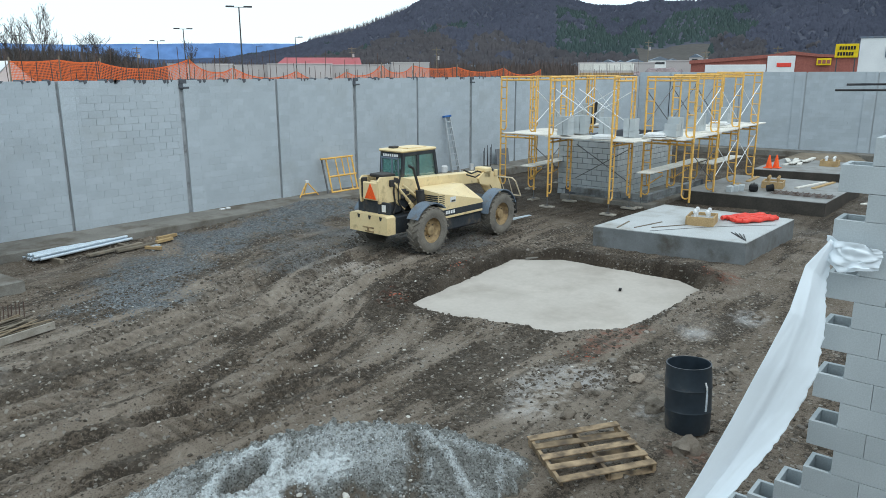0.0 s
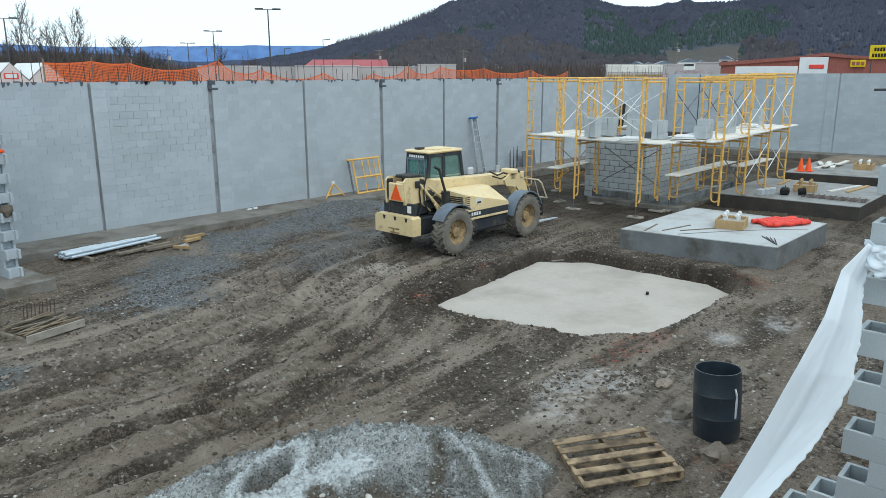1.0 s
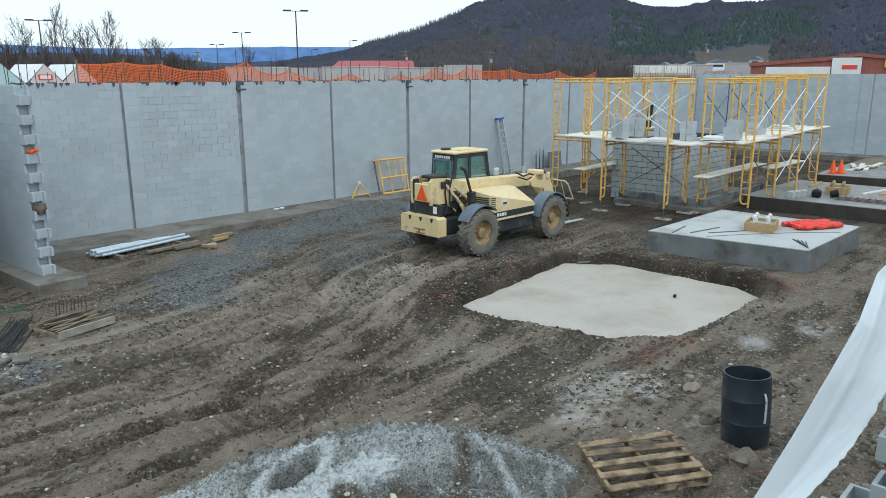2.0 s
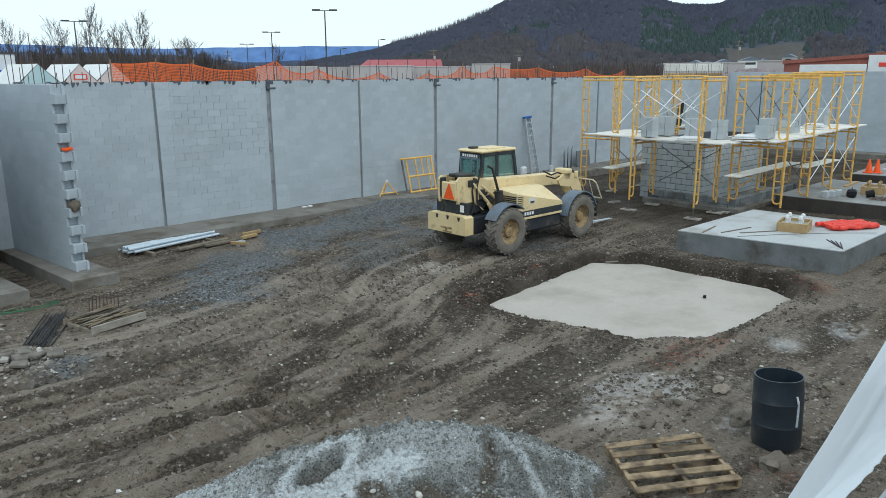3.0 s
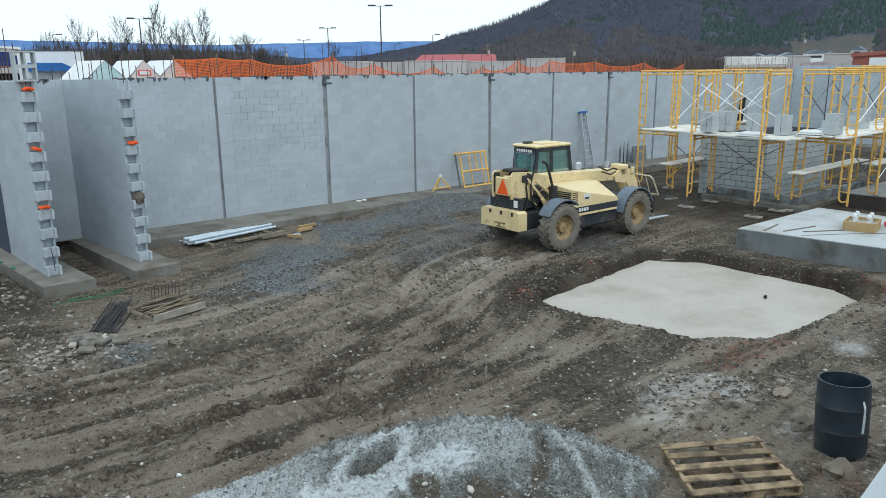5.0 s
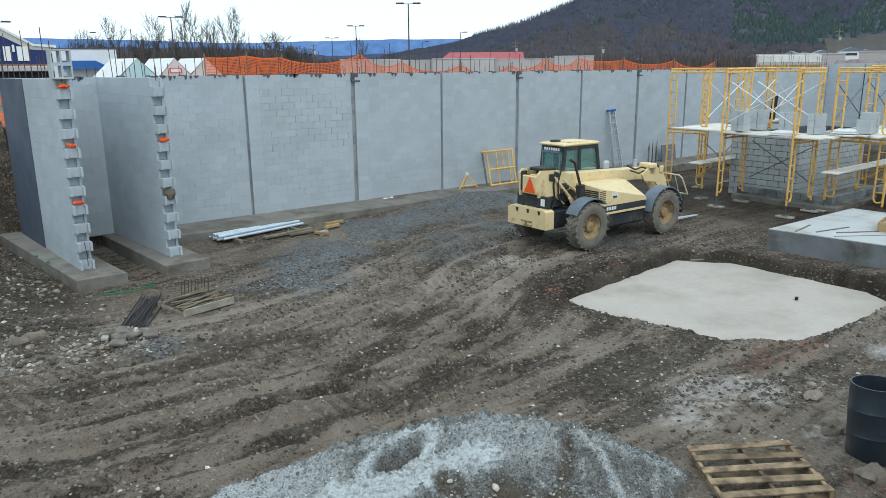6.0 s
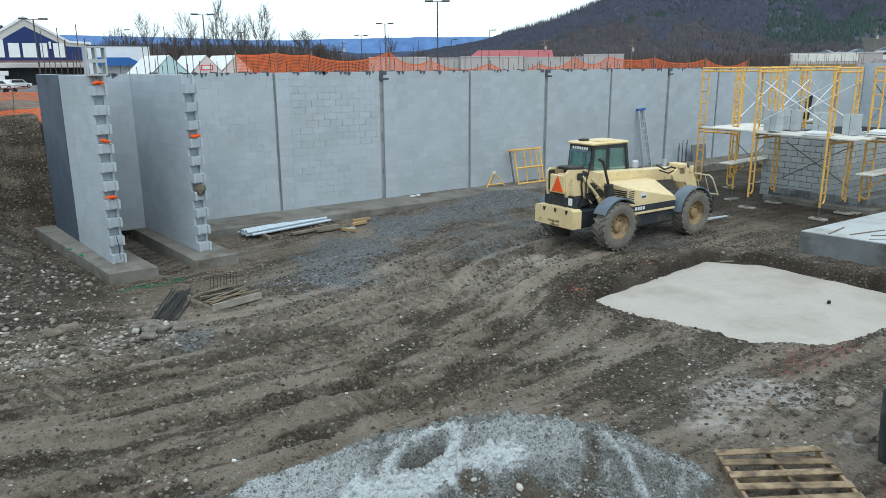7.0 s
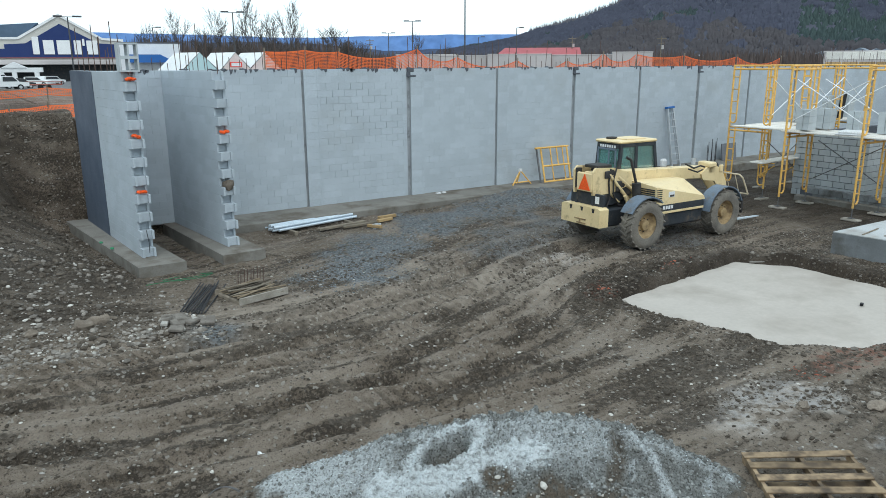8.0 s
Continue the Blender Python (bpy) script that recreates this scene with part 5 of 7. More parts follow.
for i, (x, y, l, a) in enumerate(((26.6, 8.9, 0.9, 5), (27.6, 7.0, 2.3, -12), (27.9, 6.5, 2.1, -6), (26.3, 4.6, 2.2, -15), (28.2, 8.9, 1.6, 4))):
    whole("lumber", Geo().box((0, -0.07, 0), (l, 0.07, 0.045), 0.004), PLANK if i % 2 else WOOD, "loose sawn timber lying on the pad", "lumber", pose(x, y, 0.45 if i != 3 else 0.3, 0, 0 if i != 3 else 3, a), "loose lumber")
for k in range(3):
    whole("brick_pile", Geo().box((0, 0, 0), (0.4, 0.2, 0.2), 0.006), BLOCK_NEW, "spare concrete block on the pad", "concrete block", pose(25.2 + 0.3 * k, 8.5 - 0.12 * k, 0.45, 0, 0, 8 * k), "spare blocks on the pad")

slab("column_pad", [(31.9, 9.9), (32.5, 6.3), (37.0, 6.0), (37.0, 10.0)], 0.5, "far concrete pad near the end wall", DARKSIDE, DAMP_SLAB)
for x, y in ((32.15, 9.25), (32.35, 9.0)):
    t = thing("traffic_cone", pose(x + 0.5, y + 0.2, 0.5), "orange traffic cone on the far pad", "traffic cone", "traffic cones")
    part("cone_body", Geo().lathe([(0.14, 0.03), (0.03, 0.56), (0.02, 0.57)], 16), ORANGE, t, smooth=40)
    part("cone_base", Geo().box((-0.19, -0.19, 0), (0.19, 0.19, 0.035), 0.01), ORANGE, t)
form_box(35.2, 7.6, 0.5, 6, WHITE, "low timber form box with white-capped anchor bolts on the far pad")
for i in range(7):
    whole("lumber", Geo().box((0, -0.09, 0), (1.3 + 0.25 * (i % 3), 0.09, 0.06), 0.004), PLANK, "loose pale timber on the far pad", "lumber", pose(33.9 + 0.3 * i, 9.2 - 0.25 * (i % 3), 0.5 + 0.06 * (i % 2), 0, 0, -8 + 9 * (i % 4)), "lumber on the far pad")
whole("dirt_heap", Geo().rock((0, 0, 0), (4.5, 1.6, 0.7), random.Random(2)), surf("dry_spoil", (0.26, 0.215, 0.16), (0.16, 0.13, 0.1), 0.95, scale=2, grain=14, bump=0.6, dist=0.06), "tan spoil heap by the end wall", "dirt heap", pose(39, 9, 0.0), smooth=60)


# ---- along the north wall ----
def leaning_rack(m, w, h, label):
    t = thing("steel_rack", m, label, "steel rack")
    for x, y, mt in ((0.0, 0.07, BRACE_DARK), (0.14, 0, YELLOW), (w, 0, YELLOW)):
        part("upright", Geo().tube((x, y, 0), (x, y, h), 0.034, n=8), mt, t, smooth=50)
    for z, a in ((0.02, 0.14), (h * 0.47, 0.14), (h, -0.12)):
        part("crossbar", Geo().tube((a, 0, z), (w + 0.08, 0, z), 0.036, n=8), YELLOW, t, smooth=50)
    for x in (0.42, 0.64):
        part("ladder_bar", Geo().tube((w * x, 0, h * 0.47), (w * x, 0, h), 0.026, n=8), YELLOW, t, smooth=50)
    for x in (0.42, 0.84):
        part("ladder_bar", Geo().tube((w * x, 0, 0.02), (w * x, 0, h * 0.47 if x < 0.5 else h), 0.022, n=8), YELLOW, t, smooth=50)
    return t


leaning_rack(pose(16.72, 19.98, 0.3, -14, 0, 0), 1.4, 1.26, "yellow tubular steel rack leaning on the block wall")
t = thing("yellow_trestle", pose(15.87, 20.2, 0.3), "small yellow steel trestle on the footing", "trestle")
for p, q in (((-0.42, -0.1, 0), (0, 0, 0.5)), ((0.42, -0.1, 0), (0, 0, 0.5)), ((-0.36, -0.09, 0.09), (0.36, -0.09, 0.09)), ((0, 0.2, 0), (0, 0, 0.5))):
    part("trestle_leg", Geo().tube(p, q, 0.025, n=8), YELLOW, t, smooth=50)
part("trestle_cap", Geo().box((-0.06, -0.04, 0.46), (0.06, 0.04, 0.56), 0.01), WHITE, t)

t = thing("step_ladder", pose(24.05, 20.0, 0.3, -10, -2.2, 2), "folded aluminium stepladder with a blue top leaning on the wall", "ladder")
for s in (-1, 1):
    part("stile", Geo().prism([(s * 0.26, 0), (s * 0.26 + 0.05, 0), (s * 0.17 + 0.05, 2.45), (s * 0.17, 2.45)], -0.03, 0.03, "y"), ALUMINIUM, t)
    part("rear_stile", Geo().prism([(s * 0.24, 0.1), (s * 0.24 + 0.035, 0.1), (s * 0.15 + 0.035, 2.4), (s * 0.15, 2.4)], 0.06, 0.09, "y"), ALUMINIUM, t)
for k in range(8):
    part("tread", Geo().box((-0.26 + 0.01 * k, -0.04, 0.25 + 0.28 * k), (0.3 - 0.01 * k, 0.04, 0.28 + 0.28 * k), 0.004), ALUMINIUM, t)
part("top_cap", Geo().box((-0.2, -0.06, 2.42), (0.25, 0.1, 2.5), 0.01), BLUE, t, "blue moulded top cap")
whole("white_sack", Geo().box((-0.22, -0.15, 0), (0.22, 0.15, 0.5), 0.09), WHITE, "white sack slumped on the footing", "sack", pose(23.5, 20.2, 0.3, 0, 0, 10) @ Matrix.Scale(0.72, 4))
whole("white_bucket", Geo().lathe([(0.09, 0), (0.10, 0.24), (0.11, 0.26), (0.095, 0.26), (0.08, 0.03)], 16), WHITE, "white plastic bucket on the footing", "bucket", pose(25.3, 20.1, 0.3), smooth=40)
for k in range(6):
    whole("rebar", Geo().tube((0, 0, -0.1), (0.02 * (k % 3), 0.02, 0.75 + 0.12 * (k % 3)), 0.013, n=6), STEEL, "upright starter bar in the footing", "rebar", pose(26.35 + 0.13 * k, 20.2 + 0.06 * (k % 2), 0.3), "starter bars")
whole("grey_panel", Geo().box((0, 0, 0), (1.0, 0.06, 0.75), 0.01), surf("grey_panel_board", (0.20, 0.21, 0.23)), "dark grey board propped by the wall", "board", pose(27.3, 20.1, 0.3, -8, 0, 0))
whole("litter", Geo().box((-0.12, -0.05, 0), (0.06, 0.05, 0.04), 0.01).box((0.12, -0.04, 0), (0.26, 0.05, 0.05), 0.01), WHITE, "white scraps left on the footing", "litter", pose(12.4, 20.2, 0.3))

# galvanised tubes on sleepers
t = thing("tube_bundle", pose(6.1, 18.62, 0.0, 0, 0, 10), "bundle of bright galvanised tubes lying on timber sleepers", "tube bundle")
for i in range(13):
    row = 0 if i < 8 else 1
    y = (i - 4 * (0 if row == 0 else 2.62)) * 0.085 if row == 0 else (i - 8) * 0.085 + 0.05
    rr = random.Random(i)
    part("tube", Geo().tube((rr.uniform(-0.12, 0.08), y - 0.05 + rr.uniform(-0.01, 0.01), 0.15 + 0.075 * row), (2.75 + rr.uniform(-0.2, 0.1), y + rr.uniform(-0.03, 0.03), 0.15 + 0.075 * row), 0.038, n=10), GALV, t, smooth=50)
for x in (0.35, 2.2):
    part("sleeper", Geo().box((x, -0.35, 0.0), (x + 0.1, 0.75, 0.11), 0.006), GREYWOOD, t, "grey timber sleeper")
for x, y, l, a in ((7.2, 18.35, 1.6, 10), (7.9, 18.25, 1.1, 4)):
    whole("lumber", Geo().box((0, -0.07, 0.02), (l, 0.07, 0.08), 0.005), GREYWOOD, "damp grey plank beside the tubes", "lumber", pose(x, y, 0.03, 0, 0, a), "planks by the tubes")
for x, y, l, a in ((9.3, 18.75, 0.62, 6), (9.05, 18.35, 0.55, 12), (8.55, 18.0, 0.45, -60)):
    whole("offcut", Geo().box((0, -0.05, 0.02), (l, 0.05, 0.1), 0.005), WOOD, "fresh yellow timber offcut on the mud", "offcut", pose(x, y, 0.04, 0, 0, a), "timber offcuts")
whole("spare_block", hollow(LONG, 0.195, COURSE, 0), BLOCK_NEW, "grey block lying on the mud", "concrete block", pose(8.65, 17.75, 0.02, 0, 0, 20) @ Matrix.Scale(0.62, 4))

# stakes on a crate, bars and hose by the stair walls
t = thing("stake_crate", pose(3.28, 13.35, 0.0, 0, 0, 12) @ Matrix.Scale(0.78, 4), "low timber crate heaped with muddy stakes", "timber crate")
part("front_board", Geo().box((0.05, -0.05, 0.02), (1.45, 0.0, 0.2), 0.006), surf("pale_grey_board", (0.40, 0.37, 0.33), (0.25, 0.225, 0.19), 0.9, scale=5, grain=40), t, "pale grey front board")
part("back_board", Geo().box((0.0, 1.05, 0.02), (1.4, 1.1, 0.2), 0.006), GREYWOOD, t)
for x in (0.05, 0.7, 1.3):
    part("bearer", Geo().box((x, 0.0, 0.02), (x + 0.09, 1.05, 0.11), 0.005), GREYWOOD, t)
rnd = random.Random(31)
for k in range(22):
    y = rnd.uniform(0.05, 1.0)
    a = rnd.uniform(-12, 12)
    g = Geo().box((-0.62, -0.022, -0.012), (0.62, 0.022, 0.012), 0.003)
    ob = part("stake", g, (GREYWOOD, STAKE_WOOD, CLOD_WOOD)[k % 3], t)
    ob.matrix_local = pose(0.72 + rnd.uniform(-0.12, 0.12), y, 0.14 + 0.025 * (k % 5), 0, rnd.uniform(-4, 4), a)
t = thing("bar_bundle", pose(2.4, 13.35, 0.02, 0, 0, 58), "bundle of dark steel stakes lying on the mud", "steel stakes")
for k in range(14):
    part("steel_stake", Geo().tube((rnd.uniform(-0.1, 0.1), -0.25 + 0.035 * k, 0.02 + 0.02 * (k % 3)), (1.75 + rnd.uniform(-0.2, 0.2), -0.1 + 0.03 * k + rnd.uniform(-0.08, 0.08), 0.03 + 0.02 * (k % 3)), 0.013, n=6), STEEL, t)
for k in range(9):
    whole("rebar", Geo().tube((0, 0, -0.05), (0.03, 0.02, 0.28), 0.009, n=6), RUST, "short upright bar in the mud", "rebar", pose(3.75 + 0.07 * k, 14.75 + 0.03 * (k % 2), 0.02), "short upright bars")
g = Geo()
pts = [(0.5 * math.cos(a) * (1 + 0.15 * math.sin(3 * a)), 0.16 * math.sin(a), 0.03) for a in np.linspace(0, 6.1, 22)]
g.run([(-0.9, -0.1, 0.03)] + pts, 0.009, 6)
whole("garden_hose", g, surf("green_hose", (0.05, 0.20, 0.10), None, 0.5), "loop of thin green hose on the mud", "hose", pose(3.0, 15.75, 0.02), smooth=60)
for p in ((1.75, 18.6, 0.42), (1.9, 18.1, 0.36)):
    whole("netting_scrap", Geo().rock((0, 0, 0), (0.08, 0.06, 0.03), random.Random(4)), surf("green_scrap", (0.05, 0.28, 0.14)), "scrap of green plastic on the footing edge", "litter", pose(*p), "green scraps")
part("lashing", Geo().run([(-0.005, -0.15, 0.1), (-0.03, -0.15, 0.35), (0.05, -0.14, 0.62)], 0.008, 6), STEEL, wall_west, "dark tie wire")
# orange scraps and a stone in the toothed gaps
rnd = random.Random(8)
for mm, k, kind in ((W1, 19, 1), (W1, 13, 1), (W1, 7, 1), (W2, 13, 1), (W2, 7, 0)):
    g = Geo()
    for i in range(4 if kind else 1):
        g.rock((rnd.uniform(0.03, 0.12) if kind else 0.1, -0.15 + rnd.uniform(-0.09, 0.09) * kind, 0.035 + 0.03 * rnd.random()), (0.06, 0.07, 0.045) if kind else (0.16, 0.15, 0.16), rnd)
    whole("orange_scrap" if kind else "wedged_stone", g, ORANGE if kind else ROCK, "crumpled orange rag stuffed in a wall gap" if kind else "brown stone wedged in a wall gap", "rag" if kind else "stone", mm @ pose(0, 0, k * COURSE + 0.01), "rags in the wall gaps" if kind else "")
# two blocks on end on the west wall
for k in range(2):
    ob = whole("upended_block", hollow(LONG, 0.3, 0.25, 0), BLOCK_NEW, "hollow block set on its side on the wall head", "concrete block", W1 @ pose(0.06, -0.31, 20 * COURSE + 0.3 * k + 0.0, 0, 0, 0) @ Matrix(((0, 0, 1, 0), (1, 0, 0, -0.05), (0, 1, 0, 0), (0, 0, 0, 1))), "blocks on the wall head")


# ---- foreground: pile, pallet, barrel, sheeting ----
# crest points fitted to the heap's outline in the camera's view
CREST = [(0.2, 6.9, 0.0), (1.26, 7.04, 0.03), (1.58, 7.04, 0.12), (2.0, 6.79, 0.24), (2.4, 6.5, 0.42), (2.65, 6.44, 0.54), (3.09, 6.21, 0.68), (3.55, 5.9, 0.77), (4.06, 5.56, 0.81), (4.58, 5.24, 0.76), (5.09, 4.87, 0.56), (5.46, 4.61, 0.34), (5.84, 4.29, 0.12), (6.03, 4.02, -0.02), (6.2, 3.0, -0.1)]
HEAP_EYE = Vector((-0.8, 0.05))
c_az = [math.atan2(x - HEAP_EYE.x, y - HEAP_EYE.y) for x, y, _ in CREST]
c_r = [math.hypot(x - HEAP_EYE.x, y - HEAP_EYE.y) for x, y, _ in CREST]
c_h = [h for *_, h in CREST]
HOLE = (3.08, 5.82)


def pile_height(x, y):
    """A long hump, its crest set by azimuth and range from the camera, that falls off behind it and spreads gently in
    front.
    """
    az, r = np.arctan2(x - HEAP_EYE.x, y - HEAP_EYE.y), np.hypot(x - HEAP_EYE.x, y - HEAP_EYE.y)
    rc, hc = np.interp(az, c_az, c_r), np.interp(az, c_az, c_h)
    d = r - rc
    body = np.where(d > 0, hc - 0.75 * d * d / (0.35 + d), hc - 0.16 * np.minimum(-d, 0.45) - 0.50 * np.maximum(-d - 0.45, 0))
    lumps = 0.20 * fbm(x * 1.6, y * 1.6, 95, 3) + 0.13 * np.abs(fbm(x * 4.0, y * 4.0, 99, 3)) + 0.24 * np.abs(fbm(x * 9, y * 9, 103, 3)) + 0.18 * np.abs(fbm(x * 22, y * 22, 108, 2)) - 0.075
    folds = 0.16 * np.abs(fbm((x + 0.7 * y) * 0.9, (y - 0.7 * x) * 3.2, 107, 3)) - 0.05
    hx, hy = (x - HOLE[0]) / 0.31, (y - HOLE[1]) / 0.17
    hr = np.hypot(hx, hy) + 0.25 * fbm(x * 3, y * 3, 109, 2)
    pit = -0.17 * ramp(1.0, 0.7, hr) + 0.05 * np.exp(-((hr - 1.2) * 4) ** 2)
    crease = near_line(x + 0.15 * fbm(x * 3, y * 3, 112, 2), y, [(4.75, 5.05), (4.5, 4.75), (4.15, 4.5), (3.6, 4.75)])
    pocket = np.hypot((x - 3.28) / 0.13, (y - 5.2) / 0.2)
    pit = pit - 0.075 * np.exp(-((crease / 0.08) ** 2)) - 0.1 * np.exp(-(pocket**2))
    return body + (lumps + folds) * np.clip(0.4 + hc, 0.3, 1) + pit


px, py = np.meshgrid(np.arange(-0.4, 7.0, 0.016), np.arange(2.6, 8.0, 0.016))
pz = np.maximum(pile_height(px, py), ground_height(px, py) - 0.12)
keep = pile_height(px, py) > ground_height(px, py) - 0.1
pm = bpy.data.meshes.new("gravel_pile")
ids = np.arange(px.size).reshape(px.shape)
quads = np.stack([ids[:-1, :-1], ids[:-1, 1:], ids[1:, 1:], ids[1:, :-1]], -1)[keep[:-1, :-1] | keep[1:, 1:]].reshape(-1, 4)
pm.from_pydata(np.stack([px, py, pz], -1).reshape(-1, 3).tolist(), [], quads.tolist())
pm.shade_smooth()


def crust():
    """Swaths of pale grout crust over grey gravelly soil, brown soil lower down, shade painted into pits and creases.
    """
    mat = surf("grout_crust", (0.25, 0.26, 0.252), (0.115, 0.114, 0.106), 0.9, scale=6, grain=38, bump=1.0, dist=0.04, spread=0.35, speck=0.3)
    nd, ln = mat.node_tree.nodes, mat.node_tree.links
    base = nd["Principled BSDF"].inputs["Base Color"]
    src = base.links[0].from_socket
    # the last tint paints small dark pits as shade between the crumbs
    for name, tint, lo, hi, scale in (("crusted", (0.62, 0.665, 0.685), 0.26, 0.50, 1), ("soil_shade", (0.125, 0.103, 0.08), 0.30, 0.50, 12), ("pit_shade", (0.07, 0.066, 0.058), 0.53, 0.63, 45)):
        a, tex, m, k = nd.new("ShaderNodeAttribute"), nd.new("ShaderNodeTexNoise"), nd.new("ShaderNodeMapRange"), nd.new("ShaderNodeMath")
        a.attribute_name, k.operation = name, "MULTIPLY"
        tex.inputs["Scale"].default_value, tex.inputs["Detail"].default_value = scale, 5
        m.inputs["From Min"].default_value, m.inputs["From Max"].default_value = lo, hi
        if name == "crusted":
            fl = nd.new("ShaderNodeAttribute")
            fl.attribute_name = "flow"
            tex.inputs["Scale"].default_value = 1.0
            ln.new(fl.outputs["Vector"], tex.inputs["Vector"])
        else:
            ln.new(nd["Geometry"].outputs["Position"], tex.inputs["Vector"])
        ln.new(tex.outputs["Fac"], m.inputs["Value"])
        ln.new(m.outputs["Result"], k.inputs[0])
        ln.new(a.outputs["Fac"], k.inputs[1])
        mix = nd.new("ShaderNodeMixRGB")
        mix.inputs["Color2"].default_value = (*tint, 1)
        ln.new(k.outputs["Value"], mix.inputs["Fac"])
        ln.new(src, mix.inputs["Color1"])
        src = mix.outputs["Color"]
    ln.new(src, base)
    return mat


p_az, p_r = np.arctan2(px - HEAP_EYE.x, py - HEAP_EYE.y), np.hypot(px - HEAP_EYE.x, py - HEAP_EYE.y)
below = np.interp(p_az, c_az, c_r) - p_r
warp = 0.5 * fbm(px * 1.3, py * 1.3, 209, 3)
vein = np.abs(fbm(px * 1.1 + 0.8 * py + warp, py * 2.2 - 0.6 * px + warp, 211, 4))
hole = np.hypot((px - HOLE[0]) / 0.31, (py - HOLE[1]) / 0.17) + 0.25 * fbm(px * 3, py * 3, 109, 2)
ring = np.clip(0.95 * np.exp(-((hole - 1.4) / 0.42) ** 2), 0, 1)
tail = ramp(0.3, 0.08, near_line(px, py, [(2.3, 5.95), (2.75, 5.55), (3.3, 5.4), (3.75, 5.25)]) + 0.25 * warp)
left_slope = 0.62 * ramp(2.9, 2.3, px) * ramp(0.75, 0.35, below + 0.6 * warp)
spur = 0.75 * ramp(0.13, 0.03, near_line(px, py, [(4.95, 5.0), (4.95, 4.7), (4.85, 4.3), (4.9, 3.7)]) + 0.3 * warp)
saddle = 0.5 * ramp(0.5, 0.1, near_line(px, py, [(3.9, 5.4), (4.4, 5.1)]) + 0.5 * warp)
lip = 0.5 * ramp(0.1, 0.02, np.abs(below - 0.02 + 0.25 * warp))
ends = np.maximum.reduce([left_slope, spur, saddle, lip])
flow = np.stack([(0.83 * px - 0.55 * py) * 7 + 1.5 * warp, (0.55 * px + 0.83 * py) * 22 + 6 * warp, pz * 14], -1)
at = pm.attributes.new("flow", "FLOAT_VECTOR", "POINT")
at.data.foreach_set("vector", flow.ravel().astype(np.float32))
crusted = np.clip(np.maximum.reduce([0.4 * ramp(0.03, 0.008, vein), ring, tail, 0.9 * ends]) * ramp(1.15, 0.7, below) + 0.05 * ramp(1.1, 0.5, below), 0, 1) * ramp(0.8, 1.0, hole)
# brown soil at the foot; the hole gets painted shade from the same tint
soil_shade = np.maximum(ramp(0.9, 1.02, below + 0.7 * fbm(px * 1.9, py * 1.9, 215, 3) + 0.1 * ramp(3.0, 3.4, px) * ramp(4.6, 4.2, px)), 0.45 * ramp(0.85, 0.6, hole))
skirt = pz - ground_height(px, py)
# the crease and pocket are darkened too, shade put into the colour
crease = near_line(px + 0.15 * fbm(px * 3, py * 3, 112, 2), py, [(4.75, 5.05), (4.5, 4.75), (4.15, 4.5), (3.6, 4.75)])
soil_shade = np.maximum.reduce([soil_shade, 0.8 * ramp(0.13, 0.03, crease), ramp(1.3, 0.8, np.hypot((px - 3.28) / 0.13, (py - 5.2) / 0.2))])
crusted = crusted * (1 - 0.8 * soil_shade)
soil_shade = np.maximum(soil_shade, ramp(0.12, 0.0, skirt + 0.3 * warp))
crusted = crusted * ramp(0.0, 0.12, skirt + 0.3 * warp)
for nm, val in (("crusted", crusted), ("soil_shade", soil_shade), ("pit_shade", 1.0 - 0.75 * crusted)):
    at = pm.attributes.new(nm, "FLOAT", "POINT")
    at.data.foreach_set("value", val.ravel().astype(np.float32))
pm.materials.append(crust())
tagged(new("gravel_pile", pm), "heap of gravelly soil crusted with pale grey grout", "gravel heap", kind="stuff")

t = thing("wooden_pallet", pose(6.55, 3.78, 0.0, 2, -2, -36), "broken weathered timber pallet lying on the mud", "pallet")
for y in (-0.6, 0.0, 0.575):
    part("stringer", Geo().box((y + 0.0 - 0.02, -0.5, 0.02), (y + 0.025, 0.5, 0.11), 0.004), PALLET, t).matrix_local = pose(0.02, 0, 0, 0, 0, 0)
for k, y in enumerate((-0.47, -0.24, 0.0, 0.22, 0.45)):
    part("deck_board", Geo().box((-0.62, -0.055, 0.112), (0.62, 0.055, 0.132), 0.004), PALLET, t).matrix_local = pose(0, y, 0, 0, 0, (1.5, -1, 0.6, -2, 1)[k])
for y in (-0.45, 0.02, 0.43):
    part("bottom_board", Geo().box((-0.61, y - 0.05, 0.0), (0.6, y + 0.05, 0.019), 0.003), PALLET, t)

t = thing("plastic_drum", pose(8.08, 3.17, 0.0, -3.5, 1.4, 0), "open black plastic drum standing tilted in the mud", "drum")
prof = [(0.27, 0.0), (0.285, 0.03), (0.292, 0.28), (0.299, 0.30), (0.292, 0.32), (0.295, 0.58), (0.302, 0.60), (0.295, 0.62), (0.29, 0.80), (0.282, 0.87), (0.286, 0.9), (0.27, 0.9), (0.268, 0.86), (0.272, 0.6), (0.265, 0.03), (0.02, 0.02)]
part("drum_body", Geo().lathe(prof, 40), BARREL, t, smooth=30)
part("scrape", Geo().prism([(0.0, 0.33), (0.03, 0.33), (0.045, 0.5), (0.04, 0.66), (0.02, 0.66)], 0.296, 0.302, "x"), GALV, t, "pale scrape in the plastic").matrix_local = pose(0, 0, 0, 0, 0, -115)
part("rope_tie", Geo().run([(0.30, -0.01, 0.72), (0.31, 0, 0.66), (0.305, 0.01, 0.62)], 0.012, 6), WHITE, t).matrix_local = pose(0, 0, 0, 0, 0, -113)

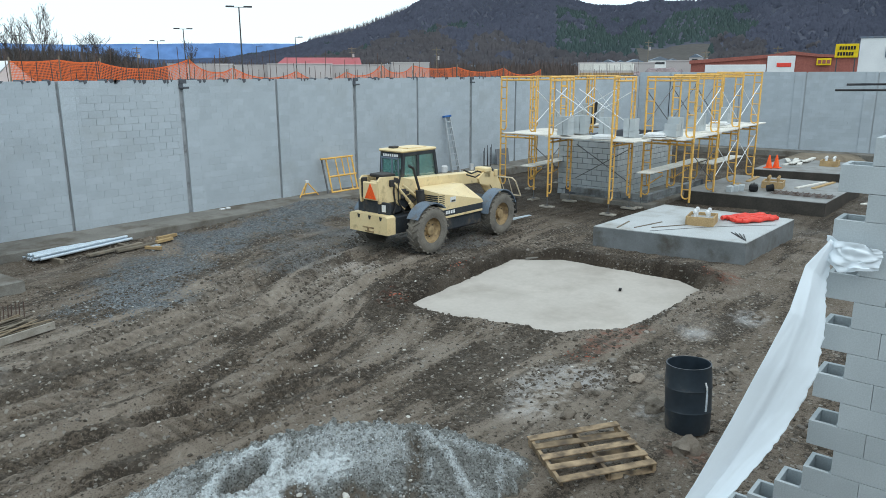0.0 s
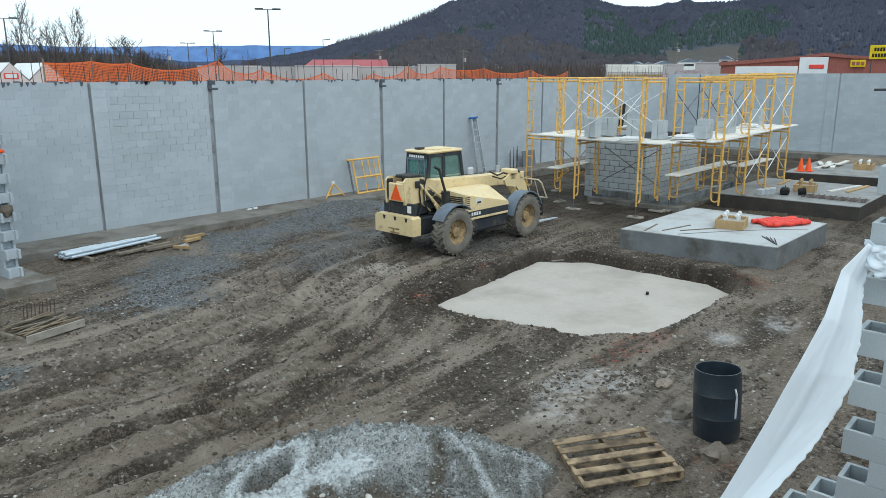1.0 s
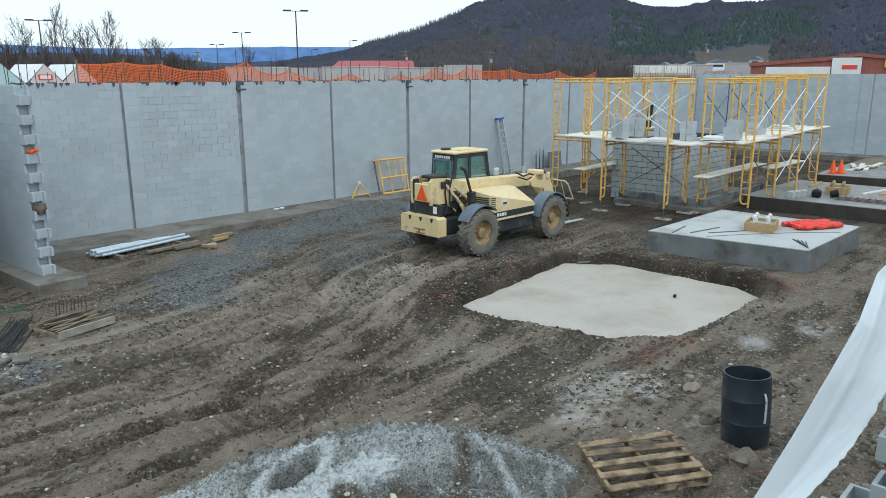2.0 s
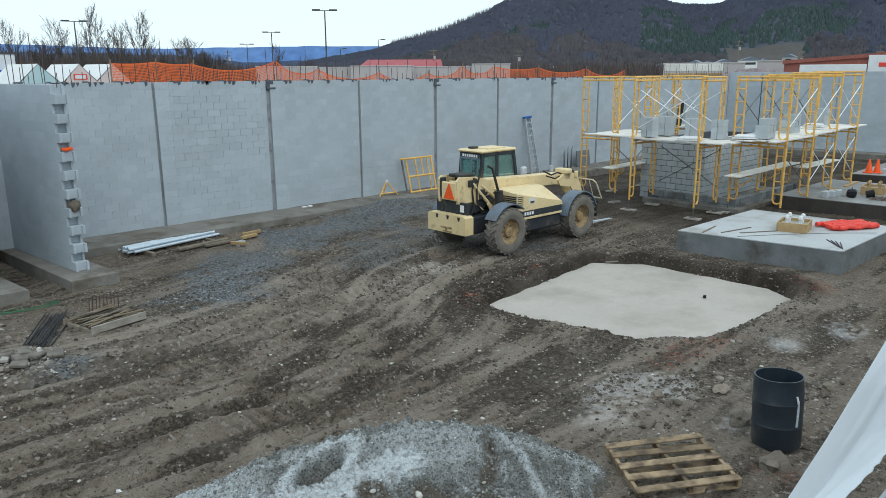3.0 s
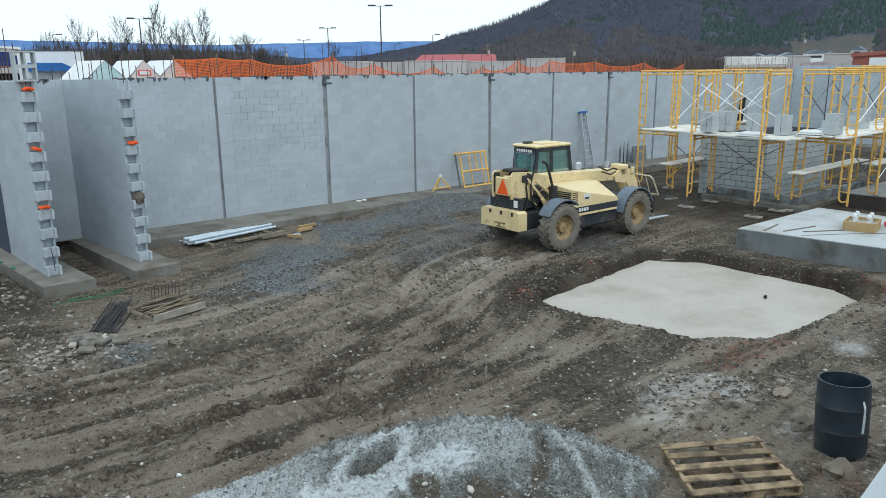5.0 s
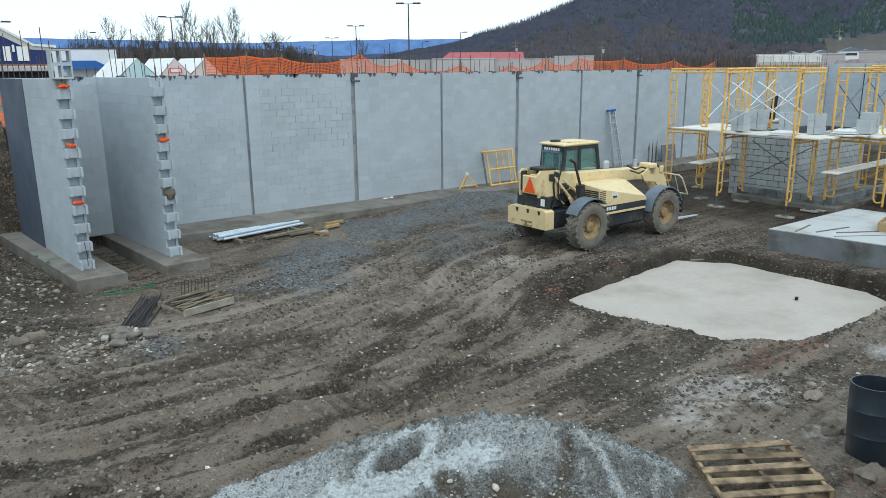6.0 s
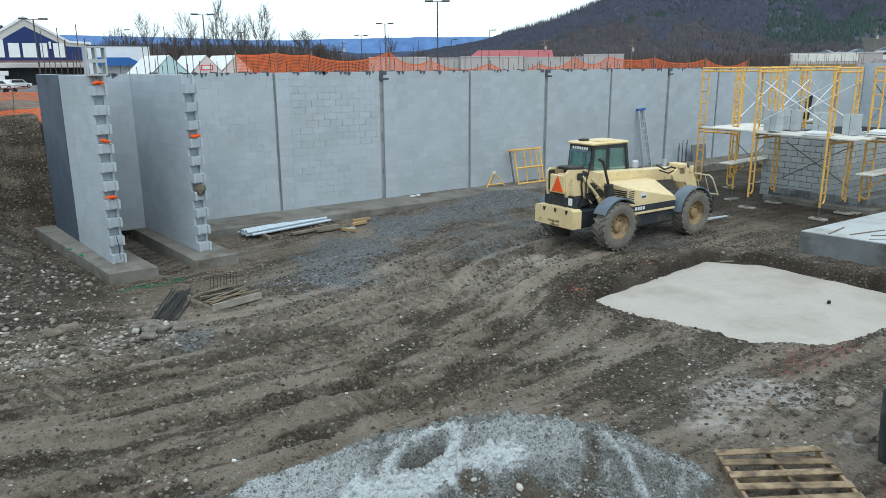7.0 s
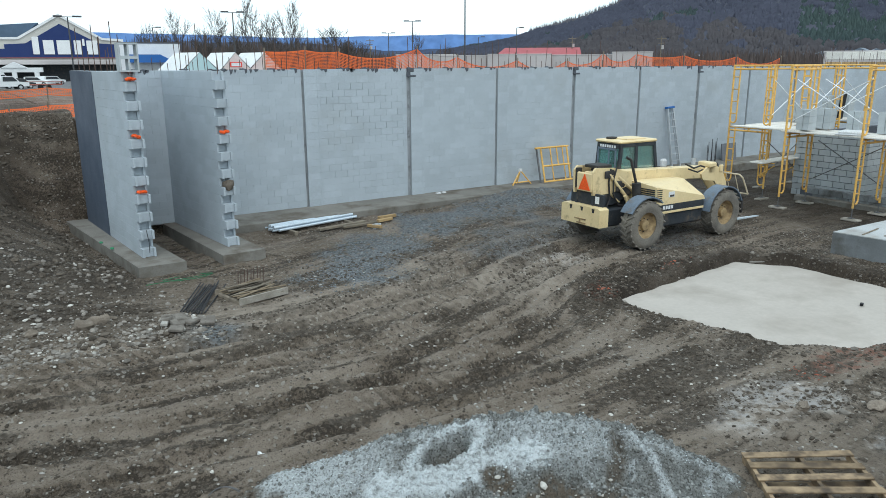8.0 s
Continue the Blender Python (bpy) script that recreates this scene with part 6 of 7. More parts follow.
# white sheeting hung from the near wall
LEFT_EDGE = [(5.089, 1.156, 3.373), (4.988, 1.282, 3.174), (4.844, 1.324, 2.85), (4.717, 1.45, 2.433), (4.613, 1.594, 1.962), (4.485, 1.768, 1.446), (4.382, 1.933, 1.025), (4.27, 2.08, 0.6)]
RIGHT_EDGE = [(5.097, 1.121, 3.35), (5.097, 1.144, 3.045), (5.045, 1.107, 2.69), (4.965, 1.099, 2.401), (4.863, 1.175, 2.094), (4.704, 1.301, 1.788), (4.479, 1.507, 1.406), (4.3, 1.7, 1.0)]


def along(edge, f):
    k = f * (len(edge) - 1)
    i = min(int(k), len(edge) - 2)
    return Vector(edge[i]).lerp(Vector(edge[i + 1]), k - i)


g = Geo()
rows_, cols_ = 150, 36
for i in range(rows_ + 1):
    f = i / rows_
    a, b = along(LEFT_EDGE, f), along(RIGHT_EDGE, f)
    out = (b - a).cross(Vector((0, 0, 1))).normalized()
    for j in range(cols_ + 1):
        u = j / cols_
        p = a.lerp(b, u)
        fold = 0.011 * math.sin(u * 5.5 + 1.6 * f) - 0.05 * max(0.0, 0.16 - abs(u - 0.62 + 0.22 * f)) * float(ramp(0.35, 0.6, np.float64(f))) * 3 + 0.03 * max(0.0, 0.1 - abs(u - 0.3 - 0.15 * f)) * 3 + 0.014 * abs(float(fbm(np.float64(u * 7 + 3 * f), np.float64(f * 9), 124, 4))) + 0.025 * float(fbm(np.float64(u * 2.5), np.float64(f * 5), 120, 3))
        rag = 0.03 * max(0.0, u - 0.93) * 14 * float(fbm(np.float64(f * 60), np.float64(3.0), 130, 5))
        p = p + out * fold * min(1, 4 * f + 0.2) + Vector((0, rag, 0))
        g.v.append(tuple(p))
for i in range(rows_):
    for j in range(cols_):
        k = i * (cols_ + 1) + j
        g.f.append((k, k + 1, k + cols_ + 2, k + cols_ + 1))
t = thing("plastic_sheet", Matrix(), "torn white plastic sheeting hanging from the block wall", "plastic sheeting")
sheet = part("sheet_drop", g, TARP, t, smooth=80)
solid = sheet.modifiers.new("thickness", "SOLIDIFY")
solid.thickness = 0.004
# gathered top wrapped through the wall gap
g = Geo()
NB = 22
for i in range(NB + 1):
    for j in range(NB + 1):
        u, v = i / NB, j / NB
        n1, n2 = float(fbm(np.float64(u * 3.1), np.float64(v * 3.1), 301, 3)), float(fbm(np.float64(u * 3.1 + 9), np.float64(v * 3.1), 305, 3))
        g.v.append((5.14 - 0.07 * math.sin(math.pi * u) - 0.13 * abs(n1), 1.20 - 0.36 * u + 0.10 * n2, 3.385 - 0.03 * u - 0.22 * v * (0.75 + 0.25 * math.sin(3 * u)) + 0.08 * n1))
for i in range(NB):
    for j in range(NB):
        k = i * (NB + 1) + j
        g.f.append((k, k + 1, k + NB + 2, k + NB + 1))
part("gathered_top", g, TARP, t, smooth=60)

# ---- stones ----
rnd = random.Random(77)


def scatter(name, count, pick, size, mat, label, flat=0.6):
    g = Geo()
    pts = [pick() for _ in range(count)]
    zs = ground_height(np.array([p[0] for p in pts]), np.array([p[1] for p in pts]))
    ph = pile_height(np.array([p[0] for p in pts]), np.array([p[1] for p in pts]))
    for (x, y), z, h in zip(pts, zs, ph):
        if -0.4 < x < 6.9 and 2.1 < y < 8.1 and h > z:
            z = h
        s = size()
        g.rock((x, y, float(z) + s * 0.05), (s, s * rnd.uniform(0.5, 1.0), s * flat * rnd.uniform(0.5, 1.0)), rnd)
    return tagged(part(name, g, mat), label, "stones", kind="stuff")


def anywhere(x0, x1, y0, y1):
    def pick():
        while True:
            x, y = rnd.uniform(x0, x1), rnd.uniform(y0, y1)
            if float(edge_distance(np.float64(x), np.float64(y), POUR_EDGE)) > 0.1:
                return x, y
    return pick


def off_pile(x0, x1, y0, y1):
    pick = anywhere(x0, x1, y0, y1)

    def clear():
        while True:
            x, y = pick()
            if rnd.random() > 0.25 + 3.5 * float(fbm(np.float64(x * 0.8), np.float64(y * 1.5), 221, 3)):
                continue
            if not (0 < x < 6.6 and y < 7.6) or float(pile_height(np.float64(x), np.float64(y))) < 0.0:
                return x, y
    return clear


PALE_STONE = surf("pale_stone", (0.52, 0.50, 0.46), (0.36, 0.34, 0.31), 0.85, scale=6, grain=40, piece=0.35, island=True)
CLOD = surf("soil_clod", (0.125, 0.105, 0.086), (0.06, 0.05, 0.04), 0.95, scale=6, grain=60, piece=0.3, island=True)
small = lambda a, b: (lambda: a * (b / a) ** (rnd.random() ** 2.2))
scatter("pebbles", 1300, off_pile(-1.5, 14, 3, 13), small(0.010, 0.04), STONE, "scattered brown and grey pebbles in the mud")
scatter("pale_pebbles", 1300, off_pile(-1.5, 14, 3, 15), small(0.010, 0.04), PALE_STONE, "scattered pale pebbles in the mud")


def clod_field(count, x0, x1, y0, y1):
    """Spots for clods, thickest where the wheels have churned the soil."""
    gen = np.random.default_rng(5)
    x, y = gen.uniform(x0, x1, count * 8), gen.uniform(y0, y1, count * 8)
    like = 0.12 + ramp(0.05, -0.16, track_streaks(x, y)) * (0.5 + 1.8 * np.clip(fbm(x * 1.3, y * 1.3, 231, 3) + 0.15, 0, 0.5))
    ok = (gen.random(count * 8) < like) & (edge_distance(x, y, POUR_EDGE) > 0.1) & ((pile_height(x, y) < ground_height(x, y)) | (x < 0) | (x > 6.6) | (y > 7.8))
    return iter(list(zip(x[ok].tolist(), y[ok].tolist()))[:count])


spots_near = clod_field(9000, -2, 11, 4.2, 10.5)
scatter("soil_clods", 8900, lambda: next(spots_near), small(0.012, 0.045), CLOD, "dark crumbs and clods of soil", 0.75)
spots_far = clod_field(7000, -1, 17, 9.5, 15.5)
scatter("far_clods", 6900, lambda: next(spots_far), small(0.016, 0.06), CLOD, "dark crumbs of soil between the ruts", 0.75)
scatter("lumps", 380, off_pile(5.5, 12.5, 1.6, 6.5), small(0.015, 0.085), CLOD, "lumps of brown soil and stone", 0.75)
scatter("grit_stones", 420, off_pile(6.5, 12.5, 1.6, 5.5), small(0.015, 0.085), STONE, "broken stones in the mud")
scatter("bank_stones", 1900, lambda: (rnd.uniform(-2.2, 1.9) - 0.1 * abs(rnd.gauss(0, 1)), 12.4 + 12 * rnd.random() ** 2.3), small(0.012, 0.08), STONE, "stones in the earth bank")
scatter("bank_clods", 2600, lambda: (rnd.uniform(-2.4, 2.0), 12.2 + 13 * rnd.random() ** 1.2), small(0.015, 0.10), CLOD, "dark clods in the earth bank", 0.8)
scatter("bank_rubble", 260, lambda: (rnd.uniform(-2.2, 2.4), 12.4 + 6 * rnd.random() ** 1.3), small(0.03, 0.10), STONE, "larger broken stones in the earth bank", 0.7)
scatter("foot_stones", 750, lambda: (rnd.uniform(-1.5, 2.7) + 0.2 * rnd.gauss(0, 1), 12.6 + 0.45 * rnd.gauss(0, 1)), small(0.012, 0.075), STONE, "broken stones along the foot of the bank", 0.7)
scatter("foot_pale_stones", 260, lambda: (rnd.uniform(-1.5, 2.6), 12.7 + 0.5 * rnd.gauss(0, 1)), small(0.012, 0.06), PALE_STONE, "pale stones along the foot of the bank", 0.7)
scatter("bank_pale_stones", 240, lambda: (rnd.uniform(-1.8, 2.6), 12.2 + 6 * rnd.random() ** 1.3), small(0.012, 0.08), PALE_STONE, "pale stones in the earth bank")


def in_gravel():
    a = rnd.random()
    line = [(5.8, 13.9), (6.6, 14.6), (8.6, 16.6), (11.5, 17.9), (15.5, 18.3)]
    k = min(int(a * 4), 3)
    f = a * 4 - k
    return (line[k][0] * (1 - f) + line[k + 1][0] * f + rnd.gauss(0, 0.55), min(19.0, line[k][1] * (1 - f) + line[k + 1][1] * f + rnd.gauss(0, 0.55)))


scatter("crushed_stone", 5200, in_gravel, small(0.015, 0.04), CRUSHED, "spread blue-grey crushed stone")
GROUT = surf("grout_crumb", (0.29, 0.30, 0.293), (0.15, 0.15, 0.14), 0.9, scale=4, grain=60, piece=0.45, island=True)


def heap_spots(count, seed, pale):
    """Spots on the heap, on its pale crust or off it."""
    gen = np.random.default_rng(seed)
    iy, ix = gen.integers(0, px.shape[0], count * 12), gen.integers(0, px.shape[1], count * 12)
    ok = (pile_height(px[iy, ix], py[iy, ix]) > 0.05) & (gen.random(count * 12) < (crusted[iy, ix] if pale else (1 - crusted[iy, ix]) * (1 - 0.8 * soil_shade[iy, ix])))
    return iter(list(zip((px[iy, ix][ok] + gen.uniform(-0.008, 0.008, ok.sum())).tolist(), (py[iy, ix][ok] + gen.uniform(-0.008, 0.008, ok.sum())).tolist()))[:count])


grey_spots = heap_spots(12000, 41, False)
scatter("pile_crumbs", 6500, lambda: next(grey_spots), small(0.010, 0.032), GROUT, "crumbs of grey grout and gravel on the heap", 0.9)
gen = np.random.default_rng(47)
low = np.argwhere((soil_shade > 0.6) & (below > 0.6) & (px > 3.1) & (px < 5.0))
stone_spots = iter([(float(px[a, b]), float(py[a, b])) for a, b in low[gen.integers(0, len(low), 420)]])
scatter("pile_stones", 400, lambda: next(stone_spots), small(0.014, 0.08), PALE_STONE, "pebbles in the soil at the foot of the heap", 0.65)
pale_spots = heap_spots(6000, 43, True)
scatter("crust_crumbs", 2200, lambda: next(pale_spots), small(0.007, 0.018), surf("pale_grout_crumb", (0.56, 0.60, 0.62), (0.40, 0.43, 0.44), 0.9, scale=4, grain=60, piece=0.2, island=True), "crumbs of pale grout crust on the heap", 0.8)


def ring_edge():
    while True:
        a = rnd.uniform(0, 6.283)
        x, y = 12.5 + 3.2 * math.cos(a), 7.9 + 3.0 * math.sin(a)
        d = float(edge_distance(np.float64(x), np.float64(y), POUR_EDGE))
        k = rnd.uniform(0.02, 0.7) - d
        n_ = Vector((x - 12.5, y - 7.9)).normalized()
        return x + n_.x * k, y + n_.y * k


scatter("pour_edge_stones", 260, ring_edge, small(0.012, 0.07), STONE, "stones in the soil round the fresh pour", 0.7)
scatter("pour_edge_clods", 1700, ring_edge, small(0.010, 0.055), CLOD, "broken soil round the fresh pour", 0.8)
REDSTONE = surf("red_clay_lump", (0.36, 0.12, 0.075), (0.26, 0.09, 0.06), 0.9, scale=6, piece=0.3, island=True)
scatter("red_lumps", 90, lambda: rnd.choice(((9.35 + rnd.gauss(0, 0.12), 5.45 + rnd.gauss(0, 0.15)), (15.35 + rnd.gauss(0, 0.25), 5.7 + rnd.gauss(0, 0.3)), (9.7 + rnd.gauss(0, 0.15), 10.0 + rnd.gauss(0, 0.2)), (12.3 + rnd.gauss(0, 0.4), 10.45 + rnd.gauss(0, 0.1)))), small(0.015, 0.045), REDSTONE, "red clay and brick crumbs")
def rough_rock(size, seed):
    bm = bmesh.new()
    bmesh.ops.create_icosphere(bm, subdivisions=3, radius=1)
    off = Vector((seed * 1.7, seed * 0.3, 0))
    g = Geo()
    rr = random.Random(seed)
    sx, sy, sz = size * rr.uniform(0.6, 0.8), size * rr.uniform(0.45, 0.65), size * rr.uniform(0.35, 0.5)
    for v in bm.verts:
        p = v.co
        k = 1 + 0.45 * noise.noise(p * 1.3 + off) + 0.22 * noise.noise(p * 3.1 + off) + 0.1 * noise.noise(p * 7 + off)
        g.v.append((p.x * k * sx, p.y * k * sy, max(p.z * k, -0.4) * sz))
    g.f = [tuple(v.index for v in f.verts) for f in bm.faces]
    bm.free()
    return g


for x, y, s in ((7.5, 2.95, 0.3), (9.05, 4.35, 0.2), (8.2, 4.9, 0.16), (9.7, 3.5, 0.18), (0.86, 13.45, 0.25), (0.6, 13.35, 0.27), (1.1, 13.6, 0.12), (8.4, 3.75, 0.3), (9.3, 2.6, 0.22), (10.3, 3.3, 0.2), (7.35, 4.55, 0.18), (-0.2, 13.3, 0.15), (4.35, 4.15, 0.12)):
    z = float(max(ground_height(x, y), pile_height(np.float64(x), np.float64(y)) if 2 < x < 5.5 and y < 6 else -1))
    whole("rock", rough_rock(s, int(s * 1000 + x * 10)), ROCK, "rough brown field stone lying on the mud", "rock", pose(x, y, z + s * 0.06), "loose rocks", smooth=35)
for k in range(30):
    x, y = 2.2 + rnd.uniform(-0.4, 0.4), 12.75 + rnd.uniform(-0.3, 0.5)
    a = rnd.uniform(0.12, 0.26)
    whole("flat_stone", Geo().box((-a / 2, -a / 3, 0), (a / 2, a / 3, 0.06), 0.012), STONE if k % 3 else PALE_STONE, "broken flat grey stone at the foot of the bank", "stone", pose(x, y, float(ground_height(x, y)) + 0.01 + 0.02 * (k % 3), rnd.uniform(-18, 18), rnd.uniform(-18, 18), rnd.uniform(0, 180)), "broken flat stones")
loop = [(0.96 + 0.3 * f, 7.28 - 0.12 * f, 0.02 + 0.34 * f * (1 - f)) for f in np.linspace(0, 1, 14)]
whole("wire_loop", Geo().run(loop, 0.006, 6).run([(x + 0.02, y + 0.02, z * 0.85) for x, y, z in loop], 0.005, 6), BRACE_DARK, "arched loop of dull wire sticking out of the mud", "wire", smooth=60)
sx, sy = 1.72, 7.79
whole("paper_scrap", Geo().rock((0, 0, 0.02), (0.05, 0.03, 0.03), random.Random(6)).rock((0.04, -0.05, 0.015), (0.06, 0.03, 0.025), random.Random(7)).rock((0.05, -0.11, 0.012), (0.035, 0.03, 0.02), random.Random(8)), WHITE, "crumpled white scrap on the mud", "litter", pose(sx, sy, float(ground_height(sx, sy))))
whole("wood_scrap", Geo().box((-0.04, -0.03, 0), (0.05, 0.03, 0.05), 0.006), BLACK, "small dark block dropped on the wet concrete", "wood scrap", pose(13.5, 6.85, -0.09, 0, 0, 20))


# ---- beyond the walls ----
def outer_level(az, dist):
    """Height of the ground outside the walls, falling away to the north-west."""
    return GRADE - 0.004 * max(0, dist - 60) - 0.026 * float(ramp(13, 8, np.float64(az))) * min(max(dist - 60, 0), 70)


def far_at(az, dist, z=None):
    a = radians(az)
    return Vector((-0.72 + dist * math.sin(a), 0.05 + dist * math.cos(a), outer_level(az, dist) if z is None else z))


def facing(az, dist):
    """A pose on the outer ground, set by azimuth and range from the camera: x to the right as seen from there, y
    further out.
    """
    p = far_at(az, dist)
    return pose(p.x, p.y, p.z, 0, 0, -az)


# store with a navy gable
t = thing("big_store", Matrix.Translation(far_at(6.75, 210, 1.9)) @ pose(0, 0, 0, 0, 0, -6.8) @ Matrix.Scale(1.3, 4), "large store with navy gabled front, cream trim and white bars", "store")
part("front_wall", Geo().prism([(-30, -2), (13.6, -2), (13.6, 5.8), (10.7, 6.0), (10.7, 6.7), (7.2, 6.9), (0, 11.2), (-7.2, 6.9), (-30, 6.6)], 0, 3, "y"), surf("cream_trim", (0.60, 0.58, 0.54), (0.52, 0.50, 0.46), 0.8, scale=0.3, bump=0.02), t, "cream gabled front wall")
part("coping", Geo().prism([(13.8, 5.8), (10.9, 6.0), (10.9, 6.8), (7.2, 7.0), (0, 11.35), (-7.2, 7.0), (-30, 6.7), (-30, 6.35), (-7.1, 6.6), (0, 10.9), (7.1, 6.6), (10.5, 6.4), (10.5, 5.7), (13.8, 5.45)], -0.3, 0.0, "y"), WHITE, t, "pale coping along the gable")
part("navy_gable", Geo().prism([(-30, 3.3), (12.2, 3.3), (12.2, 5.1), (9.5, 5.3), (9.5, 5.8), (6.4, 6.0), (0, 9.5), (-6.0, 5.9), (-9.5, 5.7), (-9.5, 4.9), (-30, 4.8)], -0.25, 0.0, "y"), NAVY, t, "navy gable panel")
part("red_line", Geo().box((-30, -0.3, 3.2), (12.2, -0.2, 3.34)), BRICKRED, t, "thin red line under the gable")
part("canopy", Geo().box((-24, -4, 2.0), (12.6, -0.3, 2.9), 0.1), OFFWHITE, t, "pale entrance canopy")
part("entrance", Geo().box((-22, -0.3, -2), (12, -0.05, 2.0)), CATDARK, t, "dark glazed entrance")
porch = part("porch", Geo().box((-12.5, -9, 0.7), (-3.5, -4.2, 1.5), 0.05).prism([(-10.0, 1.5), (-6.0, 1.5), (-8.0, 2.5)], -9.2, -4.2, "y"), WHITE, t, "white gabled porch")
for x in (-11.5, -8.0, -4.5):
    part("porch_column", Geo().box((x - 0.4, -9, -2), (x + 0.4, -8.2, 0.7), 0.03), WHITE, porch)
for a, w, z0, z1 in ((-4.9, 1.1, 3.9, 7.1), (-3.1, 1.8, 3.9, 6.5), (-0.8, 2.5, 3.9, 6.5), (2.1, 1.3, 3.9, 6.5), (3.6, 0.4, 5.5, 6.8), (4.3, 1.9, 3.9, 6.5)):
    part("name_bar", Geo().box((a, -0.45, z0), (a + w, -0.25, z1), 0.05), WHITE, t, "white plain name bar")
part("gable_roof", Geo().prism([(-7, 6.8), (0, 11.0), (7.0, 6.9)], 3, 45, "y"), surf("slate_blue_roof", (0.10, 0.15, 0.22), (0.13, 0.18, 0.26), 0.6, scale=0.4), t, "slate-blue roof")
part("rear_roof", Geo().prism([(-30, 6.0), (-9, 6.0), (-4, 10.6), (-30, 8.6)], 20, 60, "y"), surf("slate_blue_side", (0.12, 0.18, 0.26), None, 0.6, scale=0.4), t)
t = thing("garden_centre", facing(12.5, 158), "plain white side building with a blue awning", "building")
part("side_wall", Geo().box((-6, 0, 0), (5.0, 20, 6.1), 0.05), WHITE, t)
part("awning", Geo().prism([(-4.4, 2.4), (4.0, 2.4), (1.2, 3.9), (-4.4, 3.9)], -3.0, -0.1, "y"), BLUE, t, "blue sloped awning")
part("roof_edge", Geo().box((-6.1, -0.1, 6.0), (5.1, 20, 6.25), 0.03), LAMPMETAL, t)

PINKTENT = surf("pinkish_canvas", (0.62, 0.52, 0.50), (0.7, 0.6, 0.58), 0.8, scale=0.4, bump=0.02)
TEALTENT = surf("pale_teal_canvas", (0.42, 0.60, 0.62), (0.55, 0.68, 0.70), 0.8, scale=0.4, bump=0.02)
for k, (az, w, mat) in enumerate(((15.6, 4.4, TEALTENT), (18.1, 3.9, PINKTENT), (20.2, 4.2, PINKTENT))):
    t = thing("canopy_tent", facing(az, 95), "white peaked canopy tent with a pale gable" if k else "white peaked canopy tent with a teal gable", "tent", "canopy tents")
    part("gable", Geo().prism([(-w / 2, 0.8), (w / 2, 0.8), (0, 3.1)], -0.1, 0.0, "y"), mat, t)
    part("roof", Geo().add([(-w / 2, 0, 1.0), (0, 0, 3.15), (-3.0, 6, 3.15), (-w / 2 - 3.0, 6, 1.0), (w / 2, 0, 1.0), (w / 2 - 3.0, 6, 1.0)], [(0, 1, 2, 3), (1, 4, 5, 2)]), WHITE, t)
    part("curtain", Geo().box((-w / 2, -0.05, 0), (w / 2, 6, 1.0)), WHITE, t)
    if k == 1:
        part("emblem", Geo().box((-0.7, -0.16, 1.4), (0.7, -0.11, 2.0)), RED, t, "red emblem bar")
        part("emblem_inner", Geo().box((-0.55, -0.18, 1.5), (0.55, -0.165, 1.9)), WHITE, t)

# red-roofed building and long pale sheds
t = thing("red_roof_building", facing(40.7, 230), "low building with a large plain red metal roof", "building")
part("roof", Geo().add([(-13.2, 0, 4.3), (13.0, 0, 4.3), (13.0, 12, 7.0), (-10.5, 12, 7.0), (13.0, 24, 4.3), (-13.2, 24, 4.3)], [(0, 1, 2, 3), (1, 4, 2), (4, 5, 3, 2), (5, 0, 3)]), REDROOF, t)
part("wall", Geo().box((-12.8, 0.4, 0), (12.6, 23.6, 4.4)), OFFWHITE, t)
for az, dist, w, h, nm in ((32.2, 190, 15, 4.3, "pale"), (35.2, 185, 13, 4.0, "pale"), (39.3, 180, 15, 4.2, "cream"), (44.4, 182, 18, 4.0, "pale"), (47.6, 178, 9, 4.5, "pale"), (62.2, 130, 8.6, 3.5, "cream"), (64.4, 170, 8.5, 4.2, "pale"), (67.6, 175, 6, 4.6, "pale")):
    t = thing("long_shed", facing(az, dist), f"long flat-roofed {nm} commercial shed", "building", "commercial sheds")
    part("wall", Geo().box((-w / 2, 0, 0), (w / 2, 10, h), 0.05), OFFWHITE, t)
    part("parapet", Geo().box((-w / 2 - 0.1, -0.1, h - 0.2), (w / 2 + 0.1, 10, h + 0.05), 0.03), OFFWHITE, t)

# shops on the right
t = thing("brick_shop", facing(73.65, 150), "long low red brick shop with a shallow roof", "shop")
part("wall", Geo().prism([(-13.9, 0), (14, 0), (14, 4.5), (7.8, 4.8), (3.3, 5.35), (-0.4, 4.8), (-13.9, 3.9)], 0, 20, "y"), BRICKRED, t)
part("roof_edge", Geo().prism([(-14.2, 3.5), (-0.4, 4.5), (3.3, 5.1), (7.8, 4.6), (14.2, 4.4), (14.2, 4.8), (7.8, 5.1), (3.3, 5.65), (-0.4, 5.1), (-14.2, 4.15)], -0.4, 20, "y"), BRICKRED, t)
part("shop_front", Geo().box((-11.3, -0.5, 0.4), (-0.75, -0.05, 3.35), 0.04), WHITE, t, "white shop front")
part("sign_panel", Geo().box((-0.6, -0.6, 1.9), (4.0, -0.1, 4.85), 0.05), WHITE, t, "white sign panel")
part("sign_bar", Geo().box((1.0, -0.7, 2.9), (3.4, -0.6, 3.6), 0.05), RED, t, "red plain sign bar")
part("yellow_sign", Geo().box((7.45, -0.5, 3.15), (9.8, -0.1, 4.35), 0.05), SIGNYELLOW, t, "small yellow sign")
for k in range(3):
    part("sign_mark", Geo().box((7.7 + 0.7 * k, -0.56, 3.45), (8.2 + 0.7 * k, -0.5, 4.05)), BRICKRED, t)
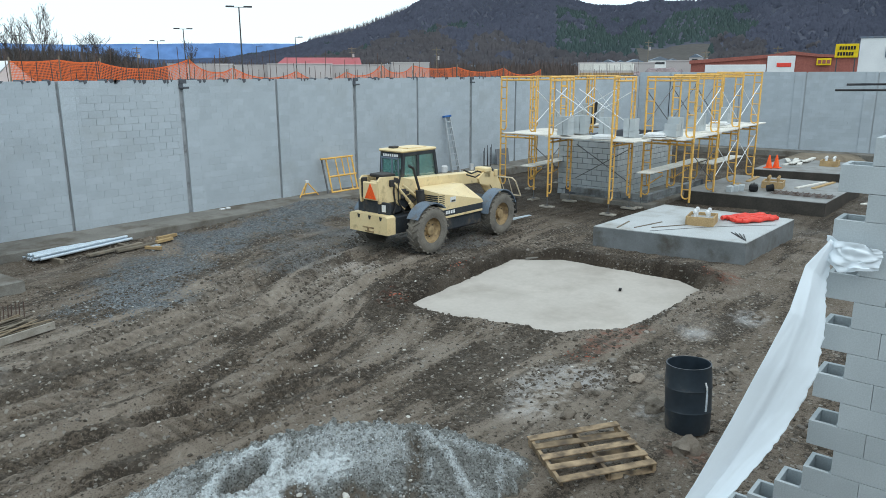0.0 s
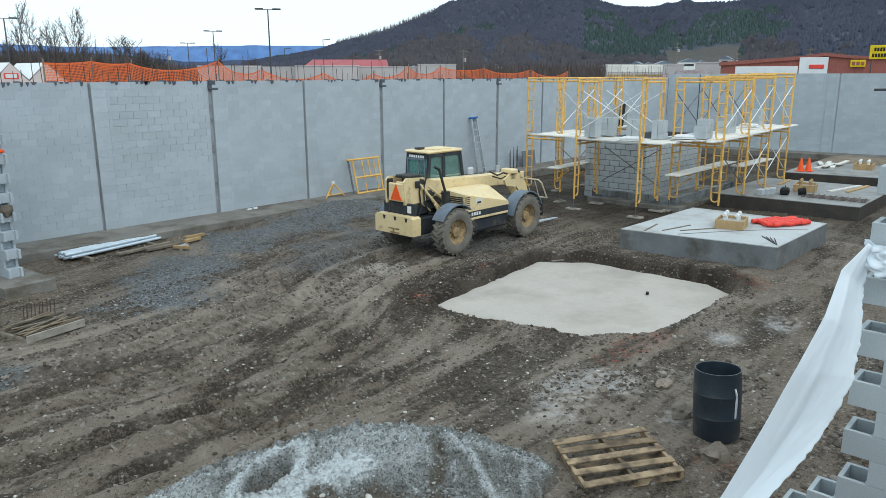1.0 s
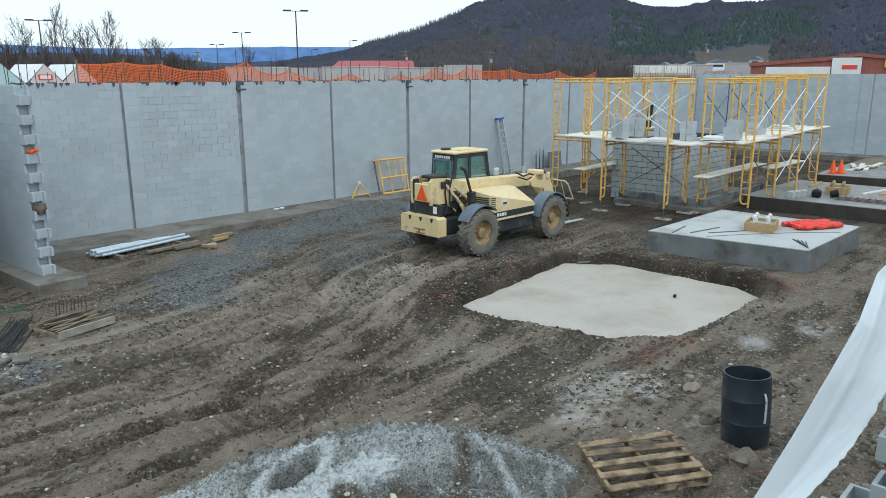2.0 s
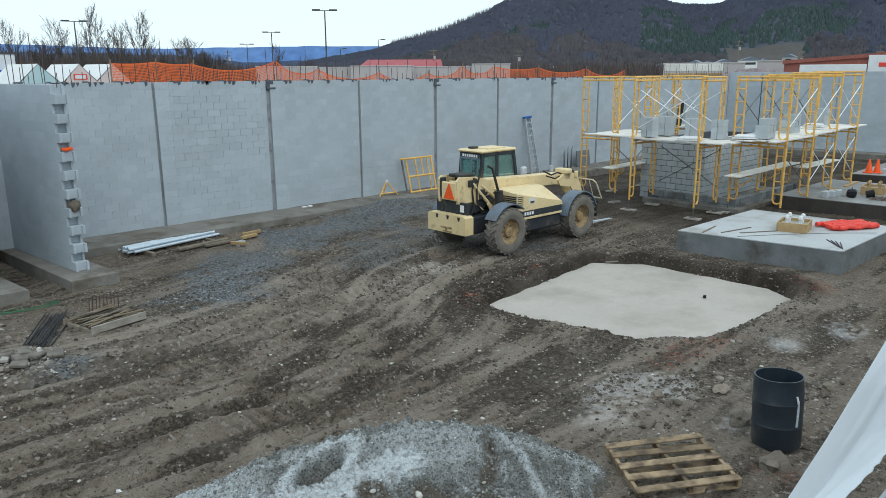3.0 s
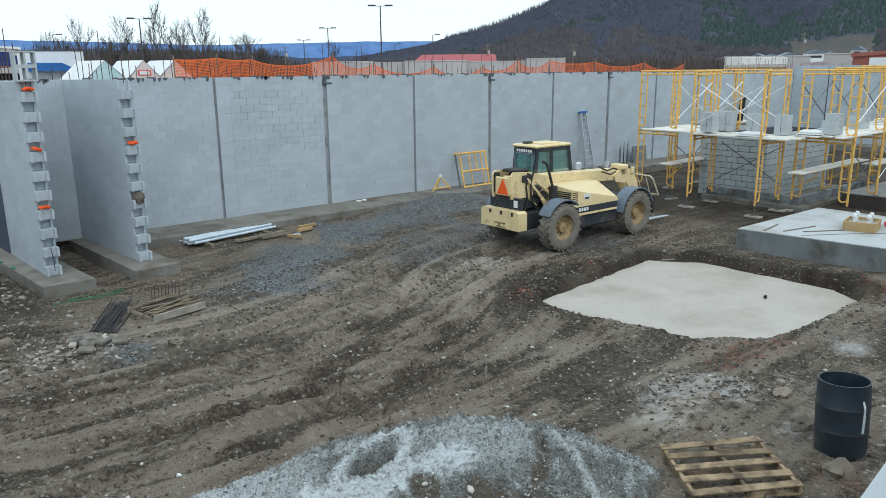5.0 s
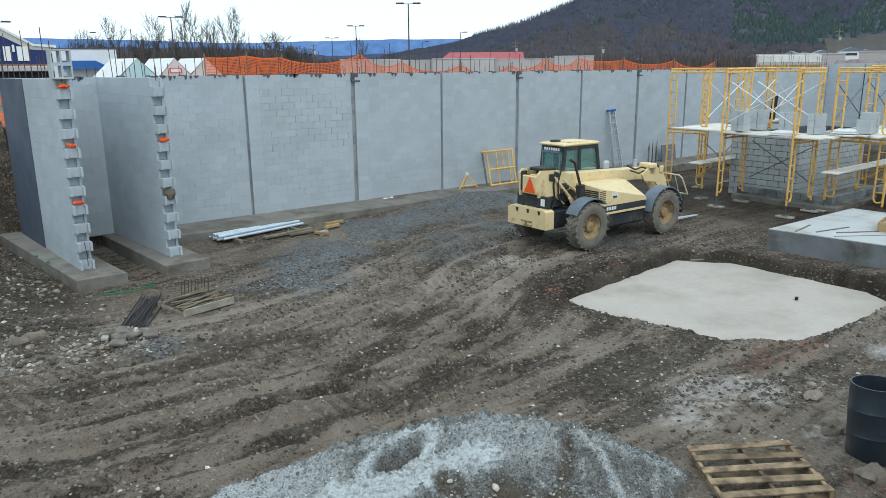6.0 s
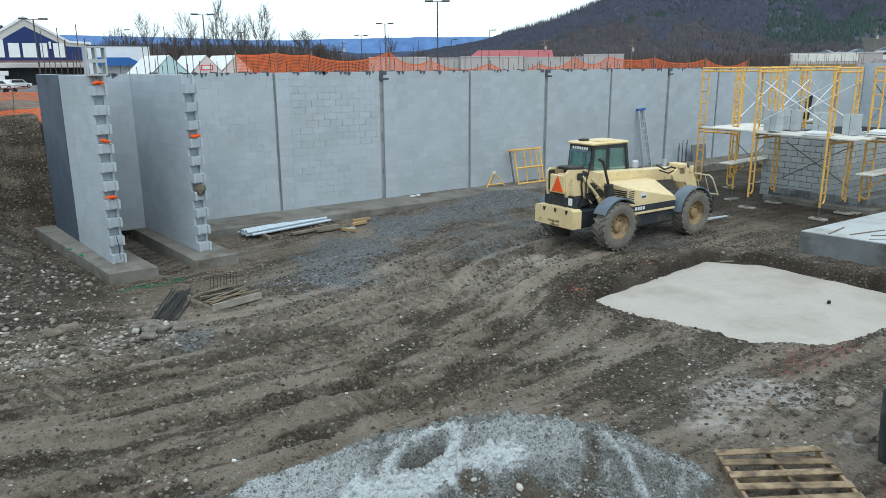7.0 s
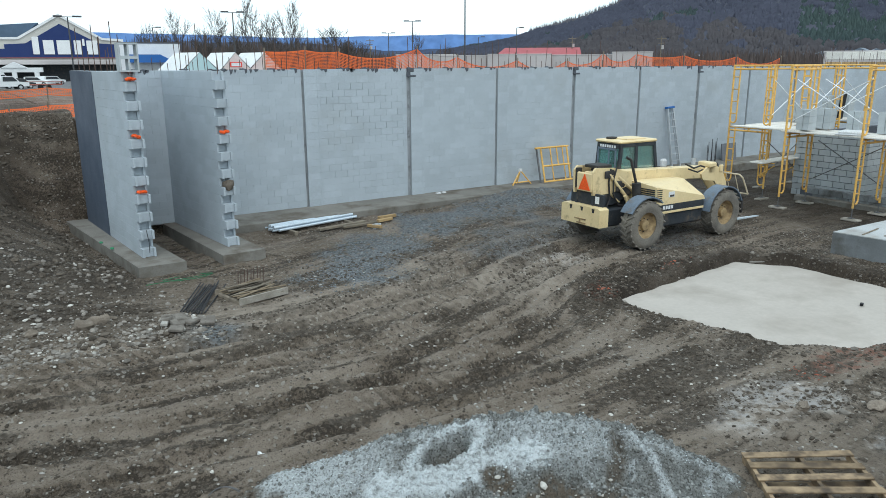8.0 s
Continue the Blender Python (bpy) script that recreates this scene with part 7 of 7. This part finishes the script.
t = thing("spoil_heap", facing(66.4, 112), "pinkish grey heap of spoil behind the wall", "spoil heap")
g = Geo()
hr = random.Random(12)
for k in range(26):
    x = hr.uniform(-3.6, 3.6)
    g.rock((x, hr.uniform(0, 3), 0.3 + 1.7 * hr.random() * (1 - abs(x) / 5)), (1.6, 1.5, 1.25), hr)
part("heap", g, surf("pinkish_spoil", (0.33, 0.27, 0.27), (0.24, 0.20, 0.205), 0.95, scale=0.8, grain=5, bump=0.4, dist=0.1), t)
t = thing("yellow_sign_panel", facing(78.25, 128), "yellow shop sign with black plain bars", "sign")
part("panel", Geo().box((-1.55, 0, 4.0), (1.55, 0.25, 6.0), 0.03), SIGNYELLOW, t)
for z, x0 in ((5.15, -1.0), (4.3, -1.2)):
    for k in range(6):
        part("letter_bar", Geo().box((x0 + k * 0.37, -0.04, z), (x0 + 0.27 + k * 0.37, 0.0, z + 0.5)), BLACK, t)
for x in (-1.2, 1.2):
    part("sign_post", Geo().tube((x, 0.12, 0), (x, 0.12, 4.0), 0.08, n=8), LAMPMETAL, t)
t = thing("white_gable_building", facing(81.8, 110), "white clad building with a small dark window", "building")
part("wall", Geo().box((-5.4, 0, 0), (7.0, 8, 6.1), 0.05), WHITE, t)
part("roof_edge", Geo().box((-5.5, -0.1, 6.0), (7.1, 8.1, 6.2), 0.03), CATGREY, t)
part("window", Geo().box((-2.5, -0.08, 3.6), (-1.2, -0.02, 5.0)), CATGREY, t)

# stacked timber behind the far wall
for k in range(4):
    t = thing("timber_stack", facing(60.9 + 1.0 * k, 66), "banded stack of pale sawn timber", "timber stack", "timber stacks")
    for r in range(3):
        part("timber_layer", Geo().box((-0.55, 0, 0.3 + 0.75 * r), (0.55, 2.4, 0.9 + 0.75 * r), 0.03), WOOD if r % 2 else PLANK, t)
    part("bearers", Geo().box((-0.5, 0.2, 0), (0.5, 2.2, 0.3)), GREYWOOD, t)

# houses on the lower slope
rnd = random.Random(91)
for az, dist, el, w in ((62.4, 520, 0.95, 11), (63.4, 540, 0.9, 10), (64.5, 500, 1.0, 12), (66.2, 520, 1.15, 14), (67.1, 560, 1.0, 10), (60.2, 480, 0.75, 12), (59.0, 460, 0.65, 14), (68.6, 600, 1.3, 9), (46.0, 520, 0.75, 10), (52.5, 480, 0.6, 10)):
    p = far_at(az, dist, 4.55 + dist * math.tan(radians(el)) - 6)
    t = thing("distant_house", pose(p.x, p.y, p.z, 0, 0, -az + rnd.uniform(-20, 20)), "small pale distant house on the valley side", "house", "distant houses")
    part("wall", Geo().box((-w / 2, 0, -14), (w / 2, 8, 3.2)), WHITE if rnd.random() < 0.6 else OFFWHITE, t)
    part("roof", Geo().prism([(-w / 2 - 0.4, 3.1), (w / 2 + 0.4, 3.1), (0, 5.6)], -0.3, 8.3, "y"), CATGREY, t)
    part("window", Geo().box((-w / 4, -0.1, 0.6), (w / 5, -0.02, 2.0)), CATDARK, t)


# street lamps and poles
def street_lamp(az, dist, el, heads=2, mat=None):
    z = 4.55 + dist * math.tan(radians(el))
    m = facing(az, dist)
    h = z - m.translation.z
    t = thing("street_lamp", m, "tall dark parking lot lamp with twin flat heads" if heads == 2 else "tall dark parking lot lamp with one flat head", "street lamp", "parking lot lamps")
    part("pole", Geo().tube((0, 0, 0), (0, 0, h), 0.11, 0.08, n=8), mat or LAMPMETAL, t)
    part("cross_arm", Geo().tube((-0.9 if heads == 2 else 0, 0, h), (0.9, 0, h), 0.05, n=6), LAMPMETAL, t)
    for s in (-1, 1)[2 - heads:]:
        part("lamp_head", Geo().box((s * 1.15 - 0.55, -0.25, h - 0.03), (s * 1.15 + 0.55, 0.25, h + 0.17), 0.04), LAMPMETAL, t)


for a in ((35.15, 105, 4.62, 2), (31.2, 150, 3.05, 2), (29.4, 190, 2.2, 2), (39.05, 180, 2.55, 1), (18.1, 120, 3.6, 2), (12.6, 170, 2.5, 1), (7.3, 112, 3.1, 2), (20.4, 200, 2.4, 1), (36.2, 210, 1.9, 1)):
    street_lamp(*a)
for az, dist, el in ((43.2, 240, 1.9), (49.6, 200, 1.85), (65.3, 260, 2.25), (69.3, 230, 1.5), (74.0, 220, 1.75), (28.0, 240, 1.8)):
    m = facing(az, dist)
    h = 4.55 + dist * math.tan(radians(el)) - m.translation.z
    t = thing("utility_pole", m, "grey utility pole with crossarms and fittings", "utility pole", "utility poles")
    part("pole", Geo().tube((0, 0, 0), (0, 0, h), 0.17, 0.12, n=8), GREYWOOD, t)
    part("crossarm", Geo().box((-1.2, -0.08, h - 0.7), (1.2, 0.08, h - 0.5)), GREYWOOD, t)
    part("crossarm", Geo().box((-0.9, -0.08, h - 1.8), (0.9, 0.08, h - 1.65)), GREYWOOD, t)
    part("transformer", Geo().tube((0.4, 0, h - 3.2), (0.4, 0, h - 2.2), 0.35, n=10), OFFWHITE, t)


# vehicles on the lot
def car(m, colour, label, kind):
    t = thing("parked_car", m, label, kind, "vehicles on the lot")
    if kind == "pickup":
        body = [(-2.6, 0.45), (2.6, 0.45), (2.65, 0.95), (1.5, 1.05), (0.9, 1.75), (-0.55, 1.8), (-0.8, 1.05), (-2.6, 1.05)]
        win = [(-0.45, 1.1), (1.3, 1.1), (0.8, 1.65), (-0.4, 1.68)]
    elif kind == "van":
        body = [(-3.0, 0.45), (3.0, 0.45), (3.0, 1.2), (2.4, 1.5), (1.9, 2.2), (1.6, 2.9), (-3.0, 2.9)]
        win = [(1.3, 1.5), (2.25, 1.5), (1.85, 2.15), (1.3, 2.15)]
    else:
        body = [(-2.3, 0.4), (2.3, 0.4), (2.35, 0.9), (1.3, 1.05), (0.6, 1.65), (-1.8, 1.68), (-2.3, 1.1)]
        win = [(-1.7, 1.1), (1.1, 1.08), (0.5, 1.55), (-1.6, 1.58)]
    part("body", Geo().prism(body, -0.9, 0.9, "y"), colour, t)
    for y in (-0.905, 0.905):
        part("side_window", Geo().prism(win, y - 0.01, y + 0.01, "y"), CATDARK, t)
    for x in (-1.55, 1.55):
        for y in (-0.85, 0.85):
            w = part("wheel", Geo().tube((x, y - 0.1, 0.36), (x, y + 0.1, 0.36), 0.36, n=16), BLACK, t)
            part("hubcap", Geo().tube((x, y * 1.13, 0.36), (x, y * 1.14, 0.36), 0.2, n=12), ALUMINIUM, w)
    for y in (-0.6, 0.6):
        part("headlight", Geo().box((body[2][0] - 0.15, y - 0.15, 0.7), (body[2][0] + 0.02, y + 0.15, 0.88)), WHITE, t)


for az, dist, kind, turn, nm in ((3.1, 112, "pickup", 15, "white pickup truck"), (5.0, 158, "suv", -25, "white sport utility car"), (3.9, 140, "suv", 10, "dark parked car"), (2.4, 150, "van", 10, "white box van with a raised roof"), (5.9, 170, "suv", 30, "pale saloon car"), (1.2, 126, "pickup", 160, "pale work pickup")):
    car(facing(az, dist) @ pose(0, 0, 0, 0, 0, turn), CATDARK if "dark" in nm else WHITE, nm + " on the parking lot", kind)
t = thing("flat_trailer", facing(5.4, 118), "low flat trailer with a rusty red deck", "trailer")
part("deck", Geo().box((-2.2, -0.9, 0.6), (2.2, 0.9, 0.75), 0.02), BRICKRED, t)
part("rail", Geo().run([(-2.2, -0.9, 1.1), (2.2, -0.9, 1.1)], 0.04, 6).run([(-2.2, -0.9, 0.7), (-2.2, -0.9, 1.1)], 0.04, 6).run([(2.2, -0.9, 0.7), (2.2, -0.9, 1.1)], 0.04, 6), BRICKRED, t)
for x in (-0.5, 0.5):
    for y in (-0.9, 0.9):
        part("wheel", Geo().tube((x, y - 0.1, 0.36), (x, y + 0.1, 0.36), 0.36, n=14), BLACK, t)


# orange safety netting on stakes
def netting(name, pts, drop, label, step=0.075, sag=0.16, seed=0, lean=0.0):
    """Pts: (x, y, z of the top) at the stakes. Real strands, sagging between stakes."""
    t = thing(name, Matrix(), label, "safety fence", "safety fences")
    for x, y, z in pts:
        g0 = float(ground_height(x, y))
        part("stake", Geo().tube((x, y, g0 - 0.2), (x + 0.03, y, z + 0.12), 0.025, n=6), GREYWOOD, t)
    g = Geo()
    rr = random.Random(seed)
    for (ax, ay, az_), (bx, by, bz) in zip(pts, pts[1:]):
        n_ = max(2, int(math.hypot(bx - ax, by - ay) / step))
        dip = sag * rr.uniform(0.5, 1.6)
        lines = int(drop / 0.05)
        top = []
        for i in range(n_ + 1):
            f = i / n_
            top.append((ax + (bx - ax) * f, ay + (by - ay) * f + 0.05 * math.sin(f * 9 + seed), az_ + (bz - az_) * f - dip * 4 * f * (1 - f)))
        for i in range(n_):
            (x0, y0, z0), (x1, y1, z1) = top[i], top[i + 1]
            g.add([(x0, y0, z0), (x0 + 0.016, y0, z0), (x0 + 0.016, y0 + lean, z0 - drop), (x0, y0 + lean, z0 - drop)], [(0, 1, 2, 3)])
            for k in range(lines + 1):
                d, o = k * drop / lines, lean * k / lines
                w = 0.04 if k in (0, lines) else 0.018
                g.add([(x0, y0 + o + 0.003, z0 - d), (x1, y1 + o + 0.003, z1 - d), (x1, y1 + o + 0.003, z1 - d - w), (x0, y0 + o + 0.003, z0 - d - w)], [(0, 1, 2, 3)])
    part("net", g, NET, t, "orange plastic mesh")


netting("safety_fence", [(8.6, 25.6, 4.95), (10.0, 25.3, 5.0), (11.2, 25.0, 4.95)], 1.35, "orange plastic safety fence bunched on stakes behind the wall", 0.035, 0.05, 3)
netting("safety_fence", [(11.2, 25.0, 4.92), (14.4, 24.8, 5.05), (16.2, 24.7, 4.75), (19.2, 24.6, 4.62), (22.0, 24.6, 4.6), (24.2, 24.6, 4.9), (26.4, 24.6, 4.9), (29.8, 24.6, 4.85), (34.0, 24.6, 4.8), (38, 24.6, 4.75)], 0.95, "orange plastic safety fence sagging between stakes behind the wall", 0.055, 0.22, 5)
netting("safety_fence", [(-7.0, 23.5, 3.2), (-4.0, 24.0, 3.2), (-1.6, 24.4, 3.22), (0.6, 25.2, 3.26), (1.7, 26.0, 3.3), (3.2, 27.5, 3.35)], 0.4, "orange plastic safety fence slumped along the top of the bank", 0.06, 0.04, 7, -0.4)
netting("safety_fence", [(-5.0, 38, 3.5), (-1.0, 38.5, 3.4), (3.0, 39, 3.5), (6.0, 39.5, 3.4)], 0.3, "far orange safety fence by the parking lot", 0.09, 0.1, 9)


# ---- bare trees ----
def tree_mesh(seed, height, spread):
    rr = random.Random(seed)
    trunk, crown = Geo(), Geo()

    def limb(p, d, length, r, level):
        segs = 3 if level < 2 else 2
        for s in range(segs):
            q = p + d * (length / segs)
            r = max(r, 0.034)
            (trunk if level == 0 else crown).tube(p, q, r, r * 0.78, n=5 if level < 2 else 3, caps=False)
            p, r = q, r * 0.78
            d = (d + Vector((rr.gauss(0, 0.12), rr.gauss(0, 0.12), 0.05))).normalized()
            if level < 4:
                for _ in range(2 if level else 3 if s else 1):
                    a = rr.uniform(0, 6.283)
                    side = Vector((math.cos(a), math.sin(a), rr.uniform(0.2, 0.9))).normalized()
                    limb(p, (d * (1 - spread) + side * spread * 1.3).normalized(), length * rr.uniform(0.45, 0.68), r * 0.55, level + 1)

    limb(Vector((0, 0, -0.3)), Vector((0, 0, 1)), height * 0.55, height * 0.015, 0)
    return mesh_of(trunk, "trunk", BARK), mesh_of(crown, "crown", BARK)


TREES = [tree_mesh(s, h, w) for s, h, w in ((1, 13.5, 0.5), (2, 16, 0.3), (3, 12, 0.6), (4, 14.5, 0.35))]
rnd = random.Random(17)
spots = [(25.2, 190, 0, 1.0), (20.6, 210, 3, 1.15), (17.0, 230, 1, 1.1), (21.9, 200, 1, 1.1), (19.4, 220, 1, 1.25), (15.8, 240, 3, 1.0), (23.4, 230, 2, 0.9), (26.3, 210, 2, 0.85), (13.2, 240, 3, 0.95), (12.0, 250, 1, 0.9), (31.6, 260, 1, 0.8), (14.4, 230, 1, 1.05), (18.3, 200, 2, 1.0), (33.8, 280, 3, 0.7)]
for i in range(26):
    spots.append((11.5 + 16 * rnd.random(), rnd.uniform(210, 300), rnd.randint(0, 3), rnd.uniform(0.65, 1.0)))
for az, dist, k, s in spots:
    s *= 0.82
    p = far_at(az, dist)
    t = thing("bare_tree", Matrix.LocRotScale(p, Euler((0, 0, rnd.uniform(0, 6))), (s, s, s)), "leafless grey-brown tree beyond the parking lot", "tree", "bare trees")
    for nm, mesh in zip(("trunk", "crown"), TREES[k]):
        o = new(nm, mesh)
        o.parent = t
THICKET = surf("thicket_twigs", (0.125, 0.10, 0.092), (0.075, 0.062, 0.06), 0.95, scale=0.15, piece=0.3, island=True, bump=0)
g = Geo()
for i in range(7000):
    az = rnd.uniform(8, 62)
    dist = rnd.uniform(290, 430)
    p = far_at(az, dist)
    h = rnd.uniform(4, 8.0) * (1.0 + 0.75 * float(ramp(30, 24, np.float64(az))))
    w = rnd.uniform(0.3, 0.9)
    a = radians(-az)
    ux, uy = math.cos(a), math.sin(a)
    dx = rnd.uniform(-1.2, 1.2)
    g.add([(p.x - ux * w, p.y - uy * w, p.z), (p.x + ux * w, p.y + uy * w, p.z), (p.x + ux * (dx + 0.1), p.y + uy * (dx + 0.1), p.z + h), (p.x + 0.5, p.y - 0.6, p.z + h * 0.6)], [(0, 1, 2), (0, 1, 3)])
tagged(part("thicket", g, THICKET), "belt of bare grey-brown scrub and woodland", "woodland", kind="stuff")


# ---- wooded hill and blue ridge ----
HILL_AZ = [30, 34, 36.5, 38.7, 40.1, 41.4, 42.3, 43.3, 44.4, 45.5, 46.5, 48.7, 51, 54, 57, 59.5, 60.6, 63.2, 64.4, 67.1, 72, 76, 80, 90, 105, 120]
HILL_EL = [0.4, 1.1, 1.5, 1.9, 2.3, 2.65, 2.85, 3.15, 3.5, 3.9, 4.3, 5.0, 5.4, 5.8, 5.7, 5.2, 4.8, 4.68, 4.85, 4.95, 5.1, 5.0, 4.5, 4.0, 2.5, 0.8]


def hill_height(az, r):
    """Height over the eye's level; az in degrees."""
    crest = np.tan(np.radians(np.interp(az, HILL_AZ, HILL_EL))) * 1500
    f = ramp(520, 1500, r) * 0.55 + 0.45 * np.clip((r - 520) / 980, 0, 1)
    back = ramp(2400, 1500, r)
    wob = 1 + 0.14 * fbm(az * 0.35, r * 0.004, 140, 4) * ramp(520, 800, r) * ramp(1500, 1250, r) * 4
    return crest * np.minimum(f * wob, 1.0) * np.where(r > 1500, back, 1) - 6


azs, rs = np.arange(29, 120.1, 0.35), np.concatenate([np.arange(500, 1500, 25), np.arange(1500, 2500, 100)])
A, R = np.meshgrid(azs, rs)
Z = hill_height(A, R) + 4.5
hm = bpy.data.meshes.new("hill")
ids = np.arange(A.size).reshape(A.shape)
quads = np.stack([ids[:-1, :-1], ids[1:, :-1], ids[1:, 1:], ids[:-1, 1:]], -1).reshape(-1, 4)
hm.from_pydata(np.stack([R * np.sin(np.radians(A)), R * np.cos(np.radians(A)), Z], -1).reshape(-1, 3).tolist(), [], quads.tolist())
hm.shade_smooth()
# slope colour has the blue haze of distance painted in
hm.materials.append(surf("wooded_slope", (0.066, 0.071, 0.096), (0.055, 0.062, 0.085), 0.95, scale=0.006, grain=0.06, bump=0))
tagged(new("hill", hm), "dark wooded hill behind the town", "hill", kind="structure")
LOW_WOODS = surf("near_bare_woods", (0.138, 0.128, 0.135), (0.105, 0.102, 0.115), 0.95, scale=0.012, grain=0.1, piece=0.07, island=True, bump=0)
# upper woods are bluer than the lower ones, haze mixed into the colour
WOODS = surf("hazed_bare_woods", (0.118, 0.126, 0.170), (0.092, 0.103, 0.142), 0.95, scale=0.005, grain=0.1, piece=0.05, island=True, bump=0)
PINES = surf("far_conifers", (0.050, 0.074, 0.076), (0.056, 0.084, 0.078), 0.95, scale=0.01, grain=0.1, piece=0.1, island=True, bump=0)
hm.materials.append(surf("winter_field", (0.088, 0.078, 0.072), (0.075, 0.07, 0.066), 0.95, scale=0.02, grain=0.2, bump=0))
mid_az, mid_r = (A[:-1, :-1] + 0.17).ravel(), (R[:-1, :-1] + 12).ravel()
hm.polygons.foreach_set("material_index", ((mid_az > 63.5 + 0.004 * mid_r - 2.4) & (mid_az < 69.5) & (mid_r > 590) & (mid_r < 830)).astype(np.int32))
woods, low_woods, pines = Geo(), Geo(), Geo()
for i in range(24000):
    az = rnd.uniform(33, 90)
    r = 560 + 960 * rnd.random() ** 0.7
    if 64.5 < az < 69.5 and 600 < r < 830:
        continue
    z = float(hill_height(az, r)) + 4.5
    x, y = r * math.sin(radians(az)), r * math.cos(radians(az))
    n1 = float(fbm(np.float64(az * 0.35), np.float64(r * 0.006), 150, 3))
    conifer = (58.5 < az < 74 and 720 < r < 1250 and n1 > -0.02) or n1 > 0.22
    s = rnd.uniform(0.7, 1.25)
    ux, uy = math.cos(radians(-az)), math.sin(radians(-az))
    if conifer:
        h, w = 5.5 * s, 2.8 * s
        pines.add([(x - ux * w, y - uy * w, z - 1), (x + ux * w, y + uy * w, z - 1), (x + uy * w, y - ux * w, z - 1), (x, y, z + h)], [(0, 1, 3), (1, 2, 3), (2, 0, 3)])
    else:
        h, w = 5.5 * s, 2.4 * s
        lean = rnd.uniform(-1, 1)
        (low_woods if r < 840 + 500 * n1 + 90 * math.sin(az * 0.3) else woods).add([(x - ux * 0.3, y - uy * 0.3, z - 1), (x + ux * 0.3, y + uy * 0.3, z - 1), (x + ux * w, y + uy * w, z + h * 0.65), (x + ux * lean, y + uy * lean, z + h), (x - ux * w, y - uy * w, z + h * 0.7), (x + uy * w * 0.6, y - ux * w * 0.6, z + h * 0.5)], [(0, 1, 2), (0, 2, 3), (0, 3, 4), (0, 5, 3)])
crest = Geo()
for i in range(900):
    az = rnd.uniform(40, 56)
    rr_ = rnd.uniform(1440, 1510)
    z = float(hill_height(az, rr_)) + 4.5
    x, y = rr_ * math.sin(radians(az)), rr_ * math.cos(radians(az))
    ux, uy = math.cos(radians(-az)), math.sin(radians(-az))
    h = rnd.uniform(8, 17)
    for k in range(3):
        o = rnd.uniform(-2.2, 2.2)
        crest.add([(x - ux * 0.8, y - uy * 0.8, z - 1), (x + ux * 0.8, y + uy * 0.8, z - 1), (x + ux * o, y + uy * o, z + h * rnd.uniform(0.7, 1))], [(0, 1, 2)])
tagged(part("crest_trees", crest, surf("pale_bare_trees", (0.22, 0.22, 0.235), (0.14, 0.14, 0.155), 0.95, scale=0.02, bump=0)), "thin pale bare trees along the hill crest", "woodland", kind="stuff")
tagged(part("hill_woods", woods, WOODS), "leafless woodland on the hill, tinted haze blue", "woodland", kind="stuff")
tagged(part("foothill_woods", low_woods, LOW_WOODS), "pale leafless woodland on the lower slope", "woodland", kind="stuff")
tagged(part("hill_pines", pines, PINES), "dark green conifers on the hill", "woodland", kind="stuff")

# ridge and low hills: the haze of distance is painted into their blue
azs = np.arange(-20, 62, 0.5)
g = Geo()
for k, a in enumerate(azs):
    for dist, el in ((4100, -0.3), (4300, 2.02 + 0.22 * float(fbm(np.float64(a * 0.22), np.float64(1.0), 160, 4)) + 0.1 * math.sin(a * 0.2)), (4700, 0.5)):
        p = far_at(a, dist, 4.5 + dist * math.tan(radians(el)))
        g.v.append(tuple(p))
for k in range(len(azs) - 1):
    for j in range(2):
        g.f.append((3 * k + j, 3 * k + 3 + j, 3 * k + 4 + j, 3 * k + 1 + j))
tagged(part("far_ridge", g, surf("painted_haze_ridge", (0.10, 0.19, 0.40), (0.13, 0.23, 0.44), 1.0, scale=0.002, grain=0.02, bump=0, spec=0), None, "", 60), "mountain ridge painted haze blue on the horizon", "ridge", kind="structure")
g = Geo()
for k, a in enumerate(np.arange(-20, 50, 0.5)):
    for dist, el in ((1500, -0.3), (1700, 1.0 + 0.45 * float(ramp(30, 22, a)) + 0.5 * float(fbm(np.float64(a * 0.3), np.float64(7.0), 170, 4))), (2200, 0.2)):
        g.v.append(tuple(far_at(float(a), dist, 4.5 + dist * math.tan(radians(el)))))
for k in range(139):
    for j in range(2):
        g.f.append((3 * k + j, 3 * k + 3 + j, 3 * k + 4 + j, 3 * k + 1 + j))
tagged(part("low_hills", g, surf("painted_haze_hills", (0.075, 0.095, 0.15), (0.055, 0.07, 0.11), 1.0, scale=0.006, grain=0.05, bump=0, spec=0), None, "", 60), "low wooded hills painted in blue-grey haze", "hills", kind="structure")
